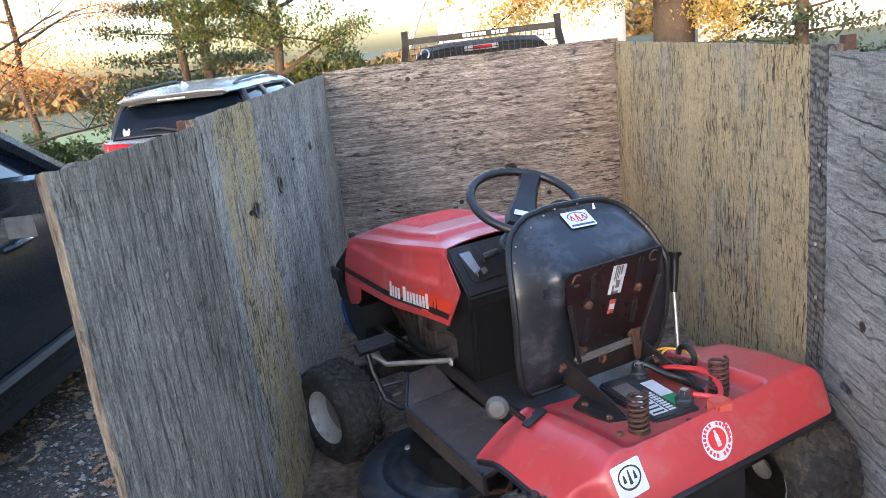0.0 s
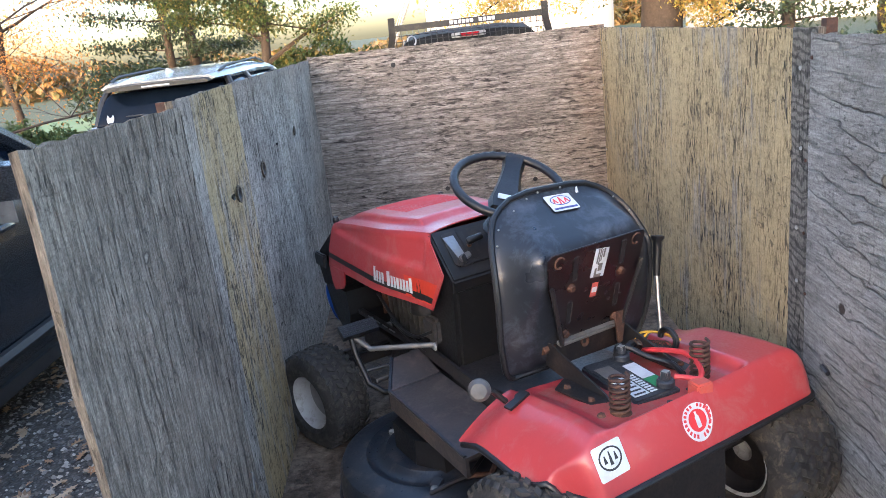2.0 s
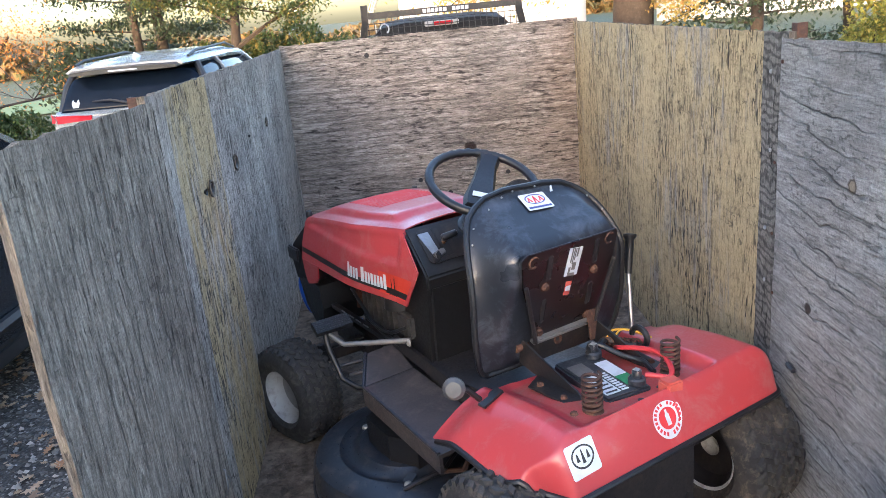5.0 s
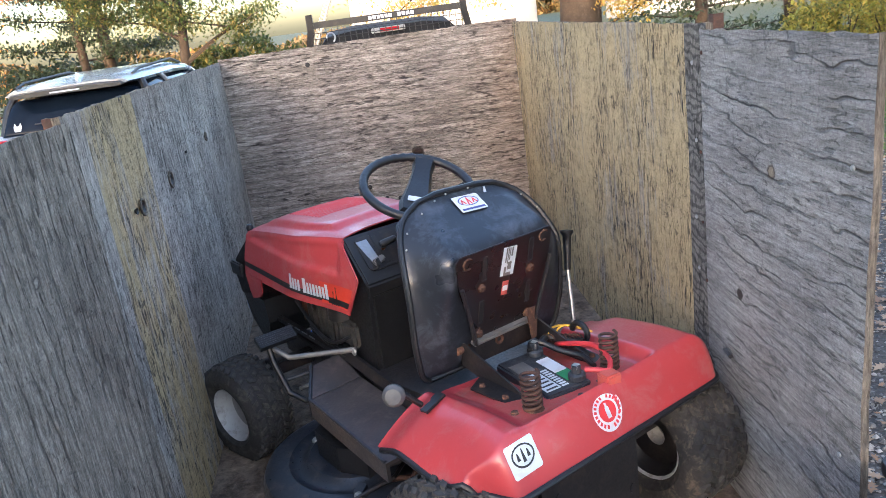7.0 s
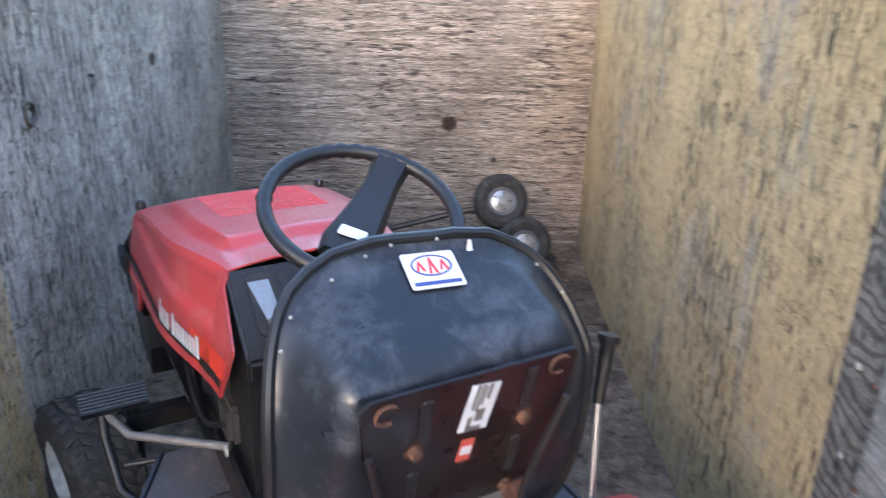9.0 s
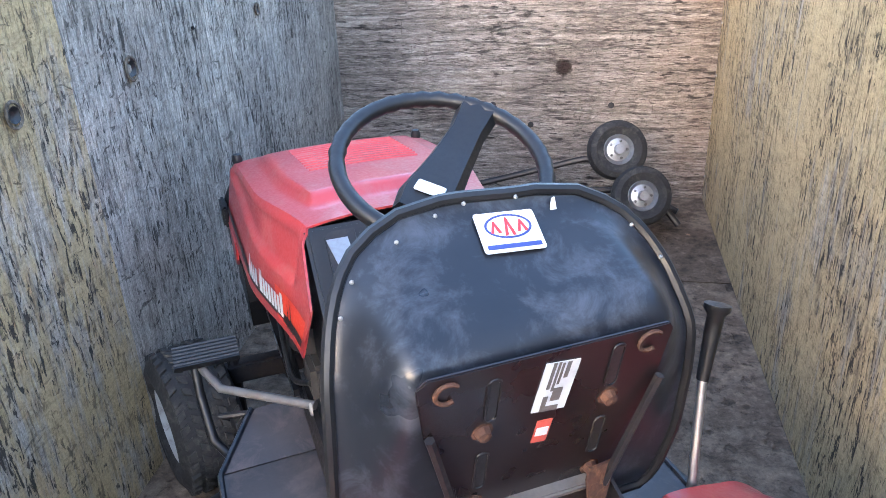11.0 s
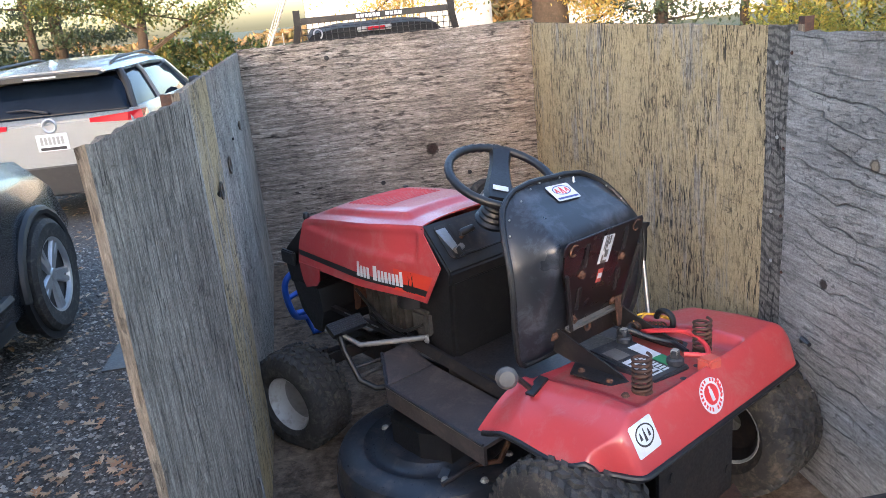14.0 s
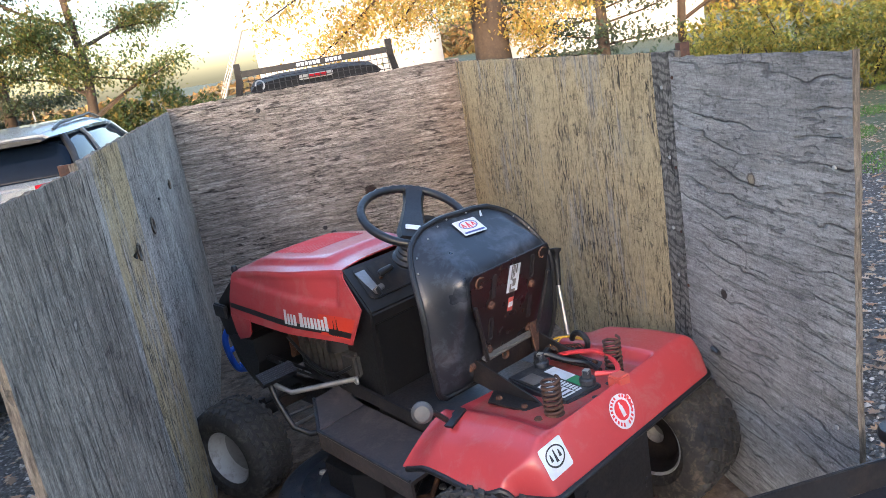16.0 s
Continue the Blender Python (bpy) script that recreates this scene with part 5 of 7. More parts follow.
    for x0, x1 in ((-0.142, -0.100), (0.144, 0.098)):
        part("stiffener", tube(bmesh.new(), [fr @ Vector((x0, 0.722 if x0 < 0 else 0.728, 0.006)), fr @ Vector((x1, 0.56, 0.02))], 0.006, 6), M_black_steel, pl)
    part("bottom_flange", box(bmesh.new(), (-0.100, 0.548, -0.004), (0.108, 0.560, 0.016), fr, 0.003), M_greysteel, pl)
    lab = part("paper_label", plate(bmesh.new(), round_rect(0.0215, 0.038, 0.001, 2), 0.001, fr @ pose(0.006, 0.750, 0, 0, 0, -6)), M_white, pl, "white printed label")
    lf = fr @ pose(0.006, 0.750, 0.0011, 0, 0, -6)
    for x, y, w_, h in ((-0.010, 0.018, 0.002, 0.020), (-0.004, 0.016, 0.0015, 0.022), (0.001, 0.02, 0.0015, 0.016), (0.008, 0.025, 0.0025, 0.012), (0.004, -0.012, 0.006, 0.010), (-0.009, -0.026, 0.003, 0.012), (0.0, -0.034, 0.011, 0.004)):
        part("print_bar", plate(bmesh.new(), [(x - w_, y - h), (x + w_, y - h), (x + w_, y + h), (x - w_, y + h)], 0.0006, lf), M_greysteel, lab)
    fl = part("small_decal", plate(bmesh.new(), round_rect(0.010, 0.019, 0.001, 2), 0.001, fr @ pose(0.000, 0.677, 0, 0, 0, -6)), M_redcap, pl, "small faded red and white decal")
    part("decal_band", plate(bmesh.new(), [(-0.008, -0.007), (0.008, -0.007), (0.008, 0.007), (-0.008, 0.007)], 0.0006, fr @ pose(0.000, 0.677, 0.0011, 0, 0, -6)), M_white, fl)
    part("cross_bar", box(bmesh.new(), (-0.112, 0.243, 0.480), (0.108, 0.263, 0.548), bevel=0.003), M_black_steel, mower, "black hinge cross bar")
    part("rust_washer", lathe(bmesh.new(), [(0.006, 0.0), (0.014, 0.003), (0.014, 0.0)], facing((-0.001, 0.2425, 0.522), (1, 0, 0), (0, 0, 1)), 14), M_rust, mower)
    return seat


make_seat()


def tyre(r, half, bead, m, material, rows, count, parent, label, lug=0.008):
    sh = half * 0.82
    top, r = r, r - lug
    prof = [(bead, -half * 0.72), (bead + 0.25 * (r - bead), -half * 0.98), (bead + 0.6 * (r - bead), -half), (r - 0.022, -half * 0.93), (r - 0.007, -sh), (r, -half * 0.45), (r + 0.001, 0),
            (r, half * 0.45), (r - 0.007, sh), (r - 0.022, half * 0.93), (bead + 0.6 * (r - bead), half), (bead + 0.25 * (r - bead), half * 0.98), (bead, half * 0.72)]
    body = part("tyre", lathe(bmesh.new(), prof, m, 48), material, parent, label, smooth=True)
    verts, faces = [], []
    rn = random.Random(3)
    for j in range(rows):
        z = (j + 0.5) / rows * 2 - 1
        for k in range(count):
            a0 = 2 * math.pi * (k + 0.5 * (j % 2)) / count
            da, dz = 0.30 * 2 * math.pi / count, half * 0.66 / rows
            skew = (1 if j % 2 else -1) * 0.55 * da
            zc = z * half * 0.90
            base = r - 0.002 - 0.016 * max(0, abs(z) - 0.55) ** 1.4
            h = lug * rn.uniform(0.9, 1.2)
            i0 = len(verts)
            for rad, sc in ((base - 0.004, 1.0), (base + h, 0.80)):
                for sa, sz in ((-1, -1), (1, -1), (1, 1), (-1, 1)):
                    a = a0 + sa * da * sc + sz * skew
                    zz = zc + sz * dz * sc
                    drop = 0.018 * max(0, abs(zz) / half - 0.8) / 0.2
                    verts.append(tuple(m @ Vector(((rad - drop) * math.cos(a), (rad - drop) * math.sin(a), zz))))
            faces += [(i0 + 4, i0 + 5, i0 + 6, i0 + 7)] + [(i0 + q, i0 + (q + 1) % 4, i0 + 4 + (q + 1) % 4, i0 + 4 + q) for q in range(4)]
    cloud("tread", verts, faces, M_tread, body)
    return body


def make_wheels():
    for sg in (-1, 1):
        m = pose(sg * 0.340 - 0.024, -0.012, 0.206, 0, 90 * sg, 0)
        w = tyre(0.206, 0.100, 0.105, m, M_rubber_mud, 7, 34, mower, "muddy worn rear tyre", 0.010)
        part("rim", lathe(bmesh.new(), [(0.0, 0.02), (0.035, 0.02), (0.045, 0.0), (0.085, -0.02), (0.096, 0.03), (0.105, 0.072), (0.111, 0.074), (0.107, 0.064)], m, 32), M_rim, w, "dusty white steel rim", smooth=True)
        part("inner_rim", lathe(bmesh.new(), [(0.03, -0.03), (0.08, -0.035), (0.094, -0.05), (0.105, -0.072), (0.111, -0.074)], m, 32), M_black_steel, w, smooth=True)
        part("rim_edge", lathe(bmesh.new(), [(0.100, -0.070), (0.106, -0.076), (0.112, -0.072)], m, 32), M_rim, w, smooth=True)
        steer = 14
        m = pose(sg * 0.415, 1.150, 0.158, 0, 0, steer) @ pose(0, 0, 0, 0, 90 * sg, 0)
        w = tyre(0.178, 0.078, 0.088, m, M_rubber, 5, 34, mower, "black front tyre, low on air", 0.008)
        for ob in (w, *w.children):
            for vert in ob.data.vertices:
                if vert.co.z < 0.002:
                    vert.co.z = 0.002
        r_ = part("rim", lathe(bmesh.new(), [(0.078, 0.005), (0.084, 0.05), (0.094, 0.066), (0.097, 0.060), (0.088, 0.048)], m, 32), M_rim, w, "pale dished steel rim", smooth=True)
        # recessed part in the darker grey that paints in its shade
        part("dish", lathe(bmesh.new(), [(0.0, -0.030), (0.022, -0.030), (0.024, -0.05), (0.058, -0.055), (0.072, -0.04), (0.078, 0.005)], m, 32), M_dish, r_, smooth=True)
        part("hub_cap", lathe(bmesh.new(), [(0, -0.008), (0.012, -0.010), (0.016, -0.05)], m, 12), M_rust, w)
        part("spindle", tube(bmesh.new(), [(sg * 0.31, 1.14, 0.15), (sg * 0.31, 1.14, 0.30)], 0.014, 10), M_black_steel, mower)
    part("front_axle", box(bmesh.new(), (-0.33, 1.12, 0.235), (0.33, 1.16, 0.285), bevel=0.006), M_black_steel, mower)
    part("tie_rod", tube(bmesh.new(), [(-0.26, 1.04, 0.20), (0.26, 1.04, 0.20)], 0.007, 8), M_greysteel, mower)


make_wheels()


def make_deck():
    def lobe(cx, cy, r):
        return [(cx + r * math.cos(a), cy + r * math.sin(a)) for a in [2 * math.pi * k / 64 for k in range(64)]]
    deck = None
    for cx, cy, r in ((-0.275, 0.60, 0.298), (0.24, 0.50, 0.29)):
        prof = [(0.0, 0.150), (0.10, 0.150), (0.115, 0.158), (0.155, 0.158), (0.165, 0.150), (0.185, 0.143), (0.205, 0.143), (0.215, 0.150), (r - 0.03, 0.147), (r - 0.012, 0.138), (r - 0.002, 0.115), (r, 0.055), (r + 0.008, 0.05), (r + 0.006, 0.045), (r - 0.01, 0.045), (r - 0.012, 0.10), (0.0, 0.12)]
        ob = part("mower_deck" if deck is None else "deck_lobe", lathe(bmesh.new(), prof, pose(cx, cy, 0.018), 64), M_deck, mower if deck is None else deck,
                  "black steel cutting deck" if deck is None else "", smooth=True)
        deck = deck or ob
    part("deck_skirt", box(bmesh.new(), (-0.27, 0.26, 0.05), (0.24, 0.80, 0.142), bevel=0.006), M_deck, deck)
    bm = loft(bmesh.new(), [[(-0.385, 0.66, z), (-0.385, 0.53, z), (-0.34, 0.45, z), (-0.19, 0.44, z), (-0.17, 0.68, z), (-0.30, 0.72, z)] for z in (0.165, 0.248, 0.255)])
    part("belt_cover", bm, M_black, deck, "black plastic belt cover")
    for u, v in ((-0.354, 0.777), (-0.20, 0.40), (-0.40, 0.44), (-0.33, 0.36)):
        part("deck_bolt", lathe(bmesh.new(), [(0, 0.010), (0.009, 0.008), (0.012, 0.0)], pose(u, v - 0.03, 0.168), 8), M_lead, deck)
    part("lift_link", tube(bmesh.new(), [(-0.30, 0.42, 0.16), (-0.27, 0.33, 0.20), (-0.22, 0.32, 0.28)], 0.008, 8), M_rust, deck)
    part("deck_arm", tube(bmesh.new(), [(-0.42, 0.40, 0.17), (-0.30, 0.38, 0.19), (-0.2, 0.44, 0.2)], 0.006, 8), M_black_steel, deck)
    bm = bmesh.new()
    loft(bm, [[(-0.505, 0.41, z), (-0.49, 0.385, z), (-0.36, 0.43, z2), (-0.37, 0.455, z2)] for z, z2 in ((0.10, 0.16), (0.112, 0.174))])
    part("gauge_bracket", bm, M_deck, deck)
    part("gauge_wheel", lathe(bmesh.new(), [(0.012, -0.02), (0.045, -0.022), (0.052, -0.012), (0.052, 0.012), (0.045, 0.022), (0.012, 0.02)], pose(-0.505, 0.41, 0.058, 0, 90, 8), 24), M_rubber, deck, "black deck gauge wheel", smooth=True)


make_deck()


def make_engine_bay():
    e = part("engine_block", box(bmesh.new(), (-0.13, 0.80, 0.30), (0.13, 1.12, 0.50), bevel=0.02), M_engine, mower, "dark greasy engine block")
    for k in range(7):
        part("cooling_fin", box(bmesh.new(), (-0.17, 0.83 + 0.035 * k, 0.36), (-0.125, 0.842 + 0.035 * k, 0.50), bevel=0.002), M_engine, e)
    part("blower_housing", lathe(bmesh.new(), [(0.0, 0.12), (0.10, 0.12), (0.145, 0.09), (0.15, 0.0)], pose(0, 0.97, 0.50), 28), M_black, e, smooth=True)
    part("carburettor", box(bmesh.new(), (-0.19, 0.70, 0.42), (-0.12, 0.78, 0.50), bevel=0.01), M_engine, e)
    part("air_filter", lathe(bmesh.new(), [(0.0, 0.05), (0.045, 0.05), (0.05, 0.0), (0.0, 0.0)], pose(-0.16, 0.80, 0.50), 18), M_black, e, smooth=True)
    part("fuel_line", tube(bmesh.new(), supple([(-0.20, 1.06, 0.50), (-0.205, 0.98, 0.46), (-0.21, 0.90, 0.43), (-0.21, 0.80, 0.425), (-0.19, 0.72, 0.46)]), 0.006, 8), M_black, e, smooth=True)
    part("fuel_line", tube(bmesh.new(), supple([(-0.19, 1.0, 0.42), (-0.20, 0.85, 0.40), (-0.19, 0.70, 0.38)]), 0.007, 8), M_black, e, smooth=True)
    part("silencer", lathe(bmesh.new(), [(0, -0.12), (0.05, -0.11), (0.055, 0.11), (0, 0.12)], pose(0.0, 1.24, 0.40, 0, 90, 0), 20), M_rust, e, "rusty silencer", smooth=True)
    bm = loft(bmesh.new(), [[(sg * 0.252, 1.41, 0.475), (sg * 0.250, 1.375, 0.37), (sg * 0.245, 1.305, 0.302), (sg * 0.245, 1.262, 0.302), (sg * 0.248, 1.222, 0.39), (sg * 0.25, 1.228, 0.475)] for sg in (-1, 1)])
    part("front_bumper", bm, M_black, mower, "black plastic lower nose")
    part("battery_tray_rail", box(bmesh.new(), (-0.215, 0.80, 0.385), (-0.195, 1.30, 0.40)), M_black_steel, mower)
    for k in range(4):
        part("slot_edge", box(bmesh.new(), (-0.218, 0.93 + 0.055 * k, 0.400), (-0.2155, 0.968 + 0.055 * k, 0.404)), M_steel, mower)
    # brake pedal with its rods
    arm = part("pedal_arm", tube(bmesh.new(), [(-0.30, 0.72, 0.30), (-0.345, 0.78, 0.29), (-0.375, 0.82, 0.315), (-0.385, 0.87, 0.40), (-0.385, 0.89, 0.455)], 0.0095, 10), M_black, mower, "black bent pedal arm", smooth=True)
    bm = bmesh.new()
    loft(bm, [[(-0.42, 0.865 + dy, 0.455 + dz), (-0.30, 0.865 + dy, 0.455 + dz), (-0.30, 0.905 + dy, 0.478 + dz), (-0.42, 0.905 + dy, 0.478 + dz)] for dy, dz in ((0, 0), (-0.008, 0.014))])
    pad = part("pedal_pad", bm, M_black, mower, "ribbed black rubber pedal pad")
    for k in range(6):
        y, z = 0.862 + 0.0065 * k, 0.472 + 0.0037 * k
        part("rib", tube(bmesh.new(), [(-0.42, y, z), (-0.30, y, z)], 0.003, 5), M_black, pad)
    part("pedal_rod", tube(bmesh.new(), [(-0.40, 0.94, 0.455), (-0.375, 0.885, 0.445), (-0.345, 0.84, 0.415), (-0.28, 0.78, 0.42), (-0.19, 0.70, 0.425)], 0.0085, 10), M_greysteel, arm, "bare grey steel rod", smooth=True)
    part("drag_link", tube(bmesh.new(), [(-0.36, 0.86, 0.34), (-0.20, 0.82, 0.345)], 0.006, 8), M_black_steel, arm)
    part("lamp_disc", lathe(bmesh.new(), [(0, 0.006), (0.011, 0.004), (0.013, 0)], facing((-0.197, 0.70, 0.42), (0, -1, 0), (0, 0, 1)), 16), M_lead, mower)


make_engine_bay()


# ---- vehicles ----
def section_loft(bm, secs):
    """secs: (y, list of (half width, z) from sill to top); mirrored across."""
    loft(bm, [[(x, y, z) for x, z in pts] + [(-x, y, z) for x, z in reversed(pts)] for y, pts in secs])
    return bm


def car_wheel(parent, x, y, z, r, sg):
    m = pose(x, y, z, 0, 90 * sg, 0)
    w = part("wheel", lathe(bmesh.new(), [(0.6 * r, -0.10), (0.9 * r, -0.11), (0.985 * r, -0.09), (r, -0.05), (r, 0.05), (0.985 * r, 0.09), (0.9 * r, 0.11), (0.66 * r, 0.10), (0.64 * r, 0.08)], m, 40), M_rubber, parent, "black road tyre", smooth=True)
    part("rim", lathe(bmesh.new(), [(0.67 * r, 0.098), (0.63 * r, 0.085), (0.61 * r, 0.02), (0.30 * r, 0.02), (0.0, 0.03)], m, 40), M_trim, w, smooth=True)
    for k in range(5):
        for d in (-0.13, 0.13):
            a = 2 * math.pi * k / 5 + d
            bm = bmesh.new()
            loft(bm, [[(q * math.cos(a) - s * wd * math.sin(a), q * math.sin(a) + s * wd * math.cos(a), zz) for s, zz in ((-1, h - 0.02), (-0.6, h), (0.6, h), (1, h - 0.02))]
                      for q, wd, h in ((0.10 * r, 0.030 * r / 0.33, 0.075), (0.64 * r, 0.022 * r / 0.33, 0.088))])
            bmesh.ops.transform(bm, matrix=m, verts=bm.verts)
            part("spoke", bm, M_alloy, w)
    part("rim_ring", lathe(bmesh.new(), [(0.60 * r, 0.07), (0.62 * r, 0.094), (0.66 * r, 0.100), (0.68 * r, 0.094)], m, 40), M_alloy, w, smooth=True)
    part("hub", lathe(bmesh.new(), [(0, 0.085), (0.10 * r, 0.083), (0.16 * r, 0.06)], m, 20), M_alloy, w, smooth=True)
    return w


def make_suv():
    y0, xc, g = 7.05, -3.28, -0.27
    s = thing("suv", pose(xc, y0, g, 0, 0, -2), "silver-white parked SUV with dark tinted rear window and red tail lights", "car")
    body = [(0.0, [(0.80, 0.36), (0.86, 0.55), (0.86, 0.80), (0.82, 0.98)]), (0.10, [(0.88, 0.30), (0.92, 0.55), (0.92, 0.85), (0.86, 1.04)]), (0.9, [(0.88, 0.26), (0.925, 0.55), (0.925, 0.9), (0.87, 1.05)]),
            (3.2, [(0.88, 0.26), (0.925, 0.55), (0.925, 0.88), (0.87, 1.03)]), (4.1, [(0.86, 0.28), (0.90, 0.55), (0.88, 0.86), (0.78, 0.98)]), (4.5, [(0.70, 0.34), (0.80, 0.5), (0.76, 0.72), (0.66, 0.80)])]
    bm = section_loft(bmesh.new(), body)
    bmesh.ops.bevel(bm, geom=[e for e in bm.edges if abs(e.verts[0].co.y - e.verts[1].co.y) < 1e-4], offset=0.02, segments=2, affect="EDGES", clamp_overlap=True)
    part("body", bm, M_carwhite, s, smooth=True)
    glass = [(0.10, [(0.80, 1.03), (0.79, 1.04), (0.76, 1.06), (0.74, 1.07)]), (0.30, [(0.83, 1.03), (0.75, 1.36), (0.66, 1.47), (0.6, 1.49)]), (1.0, [(0.84, 1.03), (0.74, 1.46), (0.66, 1.56), (0.6, 1.57)]),
             (2.4, [(0.84, 1.03), (0.72, 1.48), (0.64, 1.56), (0.6, 1.57)]), (3.3, [(0.82, 1.0), (0.80, 1.02), (0.78, 1.03), (0.7, 1.04)])]
    part("glasshouse", section_loft(bmesh.new(), glass), M_glass, s, "dark tinted windows", smooth=True)
    roof = [(0.12, [(0.60, 1.535), (0.66, 1.555), (0.60, 1.59), (0.4, 1.60)]), (0.5, [(0.70, 1.53), (0.73, 1.56), (0.66, 1.63), (0.4, 1.65)]), (1.6, [(0.71, 1.54), (0.73, 1.58), (0.66, 1.66), (0.4, 1.69)]), (2.5, [(0.69, 1.52), (0.70, 1.55), (0.62, 1.60), (0.4, 1.63)])]
    part("roof", section_loft(bmesh.new(), roof), M_carwhite, s, smooth=True)
    part("spoiler", section_loft(bmesh.new(), [(0.06, [(0.58, 1.52), (0.60, 1.53), (0.58, 1.555), (0.3, 1.57)]), (0.2, [(0.62, 1.53), (0.66, 1.55), (0.6, 1.585), (0.3, 1.60)])]), M_trim, s, smooth=True)
    part("brake_light", box(bmesh.new(), (-0.16, 0.052, 1.535), (0.16, 0.062, 1.55)), M_white, s)
    for sg in (-1, 1):
        part("roof_rail", tube(bmesh.new(), [(0.64 * sg, 0.35, 1.62), (0.65 * sg, 0.6, 1.665), (0.65 * sg, 1.8, 1.70), (0.62 * sg, 2.3, 1.63)], 0.015, 8), M_trim, s, smooth=True)
        part("rear_pillar", tube(bmesh.new(), [(0.83 * sg, 0.20, 1.03), (0.77 * sg, 0.32, 1.36), (0.70 * sg, 0.42, 1.54)], [0.04, 0.045, 0.04], 8), M_trim, s, smooth=True)
        part("door_pillar", tube(bmesh.new(), [(0.845 * sg, 1.25, 1.03), (0.745 * sg, 1.15, 1.47), (0.70 * sg, 1.1, 1.56)], 0.03, 8), M_carwhite, s, smooth=True)
        part("front_pillar", tube(bmesh.new(), [(0.82 * sg, 3.28, 1.02), (0.70 * sg, 2.4, 1.53)], 0.035, 8), M_carwhite, s, smooth=True)
        bm = loft(bmesh.new(), [[(sg * 0.42, -0.020, 0.945), (sg * 0.42, -0.020, 0.990), (sg * 0.42, 0.05, 0.990)], [(sg * 0.80, -0.012, 0.925), (sg * 0.81, -0.004, 1.01), (sg * 0.80, 0.08, 1.01)],
                                 [(sg * 0.932, 0.11, 0.93), (sg * 0.918, 0.11, 1.02), (sg * 0.9, 0.14, 1.02)], [(sg * 0.93, 0.36, 0.95), (sg * 0.915, 0.36, 1.01), (sg * 0.9, 0.36, 1.01)]])
        part("tail_light", bm, M_taillight, s, "long red tail light")
        part("mirror", lathe(bmesh.new(), [(0, -0.09), (0.06, -0.07), (0.075, 0), (0.06, 0.07), (0, 0.09)], pose(0.99 * sg, 2.75, 1.10, 0, 90, 0), 16), M_trim, s, smooth=True)
        for y in (0.85, 3.55):
            car_wheel(s, sg * 0.85, y, 0.34, 0.345, sg)
    part("bumper", section_loft(bmesh.new(), [(-0.05, [(0.80, 0.34), (0.86, 0.42), (0.86, 0.52), (0.8, 0.60)]), (0.12, [(0.9, 0.3), (0.935, 0.42), (0.935, 0.54), (0.9, 0.62)])]), M_trim, s, "black lower bumper", smooth=True)
    part("wiper", tube(bmesh.new(), [(0.0, 0.06, 1.08), (-0.22, 0.085, 1.13), (-0.42, 0.09, 1.13)], [0.016, 0.012, 0.006], 6), M_trim, s)
    part("number_plate", box(bmesh.new(), (-0.16, -0.014, 0.72), (0.16, -0.004, 0.87), bevel=0.004), M_white, s, "white number plate")
    for k in range(6):
        part("plate_bar", box(bmesh.new(), (-0.12 + 0.042 * k, -0.018, 0.77), (-0.095 + 0.042 * k, -0.0145, 0.84)), M_galv, s)
    part("plate_frame_bar", box(bmesh.new(), (-0.13, -0.018, 0.728), (0.13, -0.0145, 0.75)), M_trim, s)
    part("badge", lathe(bmesh.new(), [(0.05, 0), (0.065, 0.008), (0.08, 0)], facing((0, -0.004, 0.95), (1, 0, 0), (0, 0, 1)), 24), M_alloy, s)
    part("antenna_fin", loft(bmesh.new(), [[(-0.02, 0.42, 1.63), (0.02, 0.42, 1.63), (0.02, 0.62, 1.65), (-0.02, 0.62, 1.65)], [(-0.006, 0.46, 1.71), (0.006, 0.46, 1.71), (0.006, 0.53, 1.69), (-0.006, 0.53, 1.69)]]), M_carwhite, s)
    part("window_sticker", plate(bmesh.new(), [(-0.03, -0.05), (0.03, -0.05), (0.045, 0.0), (0.03, 0.045), (0.012, 0.01), (-0.012, 0.01), (-0.03, 0.045), (-0.045, 0.0)], 0.003,
                                 facing((-0.62, 0.118, 1.12), (1, 0, 0), (0, 0.45, 1))), M_white, s, "pale sticker on the glass")

    # the waist and the tail lights sit high on this body
    for ob in s.children:
        if ob.name.split(".")[0] != "wheel":
            for vert in ob.data.vertices:
                z = vert.co.z
                vert.co.z = z + 0.11 * smoothstep(0.45, 0.85, z) * smoothstep(1.52, 1.15, z)


make_suv()


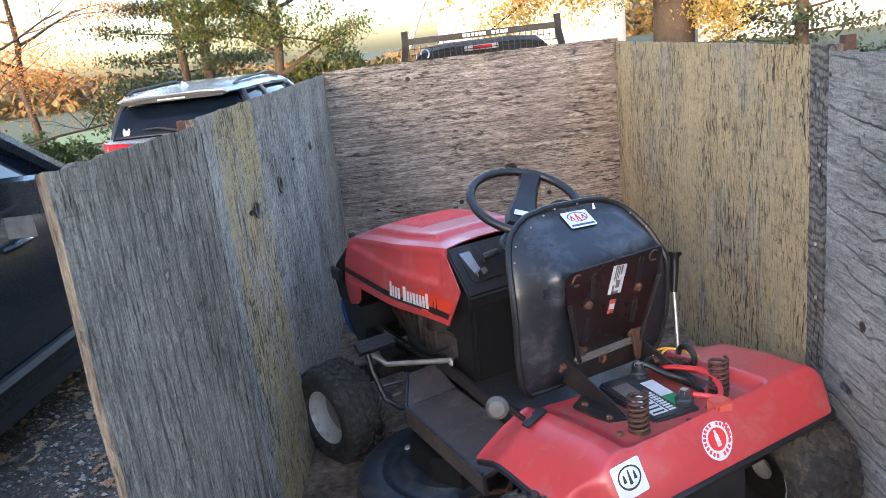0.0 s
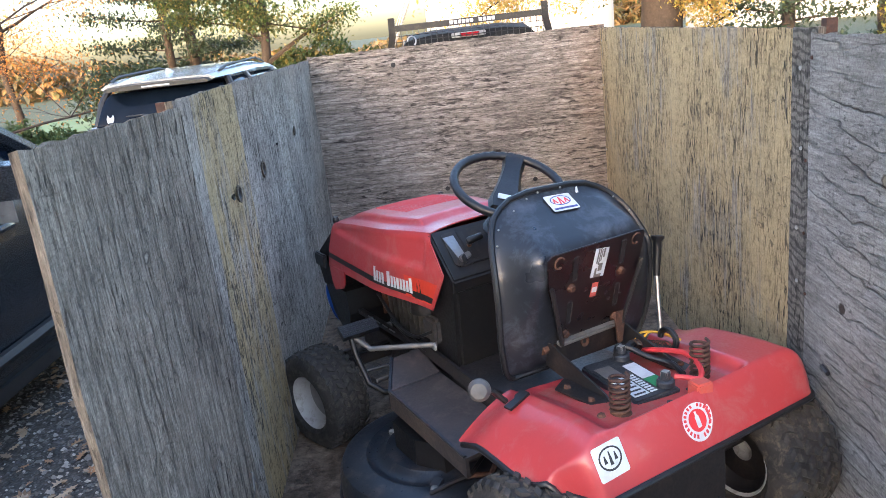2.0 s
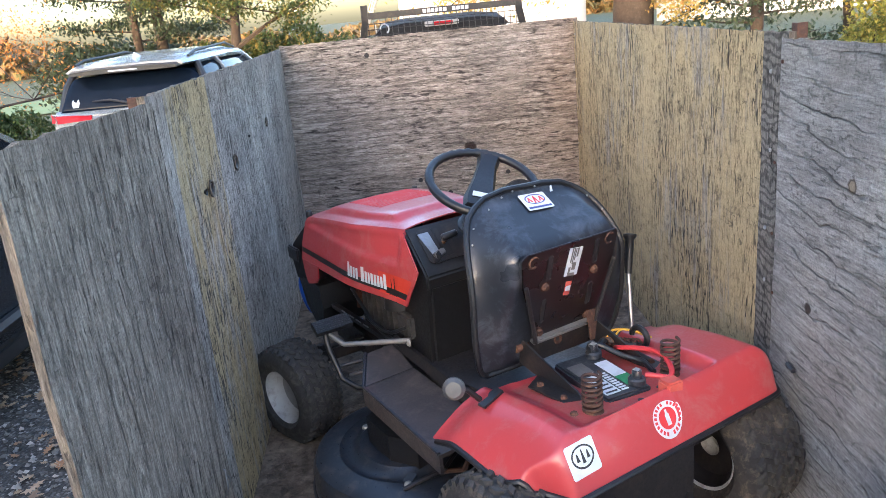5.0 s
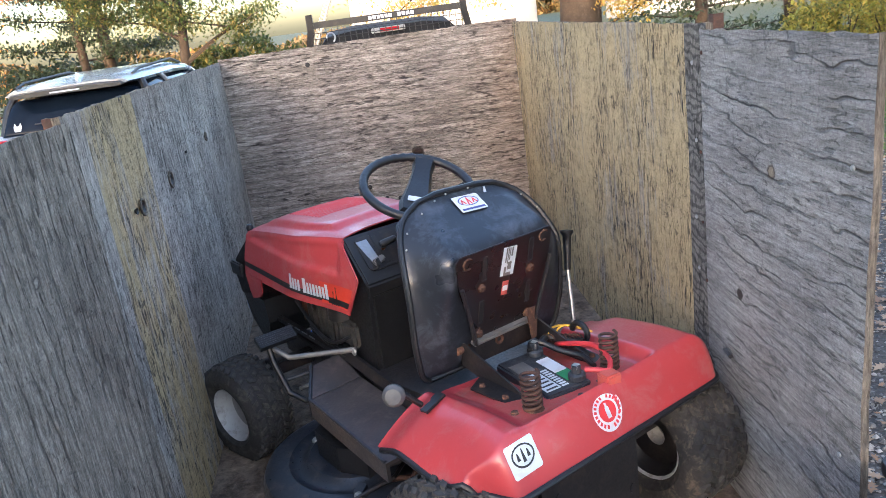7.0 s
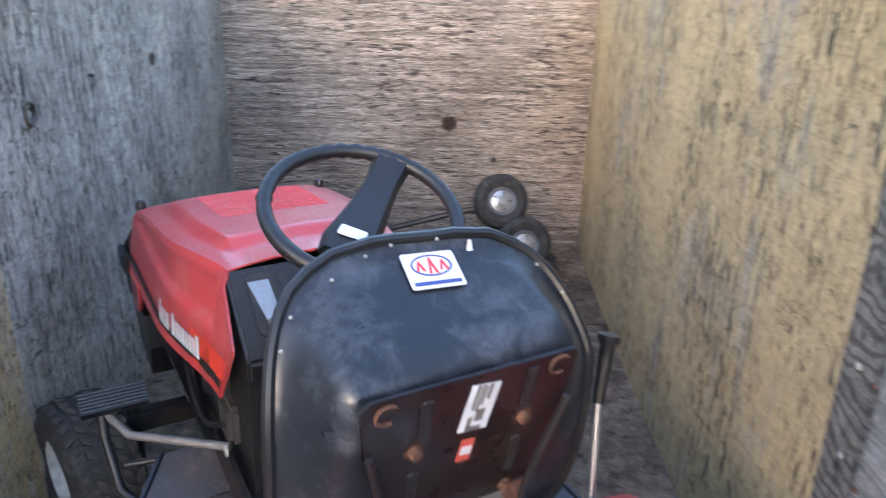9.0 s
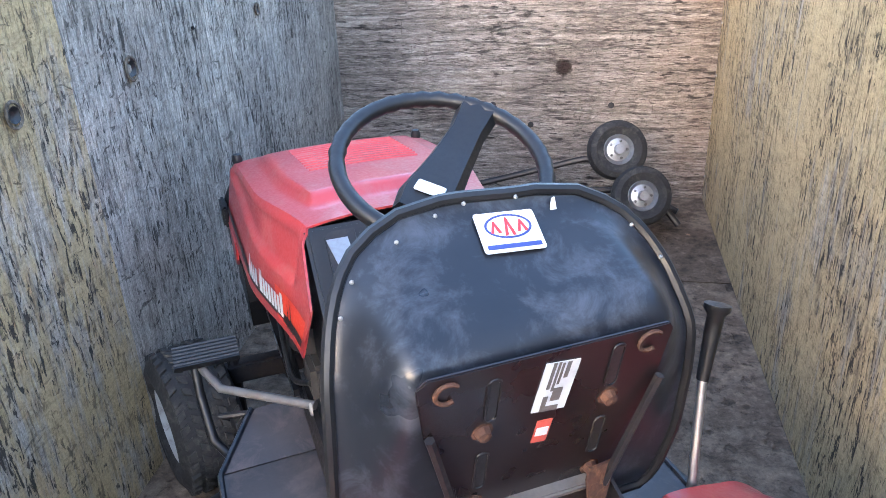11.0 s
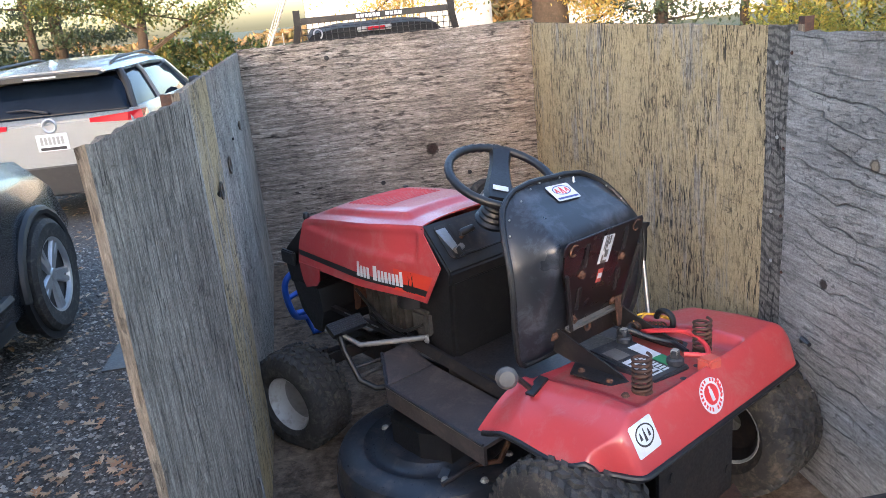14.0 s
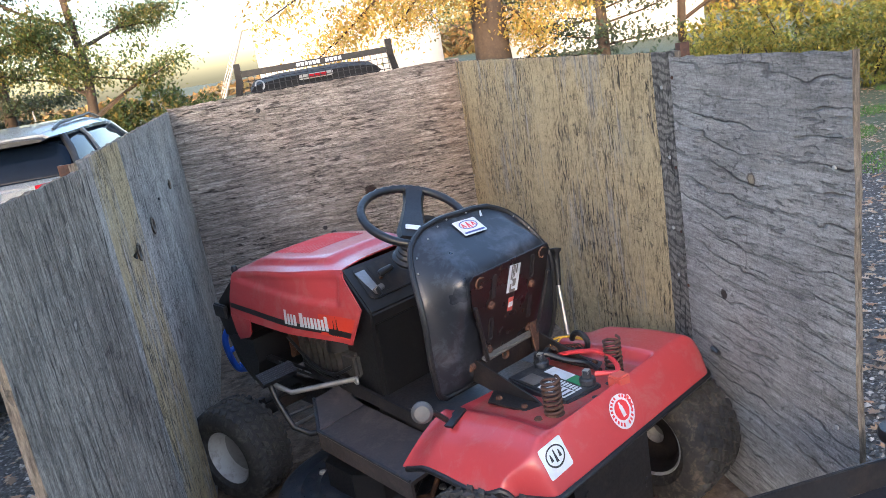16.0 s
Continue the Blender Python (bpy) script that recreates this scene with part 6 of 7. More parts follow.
def make_dark_car():
    s = thing("parked_car", pose(-3.0, -0.45, -0.03, 0, 0, 0), "dark grey parked hatchback with alloy wheels and a side mirror", "car")
    body = [(0.0, [(0.72, 0.36), (0.80, 0.55), (0.80, 0.80), (0.74, 0.95)]), (0.25, [(0.84, 0.28), (0.885, 0.5), (0.885, 0.82), (0.83, 0.98)]), (2.0, [(0.86, 0.24), (0.90, 0.5), (0.90, 0.82), (0.84, 0.97)]),
            (3.1, [(0.86, 0.24), (0.90, 0.5), (0.89, 0.82), (0.82, 0.96)]), (3.9, [(0.85, 0.26), (0.885, 0.5), (0.86, 0.78), (0.74, 0.88)]), (4.35, [(0.70, 0.30), (0.80, 0.48), (0.74, 0.68), (0.62, 0.76)])]
    part("body", section_loft(bmesh.new(), body), M_cardark, s, smooth=True)
    glass = [(0.25, [(0.78, 0.97), (0.74, 1.0), (0.7, 1.02), (0.6, 1.03)]), (0.6, [(0.82, 0.97), (0.70, 1.33), (0.62, 1.40), (0.5, 1.41)]), (1.4, [(0.83, 0.97), (0.70, 1.38), (0.62, 1.45), (0.5, 1.46)]),
             (2.1, [(0.83, 0.96), (0.70, 1.37), (0.62, 1.44), (0.5, 1.45)]), (3.2, [(0.80, 0.94), (0.78, 0.95), (0.76, 0.96), (0.7, 0.97)])]
    part("glasshouse", section_loft(bmesh.new(), glass), M_side_glass, s, "tinted windows", smooth=True)
    part("roof", section_loft(bmesh.new(), [(0.4, [(0.62, 1.37), (0.64, 1.39), (0.58, 1.42), (0.4, 1.43)]), (1.4, [(0.68, 1.43), (0.69, 1.45), (0.62, 1.49), (0.4, 1.50)]), (2.15, [(0.67, 1.41), (0.68, 1.43), (0.61, 1.47), (0.4, 1.48)])]), M_cardark, s, smooth=True)
    for sg in (-1, 1):
        part("front_pillar", tube(bmesh.new(), [(0.80 * sg, 3.2, 0.95), (0.72 * sg, 2.55, 1.25), (0.66 * sg, 2.1, 1.44)], 0.045, 8), M_cardark, s, smooth=True)
        part("door_pillar", tube(bmesh.new(), [(0.845 * sg, 1.35, 0.97), (0.70 * sg, 1.3, 1.42)], 0.04, 6), M_trim, s)
        part("window_trim", tube(bmesh.new(), [(0.875 * sg, 0.5, 0.965), (0.878 * sg, 2.0, 0.965), (0.862 * sg, 3.0, 0.95)], 0.009, 6), M_alloy, s)
        part("side_moulding", tube(bmesh.new(), [(0.905 * sg, 0.8, 0.40), (0.915 * sg, 2.0, 0.40), (0.905 * sg, 3.0, 0.40)], 0.03, 6), M_trim, s)
        part("sill", box(bmesh.new(), (0.84 * sg - 0.05, 0.8, 0.20), (0.84 * sg + 0.05, 3.05, 0.30), bevel=0.02), M_trim, s)
        part("door_handle", tube(bmesh.new(), [(0.905 * sg, 2.23, 0.84), (0.935 * sg, 2.27, 0.845), (0.935 * sg, 2.40, 0.85), (0.905 * sg, 2.44, 0.85)], 0.014, 8), M_cardark, s, smooth=True)
        m = part("mirror", loft(bmesh.new(), [[(sg * x, y, z) for y, z in ((2.28 + d, 0.95), (2.28 + d, 1.07), (2.38 - d, 1.08), (2.40 - d, 0.96))] for x, d in ((0.86, 0.03), (0.93, 0.0), (1.06, 0.01), (1.09, 0.03))]), M_cardark, s, smooth=True)
        part("mirror_glass", plate(bmesh.new(), [(sg * 0.92, 0.965), (sg * 1.05, 0.965), (sg * 1.05, 1.06), (sg * 0.92, 1.06)], 0.003, facing((0, 2.272, 0), (1, 0, 0), (0, 0, 1))), M_steel, m)
        for y in (0.85, 3.60):
            car_wheel(s, sg * 0.835, y, 0.335, 0.335, sg)
            arch = [(sg * 0.895, y + 0.385 * math.cos(a), 0.335 + 0.385 * math.sin(a)) for a in [radians(-5 + 19 * k) for k in range(11)]]
            part("wheel_arch", tube(bmesh.new(), arch, 0.03, 8), M_trim, s, smooth=True)
            # flat black disc on the closed body paints in the shade round the wheel
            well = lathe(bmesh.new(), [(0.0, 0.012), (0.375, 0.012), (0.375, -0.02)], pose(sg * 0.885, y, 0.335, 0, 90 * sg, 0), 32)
            part("wheel_well", well, M_ink_shade, s)
        for y in (1.35, 2.72):
            part("door_seam", tube(bmesh.new(), [(0.888 * sg, y, 0.32), (0.903 * sg, y, 0.5), (0.903 * sg, y, 0.82), (0.865 * sg, y, 0.955)], 0.004, 5), M_ink_shade, s)
        part("headlight", loft(bmesh.new(), [[(sg * 0.87, 3.75, 0.70), (sg * 0.86, 3.75, 0.78), (sg * 0.80, 3.8, 0.80)], [(sg * 0.70, 4.27, 0.60), (sg * 0.70, 4.27, 0.69), (sg * 0.62, 4.27, 0.69)]]), M_alloy, s)
    # the upper body of a tall hatchback
    for ob in s.children:
        if ob.name.split(".")[0] not in ("wheel", "wheel_arch", "wheel_well"):
            for vert in ob.data.vertices:
                if vert.co.z > 0.5:
                    vert.co.z = 0.5 + (vert.co.z - 0.5) * 1.24


make_dark_car()


def make_truck():
    s = thing("pickup_truck", pose(0.22, 7.0, -0.26), "black pickup truck with a black steel rack behind its cab", "truck")
    part("bed", section_loft(bmesh.new(), [(-2.0, [(0.85, 0.5), (0.95, 0.6), (0.95, 1.05), (0.88, 1.08)]), (0.28, [(0.85, 0.5), (0.95, 0.6), (0.95, 1.08), (0.88, 1.11)])]), M_cardark, s, smooth=True)
    part("cab", section_loft(bmesh.new(), [(0.35, [(0.9, 0.5), (0.97, 0.8), (0.95, 1.10), (0.90, 1.14)]), (2.4, [(0.9, 0.5), (0.97, 0.8), (0.95, 1.1), (0.90, 1.14)]), (4.0, [(0.9, 0.5), (0.96, 0.8), (0.92, 1.05), (0.84, 1.12)])]), M_cardark, s, smooth=True)
    part("cab_glass", section_loft(bmesh.new(), [(0.36, [(0.88, 1.13), (0.76, 1.55), (0.7, 1.60), (0.5, 1.61)]), (1.9, [(0.88, 1.13), (0.75, 1.6), (0.7, 1.66), (0.5, 1.67)]), (2.7, [(0.86, 1.12), (0.84, 1.13), (0.8, 1.14), (0.7, 1.15)])]), M_glass, s, smooth=True)
    part("cab_roof", section_loft(bmesh.new(), [(0.33, [(0.70, 1.60), (0.74, 1.63), (0.68, 1.69), (0.4, 1.725)]), (1.2, [(0.74, 1.64), (0.76, 1.67), (0.70, 1.74), (0.4, 1.775)]), (2.0, [(0.72, 1.62), (0.74, 1.64), (0.66, 1.69), (0.4, 1.72)])]), M_matte, s, smooth=True)
    part("brake_light", box(bmesh.new(), (-0.19, 0.30, 1.665), (0.19, 0.345, 1.72), bevel=0.008), M_rim, s, "third brake light housing")
    part("brake_lens", box(bmesh.new(), (-0.09, 0.285, 1.675), (0.12, 0.302, 1.712), bevel=0.004), M_taillight, s)
    rack = part("rack_top_bar", box(bmesh.new(), (-0.80, 0.0, 1.80), (0.80, 0.04, 1.865), bevel=0.006), M_black_steel, s, "black steel cab rack bar")
    for sg in (-1, 1):
        bm = loft(bmesh.new(), [[(sg * x - 0.035, y, z), (sg * x + 0.035, y, z), (sg * x + 0.035, y + 0.06, z), (sg * x - 0.035, y + 0.06, z)] for x, y, z in ((0.87, 0.04, 1.10), (0.86, 0.02, 1.6), (0.82, -0.01, 1.78), (0.815, -0.02, 1.945))])
        part("rack_post", bm, M_black_steel, rack)
    part("rack_low_bar", box(bmesh.new(), (-0.82, 0.005, 1.36), (0.82, 0.035, 1.40)), M_black_steel, rack)
    for k in range(26):
        x = -0.79 + 1.58 * k / 25
        part("mesh_wire", tube(bmesh.new(), [(x, 0.02, 1.39), (x, 0.02, 1.81)], 0.004, 5), M_black_steel, rack)
    for k in range(6):
        z = 1.45 + 0.06 * k
        part("mesh_wire", tube(bmesh.new(), [(-0.82, 0.02, z), (0.82, 0.02, z)], 0.004, 5), M_black_steel, rack)
    x = -0.20
    for w_ in (0.046, 0.046, 0.04, 0.042, 0.042, 0.046, -0.05, 0.046, 0.046, 0.046, 0.046):
        if w_ > 0:
            part("letter_bar", box(bmesh.new(), (x, -0.004, 1.815), (x + w_ - 0.010, -0.0005, 1.852)), M_white, rack)
        x += abs(w_)
    hook = [(-0.62 + 0.045 * math.cos(a), -0.03, 1.69 + 0.05 * math.sin(a)) for a in [radians(-60 + 24 * k) for k in range(11)]]
    part("hook", tube(bmesh.new(), hook, 0.009, 6), M_steel, rack, smooth=True)
    for sg in (-1, 1):
        for y in (-1.0, 3.2):
            car_wheel(s, sg * 0.85, y, 0.38, 0.385, sg)


make_truck()


# ---- trees ----
def grow(bm, p, d, length, r, depth, tips, rnd, droop=0.0, split=(2, 3), spread=0.7):
    pts, rr = [p.copy()], [r]
    n = 4
    q, dd = p.copy(), d.copy()
    for k in range(n):
        dd = (dd + Vector((rnd.uniform(-1, 1), rnd.uniform(-1, 1), rnd.uniform(-0.6, 0.8) - droop)) * 0.16).normalized()
        q = q + dd * length / n
        pts.append(q.copy())
        rr.append(r * (1 - 0.45 * (k + 1) / n))
        if depth <= 1:
            tips.append(tuple(q))
    tube(bm, pts, rr, 8 if depth > 2 else 5)
    if depth > 0:
        for _ in range(rnd.randint(*split)):
            s = rnd.randint(2, n)
            a = rnd.uniform(0, 2 * math.pi)
            side = Vector((math.cos(a), math.sin(a), rnd.uniform(-0.1, 0.6))).normalized()
            grow(bm, pts[s].copy(), (dd * (1 - spread) + side * spread).normalized(), length * rnd.uniform(0.6, 0.8), rr[s] * 0.6, depth - 1, tips, rnd, droop, split, spread)


def broadleaf(x, y, height, r, leaf, n, size, seed, label, trunk=0.35, clump=0.45, depth=3, name="tree", limbs=6, group="", reach=0.32, hanging=()):
    z = ground_z(x, y) - 0.05
    t = thing(name, pose(x, y, z), label, "tree", group)
    rnd = random.Random(seed)
    bm, tips = bmesh.new(), []
    lean = Vector((rnd.uniform(-0.04, 0.04), rnd.uniform(-0.04, 0.04), 1))
    trunk_pts = [lean * height * k / 6 + Vector((rnd.uniform(-1, 1), rnd.uniform(-1, 1), 0)) * 0.012 * height * (k > 0) for k in range(7)]
    tube(bm, trunk_pts, [r * 1.25] + [r * (1 - 0.13 * k) for k in range(1, 7)], 12)
    for k in range(limbs):
        f = trunk + (0.97 - trunk) * (k + 0.5) / limbs
        i = min(5, int(f * 6))
        base = trunk_pts[i].lerp(trunk_pts[i + 1], f * 6 - i)
        a = 2.4 * k + rnd.uniform(-0.4, 0.4)
        grow(bm, base, Vector((math.cos(a), math.sin(a), 0.35)).normalized(), height * reach * (1.15 - 0.5 * f), r * 0.42 * (1.2 - 0.6 * f), depth - 1, tips, rnd)
    for a, b in hanging:
        a, b = Vector(a), Vector(b)
        mid = a.lerp(b, 0.55) + Vector((0, 0, 0.35))
        tube(bm, [a, a.lerp(mid, 0.5) + Vector((0, 0, 0.2)), mid, b], [0.06, 0.045, 0.03, 0.01], 6)
        for k in range(14):
            p = mid.lerp(b, k / 13)
            tips.extend([tuple(p + Vector((rnd.uniform(-0.25, 0.25), rnd.uniform(-0.25, 0.25), rnd.uniform(-0.25, 0.15)))) for _ in range(14)])
    part("trunk", bm, M_bark, t, smooth=True)
    tips = np.array(tips)
    c = tips[rng.integers(0, len(tips), n)] + rng.normal(0, clump, (n, 3)) * np.array([1, 1, 0.7])
    v, f = leaf_cards(c, size)
    tagged(cloud("crown", v, f, leaf, t), kind="stuff")
    return t


def pine(x, y, height, r, seed, label, first=0.22, n=14000, long=0.26, name="pine_tree"):
    z = ground_z(x, y) - 0.05
    t = thing(name, pose(x, y, z), label, "tree", "tall pines")
    rnd = random.Random(seed)
    bm, cs = bmesh.new(), []
    tube(bm, [(0.02 * height * math.sin(k) * 0.3, 0, height * k / 8) for k in range(9)], [r * (1.1 - 0.11 * k) for k in range(9)], 10)
    for k in range(46):
        f = first + (0.98 - first) * k / 46
        a = 2.4 * k + rnd.uniform(-0.5, 0.5)
        ln = height * long * (1.12 - f) * rnd.uniform(0.6, 1.15)
        b = Vector((0, 0, f * height))
        d = Vector((math.cos(a), math.sin(a), rnd.uniform(-0.15, 0.2)))
        pts = [b, b + d * ln * 0.5 + Vector((0, 0, 0.02 * ln)), b + d * ln + Vector((0, 0, 0.10 * ln))]
        tube(bm, pts, [r * 0.22, r * 0.14, r * 0.05], 5)
        for s in (0.35, 0.5, 0.62, 0.75, 0.88, 1.0):
            p = b + d * ln * s + Vector((0, 0, 0.06 * ln * s))
            cs.append((tuple(p), 0.10 + 0.11 * ln))
    part("trunk", bm, M_bark, t, smooth=True)
    idx = rng.integers(0, len(cs), n)
    c = np.array([cs[i][0] for i in idx]) + rng.normal(0, 1, (n, 3)) * np.array([[cs[i][1]] for i in idx]) * np.array([1, 1, 0.35])
    v, f = leaf_cards(c, 0.07)
    tagged(cloud("crown", v, f, L_pine, t), kind="stuff")
    return t


broadleaf(-13.8, 22.5, 8.0, 0.14, L_orange, 30000, 0.036, 5, "slender tree with sparse orange autumn leaves", trunk=0.18, clump=0.5, limbs=9)
broadleaf(-9.4, 13.5, 6.5, 0.07, L_orange, 2600, 0.04, 15, "thin half-bare tree with a few orange leaves", trunk=0.1, clump=0.4, limbs=9)
pine(-9.9, 26.0, 17, 0.15, 3, "tall pine with drooping lower boughs", first=0.09, n=26000, long=0.17)
pine(-9.2, 26.4, 18, 0.20, 4, "tall pine with a thick straight trunk", first=0.10, n=26000, long=0.16)
broadleaf(-5.3, 21.5, 9.5, 0.17, L_green, 42000, 0.052, 8, "oak with green leaves turning yellow", trunk=0.16, clump=0.27, limbs=12, reach=0.21)
broadleaf(3.70, 12.2, 12.0, 0.36, L_yellow, 15000, 0.036, 11, "large oak with a thick trunk and yellow autumn leaves", trunk=0.42, clump=0.20, limbs=6, depth=3, reach=0.34,
          hanging=[((0, 0, 3.6), (-2.9, -1.0, 2.25)), ((0, 0, 3.9), (-3.9, -1.4, 2.75)), ((0, 0, 3.2), (-1.9, -1.2, 2.35)), ((0, 0, 3.4), (-3.3, -0.6, 2.0)), ((0.1, 0, 2.2), (0.75, -0.5, 1.75)), ((0.1, 0, 2.6), (1.6, -0.6, 2.3)), ((0, 0, 3.0), (-0.75, -0.6, 2.6))])
pine(8.4, 18.0, 9, 0.16, 6, "dark spruce beside the hedge", first=0.05, n=12000, long=0.3, name="spruce_tree")
broadleaf(10.6, 17.5, 8.5, 0.13, L_yellow, 22000, 0.055, 21, "tree with yellow-green autumn leaves", trunk=0.15, clump=0.5, limbs=9)
broadleaf(13.5, 13.5, 8.0, 0.13, L_yellow, 18000, 0.055, 25, "tree with yellow-green autumn leaves", trunk=0.15, clump=0.5, limbs=9)
broadleaf(6.6, 20.5, 7.0, 0.10, L_green, 16000, 0.055, 28, "small tree with green-yellow leaves", trunk=0.12, clump=0.5, limbs=9)


def leafy_mass(name, spots, leaf, n, size, label, category, kind=""):
    """A shrub or hedge: stems and a dense uneven mass of leaves. spots: (x, y, radius, height)."""
    x0, y0 = spots[0][0], spots[0][1]
    t = thing(name, pose(x0, y0, ground_z(x0, y0)), label, category, kind=kind)
    cs, bm, rnd = [], bmesh.new(), random.Random(len(spots))
    tot = sum(r * r * h for _, _, r, h in spots)
    for x, y, r, h in spots:
        k = int(n * r * r * h / tot)
        q = rng.normal(0, 1, (k, 3))
        q /= np.linalg.norm(q, axis=1, keepdims=True)
        q *= rng.uniform(0.55, 1.0, (k, 1)) ** 0.5 * (1 + 0.18 * np.sin(7 * q[:, :1] + 5 * q[:, 2:3] + x) + 0.14 * np.sin(11 * q[:, 1:2] + y))
        z0 = ground_z(x, y) - ground_z(x0, y0)
        c = q * np.array([r, r, h * 0.56]) + np.array([x - x0, y - y0, z0 + h * 0.47])
        cs.append(c[c[:, 2] > z0 + 0.02])
        for _ in range(5):
            a = rnd.uniform(0, 6.28)
            tube(bm, [(x - x0, y - y0, z0), (x - x0 + 0.3 * r * math.cos(a), y - y0 + 0.3 * r * math.sin(a), z0 + 0.5 * h), (x - x0 + 0.7 * r * math.cos(a), y - y0 + 0.7 * r * math.sin(a), z0 + 0.85 * h)], [0.02, 0.014, 0.006], 5)
    part("stem_cluster", bm, M_bark, t)
    v, f = leaf_cards(np.concatenate(cs), size)
    tagged(cloud("foliage", v, f, leaf, t), kind="stuff")
    return t


leafy_mass("hedge", [(7.6 + 0.42 * k, 11.6 - 0.50 * k + 0.15 * math.sin(k), 0.55 + 0.1 * math.sin(2.1 * k), 1.15 + 0.15 * math.sin(1.7 * k)) for k in range(13)], L_hedge, 42000, 0.035, "uneven yellow-green hedge along the edge of the yard", "hedge")
leafy_mass("hedge", [(9.5 + 0.9 * k, 14.0 - 0.9 * k, 0.9, 1.7 + 0.3 * math.sin(2 * k)) for k in range(7)], L_hedge, 22000, 0.06, "taller yellow-leaved bushes behind the hedge", "hedge")
leafy_mass("shrub", [(-10.5, 16.5, 0.8, 1.1), (-9.6, 16.9, 0.6, 0.9)], L_shrub, 7000, 0.05, "round dark green shrub beside the field", "shrub")
leafy_mass("shrub", [(-8.2, 17.5, 0.5, 1.7), (-8.0, 17.9, 0.4, 1.3)], L_orange, 2500, 0.05, "small upright shrub with orange leaves", "shrub")
leafy_mass("shrub", [(-12.2, 16.6, 0.7, 0.9), (-13.4, 17.0, 0.8, 1.2), (-14.5, 16.6, 0.7, 1.0)], L_hedge, 6000, 0.05, "low yellow-green bushes by the field", "shrub")
leafy_mass("shrub", [(-6.2, 24.0, 1.6, 2.0), (-4.2, 24.5, 1.7, 2.3), (-2.6, 25.0, 1.3, 1.8)], L_green, 12000, 0.09, "green and yellow bushes standing under the oak", "shrub")
leafy_mass("shrub", [(-12.2, 28.0, 2.0, 2.6), (-10.0, 29.0, 2.0, 2.2), (-8.0, 29.0, 1.6, 2.0)], L_pine, 12000, 0.10, "dark evergreen undergrowth beneath the pines", "shrub")


def far_woods():
    n = 52000
    ang = rng.uniform(-1.05, 1.15, n)
    d = rng.uniform(150, 210, n)
    x, y = d * np.sin(ang), d * np.cos(ang)
    top = np.where(ang < 0, 1.2, 3.0) + 1.7 * np.sin(9 * ang) + 1.2 * np.sin(23 * ang + 1) + 0.8 * np.sin(57 * ang)
    low = np.where(ang < 0, -10.0, -4.0)
    z = low + (top - low) * rng.uniform(0, 1, n) ** 0.8
    v, f = leaf_cards(np.stack([x, y, z], 1), 1.1)
    tagged(cloud("far_woods", v, f, L_far), "distant autumn woods along the horizon", "woods", kind="stuff")


far_woods()


def make_tank(x, y, r, top, label, stairs):
    t = thing("storage_tank", pose(x, y, -3.0), label, "tank", "storage tanks")
    h = top + 3.0
    part("shell", lathe(bmesh.new(), [(r, 0.0), (r, h - 0.05), (r + 0.12, h - 0.04), (r + 0.12, h + 0.06), (r - 0.05, h + 0.08), (r * 0.5, h + 0.5), (0.0, h + 0.7)], None, 72), M_tank, t, smooth=True)
    for k in range(1, 5):
        part("weld_ring", lathe(bmesh.new(), [(r, k * h / 5 - 0.02), (r + 0.02, k * h / 5), (r, k * h / 5 + 0.02)], None, 72), M_tank, t, smooth=True)
    if stairs:
        a, b = Vector((-13.4, -2.0, 2.2)), Vector((-r - 0.7, -2.0, h - 0.1))
        st = part("stair_stringer", tube(bmesh.new(), [a, b], 0.10, 6), M_galv, t, "grey steel access stair")
        part("stair_stringer", tube(bmesh.new(), [a + Vector((0, 0.8, 0)), b + Vector((0, 0.8, 0))], 0.10, 6), M_galv, t)
        for q in (0.55, 1.05):
            part("handrail", tube(bmesh.new(), [a + Vector((0, 0, q)), b + Vector((0, 0, q))], 0.035, 5), M_galv, t)
        for k in range(22):
            p = a.lerp(b, k / 21)
            part("baluster", tube(bmesh.new(), [p, p + Vector((0, 0, 1.05))], 0.025, 5), M_galv, t)
            part("tread", box(bmesh.new(), p + Vector((-0.14, 0, -0.02)), p + Vector((0.14, 0.8, 0.02))), M_galv, t)
        for dx in (0, 1.6):
            part("stair_post", tube(bmesh.new(), [a + Vector((dx, 0, -2.0)), a + Vector((dx, 0, 1.6 * dx / 1.6))], 0.06, 6), M_galv, t)
        part("platform", box(bmesh.new(), b + Vector((0, -0.2, -0.1)), b + Vector((1.2, 1.2, 0.0))), M_galv, t)
        for dx in (0.0, 0.5, 1.1):
            part("platform_rail", tube(bmesh.new(), [b + Vector((dx, -0.2, 0)), b + Vector((dx, -0.2, 1.2 if dx else 2.2))], 0.04, 5), M_galv, t)
        part("platform_rail", tube(bmesh.new(), [b + Vector((0, -0.2, 1.1)), b + Vector((1.2, -0.2, 1.1))], 0.04, 5), M_galv, t)
    return t


make_tank(7.6, 78.0, 9.4, 5.9, "large white cylindrical storage tank with an outside stair", True)
make_tank(34.5, 76.0, 10.2, 6.4, "large white cylindrical storage tank among trees", False)


def make_field():
    bm = bmesh.new()
    xs, ys = [-60 + 4 * k for k in range(12)], [34 + 3 * k for k in range(7)]
    g = [[bm.verts.new((x, y, ground_z(x, y) + 0.06)) for x in xs] for y in ys]
    for j in range(len(ys) - 1):
        for i in range(len(xs) - 1):
            bm.faces.new((g[j][i], g[j][i + 1], g[j + 1][i + 1], g[j + 1][i]))
    tagged(part("field", bm, M_field), "green mown field beyond the yard", "field", kind="structure")


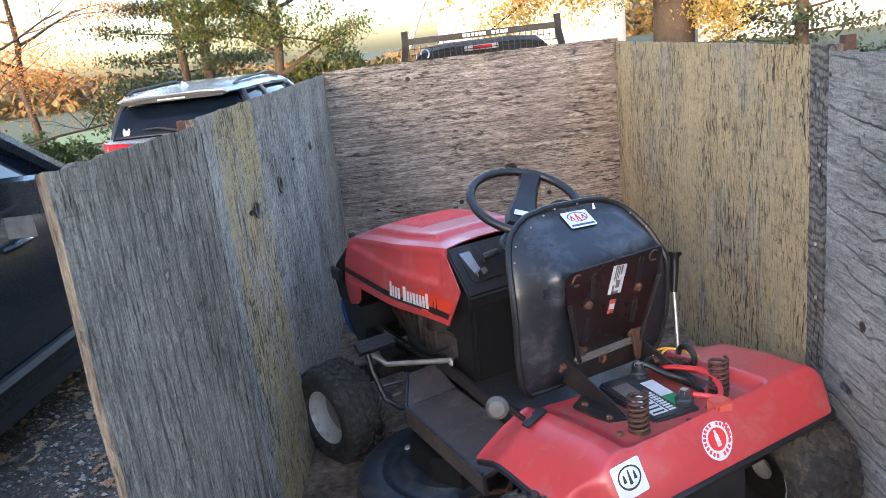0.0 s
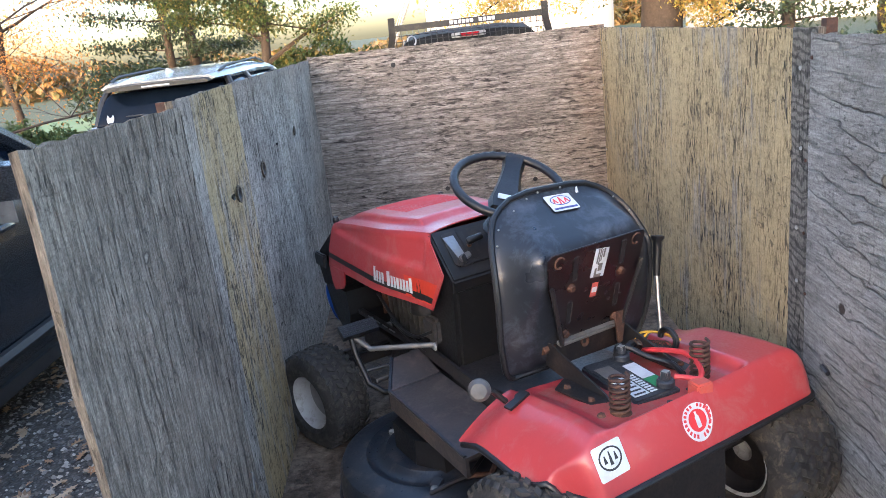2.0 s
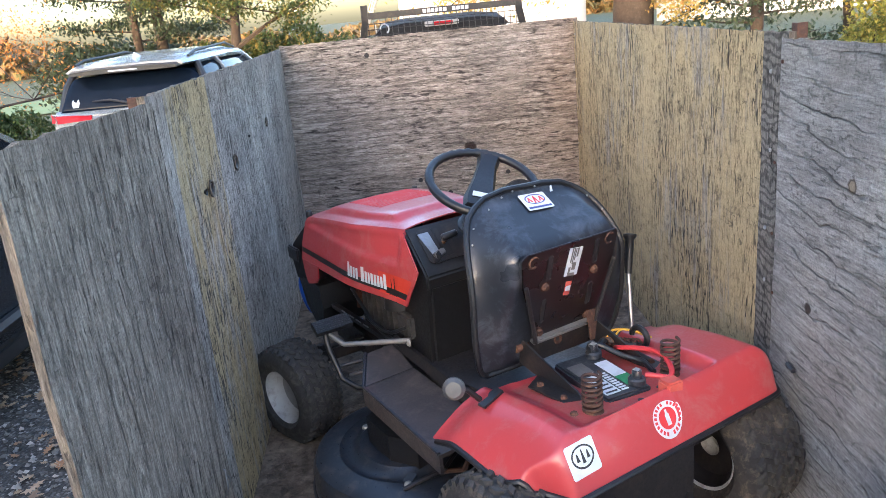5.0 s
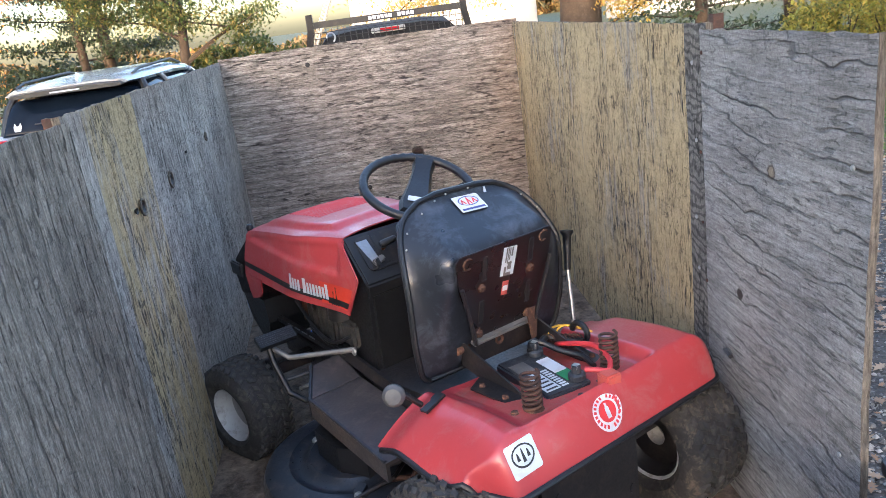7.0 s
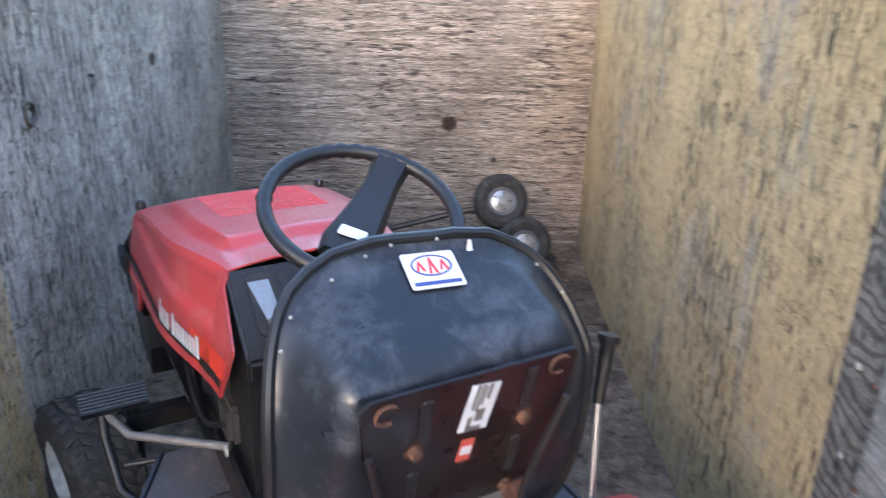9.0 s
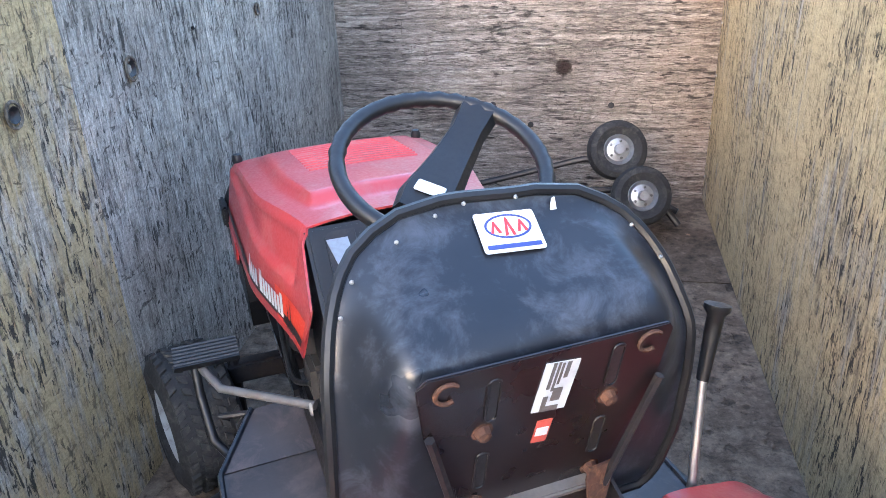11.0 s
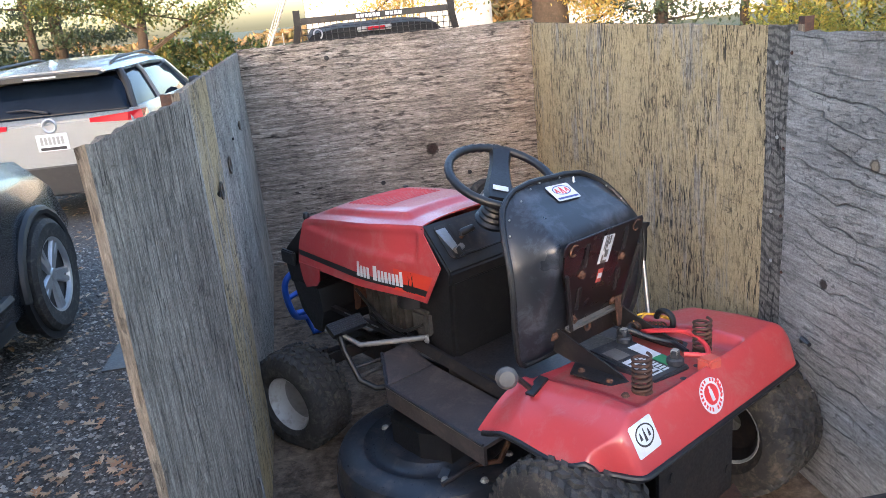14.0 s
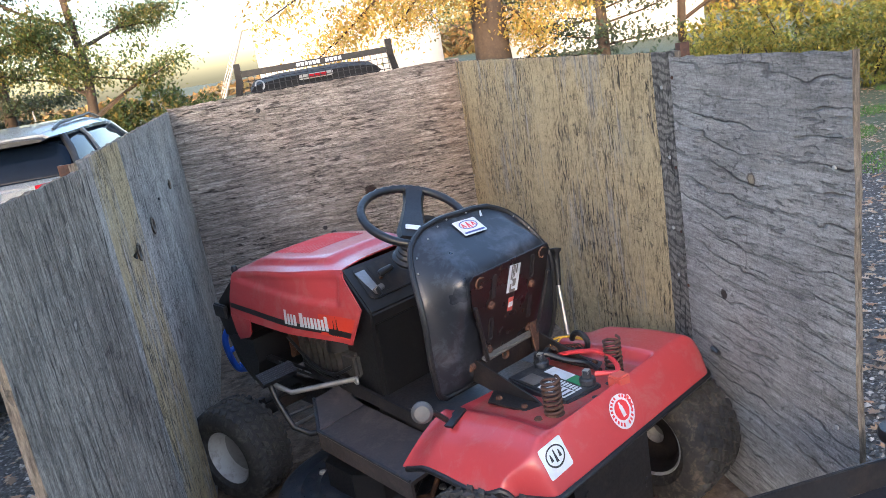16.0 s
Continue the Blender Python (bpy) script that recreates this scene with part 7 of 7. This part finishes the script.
make_field()
for i, (x, y) in enumerate(((-9.5, 62.0), (-20.0, 66.0))):
    lp = thing("lamp_post", pose(x, y, -2.6), "tall thin grey lamp post with twin heads", "lamp post", "far lamp posts")
    part("pole", tube(bmesh.new(), [(0, 0, 0), (0, 0, 5.2)], [0.10, 0.06], 8), M_galv, lp)
    for sg in (-1, 1):
        part("lamp_head", box(bmesh.new(), (sg * 0.25 - 0.22, -0.1, 5.15), (sg * 0.25 + 0.22, 0.1, 5.25), bevel=0.02), M_galv, lp)


def make_sun_block():
    # unseen building, added behind the yard to keep the low sun off the trailer
    h = thing("garage_building", pose(-8.0, -22.0, 0, 0, 0, 70), "unseen added building that blocks the low sun, pale-sided with a dark pitched roof", "building")
    bm = box(bmesh.new(), (-3, -18, -1.2), (3, 18, 4.2))
    part("wall", bm, M_tank, h)
    part("roof", loft(bmesh.new(), [[(-3.4, y, 4.2), (0, y, 6.2), (3.4, y, 4.2)] for y in (-18.4, 18.4)]), M_trim, h)
    for y in (-10, -4, 2, 8):
        w = part("window", box(bmesh.new(), (3.0, y, 1.0), (3.04, y + 1.2, 2.3)), M_glass, h)
        part("frame", box(bmesh.new(), (3.0, y - 0.08, 0.92), (3.03, y - 0.005, 2.38)), M_white, w)


make_sun_block()


# ---- things on the trailer floor and small hardware ----
def make_dolly_wheels():
    d = thing("hand_truck", pose(0.46, 2.62, FLOOR, 0, 0, 12), "hand truck with two small black tyres lying on the trailer floor", "hand truck")
    for x, z, lean in ((-0.03, 0.335, 0.0), (0.05, 0.175, 0.0)):
        m = pose(x, -0.05 if z < 0.3 else 0.05, z, 68, 0, 0)
        w = part("wheel", lathe(bmesh.new(), [(0.055, -0.03), (0.09, -0.042), (0.110, -0.034), (0.118, -0.012), (0.118, 0.012), (0.110, 0.034), (0.09, 0.042), (0.055, 0.03)], m, 36), M_rubber, d, "small black pneumatic tyre", smooth=True)
        part("rim", lathe(bmesh.new(), [(0.0, 0.05), (0.018, 0.05), (0.02, 0.025), (0.045, 0.02), (0.058, 0.034), (0.062, 0.03)], m, 28), M_steel, w, "bright steel rim", smooth=True)
        for k in range(5):
            a = 2 * math.pi * k / 5
            part("rim_bolt", lathe(bmesh.new(), [(0, 0.006), (0.005, 0.004), (0.006, 0)], m @ pose(0.035 * math.cos(a), 0.035 * math.sin(a), 0.022), 6), M_greysteel, w)
    part("axle", tube(bmesh.new(), [(-0.03, 0.14, 0.325), (0.05, 0.03, 0.16)], 0.012, 8), M_steel, d)
    part("frame", tube(bmesh.new(), [(0.22, -0.02, 0.03), (0.12, 0.05, 0.16), (0.02, 0.16, 0.26), (-0.12, 0.25, 0.24), (-0.75, 0.28, 0.10)], 0.014, 8), M_black_steel, d, "black tubular frame", smooth=True)
    part("frame", tube(bmesh.new(), [(0.26, 0.12, 0.03), (0.12, 0.22, 0.10), (-0.12, 0.30, 0.08), (-0.75, 0.33, 0.04)], 0.014, 8), M_black_steel, d, smooth=True)
    return d


make_dolly_wheels()


def make_blue_handle():
    b = thing("blue_tube_handle", pose(-0.578, 1.80, FLOOR), "blue painted tubular handle behind the tractor", "handle")
    pts = [(-0.02, 0.12, 0.10), (-0.06, 0.0, 0.16), (-0.08, -0.03, 0.28), (-0.06, -0.03, 0.345), (0.0, -0.01, 0.365), (0.14, 0.03, 0.365)]
    part("bar", tube(bmesh.new(), supple(pts), 0.014, 10), M_bluepaint, b, smooth=True)
    part("bar", tube(bmesh.new(), [(-0.07, -0.02, 0.25), (0.0, 0.02, 0.27), (0.12, 0.06, 0.29)], 0.012, 10), M_bluepaint, b, smooth=True)
    part("bar", tube(bmesh.new(), [(-0.05, 0.02, 0.16), (0.04, 0.04, 0.16), (0.16, 0.07, 0.17)], 0.014, 10), M_bluepaint, b, smooth=True)
    part("leg", tube(bmesh.new(), [(-0.02, 0.12, 0.10), (0.0, 0.14, 0.014), (0.14, 0.16, 0.014)], 0.013, 10), M_bluepaint, b, smooth=True)


make_blue_handle()

# screws, nails and holes in the panels
rnd = random.Random(12)


def screw(x, y, z, out, material, r=0.006):
    ob = part("screw", lathe(bmesh.new(), [(0, 0.004), (r * 0.8, 0.003), (r, 0.0)], facing((x, y, z), *out), 8), material)
    return tagged(ob, "small metal screw head in the plywood", "screw", "panel screws")


TO_LEFT, TO_RIGHT, TO_REAR = ((0, -1, 0), (0, 0, 1)), ((0, 1, 0), (0, 0, 1)), ((1, 0, 0), (0, 0, 1))
for z in (0.35, 0.55, 0.78, 0.96, 1.15, 1.34):
    screw(0.8185, 0.585 + rnd.uniform(-0.012, 0.012), z + rnd.uniform(-0.03, 0.03), TO_LEFT, M_lead)
    screw(0.811, 0.53 + rnd.uniform(-0.012, 0.012), z + rnd.uniform(-0.03, 0.03), TO_LEFT, M_rust, 0.005)
    screw(0.8185, 3.0, z + rnd.uniform(-0.03, 0.03), TO_LEFT, M_lead, 0.005)
for z in (0.40, 0.62, 1.2):
    screw(0.8105, -0.07 + rnd.uniform(-0.02, 0.02), z, TO_LEFT, M_lead)
for x, z in ((-0.03, 0.54), (0.05, 0.53), (-0.35, 1.36), (-0.12, 0.62), (0.4, 0.62)):
    screw(x, 3.045, z, TO_REAR, M_black_steel, 0.014)


def hole(x, y, z, out, r, rim):
    h = part("knot_hole", lathe(bmesh.new(), [(r * 1.0, 0.004), (r * 0.85, 0.0015), (r * 0.5, -0.003), (0, -0.005)], facing((x, y, z), *out), 16), M_ink_shade)
    tagged(h, "dark knot hole in the weathered plywood", "knot hole", "knot holes")
    if rim:
        pts = [facing((x, y, z), *out) @ Vector((1.15 * r * math.cos(a), 1.5 * r * math.sin(a), 0.003)) for a in [radians(30 * k) for k in range(13)]]
        part("splintered_rim", tube(bmesh.new(), pts, 0.0035, 6), M_ply_edge, h)
    return h


def left_x(y):
    return -0.675 - 0.15 * (y - 0.44) / 2.606


for y, z, r in ((0.87, 1.13, 0.016), (1.28, 1.13, 0.018), (1.62, 1.17, 0.006), (2.1, 1.16, 0.012), (0.80, 1.135, 0.010)):
    hole(left_x(y) + 0.004, y, z, TO_RIGHT, r, r > 0.011)

# a bent wire loop on the near panel
w = part("wire_loop", tube(bmesh.new(), [(-0.672, 0.40, 0.40), (-0.655, 0.39, 0.44), (-0.660, 0.41, 0.48), (-0.672, 0.43, 0.47), (-0.662, 0.44, 0.43), (-0.670, 0.45, 0.40)], 0.0025, 6), M_greysteel, smooth=True)
tagged(w, "thin bent wire on the plywood panel", "wire")
w = part("hook", tube(bmesh.new(), [(0.812, 0.42, 0.61), (0.80, 0.40, 0.63), (0.795, 0.36, 0.63)], 0.006, 6), M_black_steel, smooth=True)
tagged(w, "small black steel hook on the side panel", "hook")


# ---- gravel stones, fallen leaves and grass ----
def stones():
    n = 44000
    x = np.concatenate([rng.uniform(0.95, 5.2, n), rng.uniform(-3.4, -0.95, n // 2)])
    y = np.concatenate([rng.uniform(-0.6, 1, n // 2), rng.uniform(1, 5.2, n - n // 2), rng.uniform(0.2, 5.5, n // 2)])
    n = len(x)
    s = 0.005 + 0.013 * rng.uniform(0, 1, n) ** 3
    octa = np.array([[1, 0, 0], [0, 1, 0], [-1, 0, 0], [0, -1, 0], [0, 0, 0.7], [0, 0, -0.6]], float)
    v = octa[None] * rng.uniform(0.6, 1.3, (n, 6, 1)) * s[:, None, None]
    a = rng.uniform(0, 6.28, n)
    ca, sa = np.cos(a)[:, None], np.sin(a)[:, None]
    v = np.stack([v[:, :, 0] * ca - v[:, :, 1] * sa, (v[:, :, 0] * sa + v[:, :, 1] * ca) * 0.8, v[:, :, 2]], 2)
    z = np.array([ground_z(p, q) for p, q in zip(x, y)])
    v += np.stack([x, y, z + s * 0.25], 1)[:, None]
    fo = np.array([[0, 1, 4], [1, 2, 4], [2, 3, 4], [3, 0, 4], [1, 0, 5], [2, 1, 5], [3, 2, 5], [0, 3, 5]])
    f = (fo[None] + 6 * np.arange(n)[:, None, None]).reshape(-1, 3)
    tagged(cloud("gravel", v.reshape(-1, 3).tolist(), f.tolist(), M_stone), "loose grey crushed stone on the yard", "gravel", kind="stuff")


M_stone = leaf_mat("crushed_stone", [(0.036, 0.034, 0.032), (0.088, 0.082, 0.075), (0.18, 0.168, 0.15), (0.40, 0.375, 0.335), (0.062, 0.055, 0.047), (0.125, 0.117, 0.106)], 0.0)
stones()

LOBES = [(0.0, -1.0), (0.10, -0.62), (0.42, -0.58), (0.20, -0.30), (0.62, -0.12), (0.28, 0.08), (0.58, 0.40), (0.20, 0.45), (0.0, 1.0)]
SHAPE = np.array(LOBES + [(-x, y) for x, y in reversed(LOBES[1:-1])])


def litter(x, y, size, z=None):
    n = len(x)
    k = len(SHAPE)
    a = rng.uniform(0, 6.28, n)
    s = size * rng.uniform(0.45, 1.3, n)
    px = SHAPE[None, :, 0] * s[:, None] * rng.uniform(0.75, 1.2, (n, 1))
    py = SHAPE[None, :, 1] * s[:, None]
    curl = rng.uniform(-0.5, 0.9, (n, 1)) * (np.abs(px) / s[:, None]) ** 1.5 * s[:, None] + rng.uniform(-0.25, 0.25, (n, 1)) * py
    zz = np.array([ground_z(p, q) for p, q in zip(x, y)]) + 0.012 if z is None else z + 0.004
    X = px * np.cos(a)[:, None] - py * np.sin(a)[:, None] + x[:, None]
    Y = px * np.sin(a)[:, None] + py * np.cos(a)[:, None] + y[:, None]
    Z = np.maximum(curl, -0.006) + (zz[:, None] if z is None else zz)
    v = np.stack([X, Y, Z], 2)
    mid = np.stack([x, y, (zz if z is None else np.full(n, zz)) + 0.001], 1)[:, None]
    v = np.concatenate([v, mid], 1).reshape(-1, 3)
    tri = np.array([(i, (i + 1) % k, k) for i in range(k)])
    f = (tri[None] + (k + 1) * np.arange(n)[:, None, None]).reshape(-1, 3)
    return v.tolist(), f.tolist()


def fallen():
    x = np.concatenate([rng.uniform(0.95, 6.5, 6500), rng.uniform(3.0, 9.0, 5200), rng.uniform(-3.4, -0.95, 1500), rng.uniform(-5.5, -1.2, 1900)])
    y = np.concatenate([rng.uniform(-0.6, 6.5, 6500), rng.uniform(3.0, 9.5, 5200), rng.uniform(0.0, 4.0, 1500), rng.uniform(3.5, 9.0, 1900)])
    keep = noise_keep(x, y)
    v, f = litter(x[keep], y[keep], 0.034)
    tagged(cloud("fallen_leaves", v, f, L_fallen), "dry tan oak leaves scattered on the gravel", "fallen leaves", kind="stuff")
    x, y = rng.uniform(-0.6, 0.78, 26), rng.uniform(0.3, 3.0, 26)
    v, f = litter(x, y, 0.018, FLOOR)
    tagged(cloud("leaf_scraps", v, f, L_fallen), "small dry leaf scraps on the trailer floor", "leaf scraps", kind="stuff")


def noise_keep(x, y):
    return np.array([noise.noise(Vector((p * 1.1, q * 1.1, 3.0))) + 0.25 > rng.uniform(-0.5, 0.6) for p, q in zip(x, y)])


fallen()


def grass():
    n = 130000
    x, y = rng.uniform(2.5, 13, n), rng.uniform(2.0, 13, n)
    away = 0.62 * x + 0.78 * y
    wob = np.array([noise.noise(Vector((p * 0.8, q * 0.8, 1.0))) for p, q in zip(x, y)])
    k = (away + 1.6 * wob > 6.4) & (away < 13.0) & (wob > -0.02)
    x, y = x[k], y[k]
    n = len(x)
    z = np.array([ground_z(p, q) for p, q in zip(x, y)])
    h = rng.uniform(0.02, 0.07, n)
    a = rng.uniform(0, 6.28, n)
    w = 0.006
    b0 = np.stack([x - w * np.cos(a), y - w * np.sin(a), z], 1)
    b1 = np.stack([x + w * np.cos(a), y + w * np.sin(a), z], 1)
    t = np.stack([x + rng.normal(0, 0.025, n), y + rng.normal(0, 0.025, n), z + h], 1)
    v = np.stack([b0, b1, t], 1).reshape(-1, 3)
    tagged(cloud("grass", v.tolist(), np.arange(3 * n).reshape(-1, 3).tolist(), L_grass), "short green grass between the gravel and the hedge", "grass", kind="stuff")


grass()


def make_gate_post():
    p = thing("white_panel", pose(2.58, 0.86, 0.0, 0, 0, 0), "upright pale grey ribbed door panel with a rusty foot bracket", "panel")
    bm = loft(bmesh.new(), [[(0.0 + dx, 0, z), (0.05 + dx, -0.05, z), (0.16 + dx, -0.06, z), (0.18 + dx, 0.03, z), (0.05 + dx, 0.05, z)] for dx, z in ((0.0, 0.10), (0.10, 1.5))])
    part("board", bm, M_galv, p)
    part("foot_bracket", box(bmesh.new(), (0.01, -0.03, 0.0), (0.09, 0.04, 0.10), bevel=0.004), M_rust, p)
    part("door_edge", box(bmesh.new(), (0.12, -0.30, 0.02), (0.16, -0.07, 1.2), bevel=0.004), M_ply_edge, p)


make_gate_post()
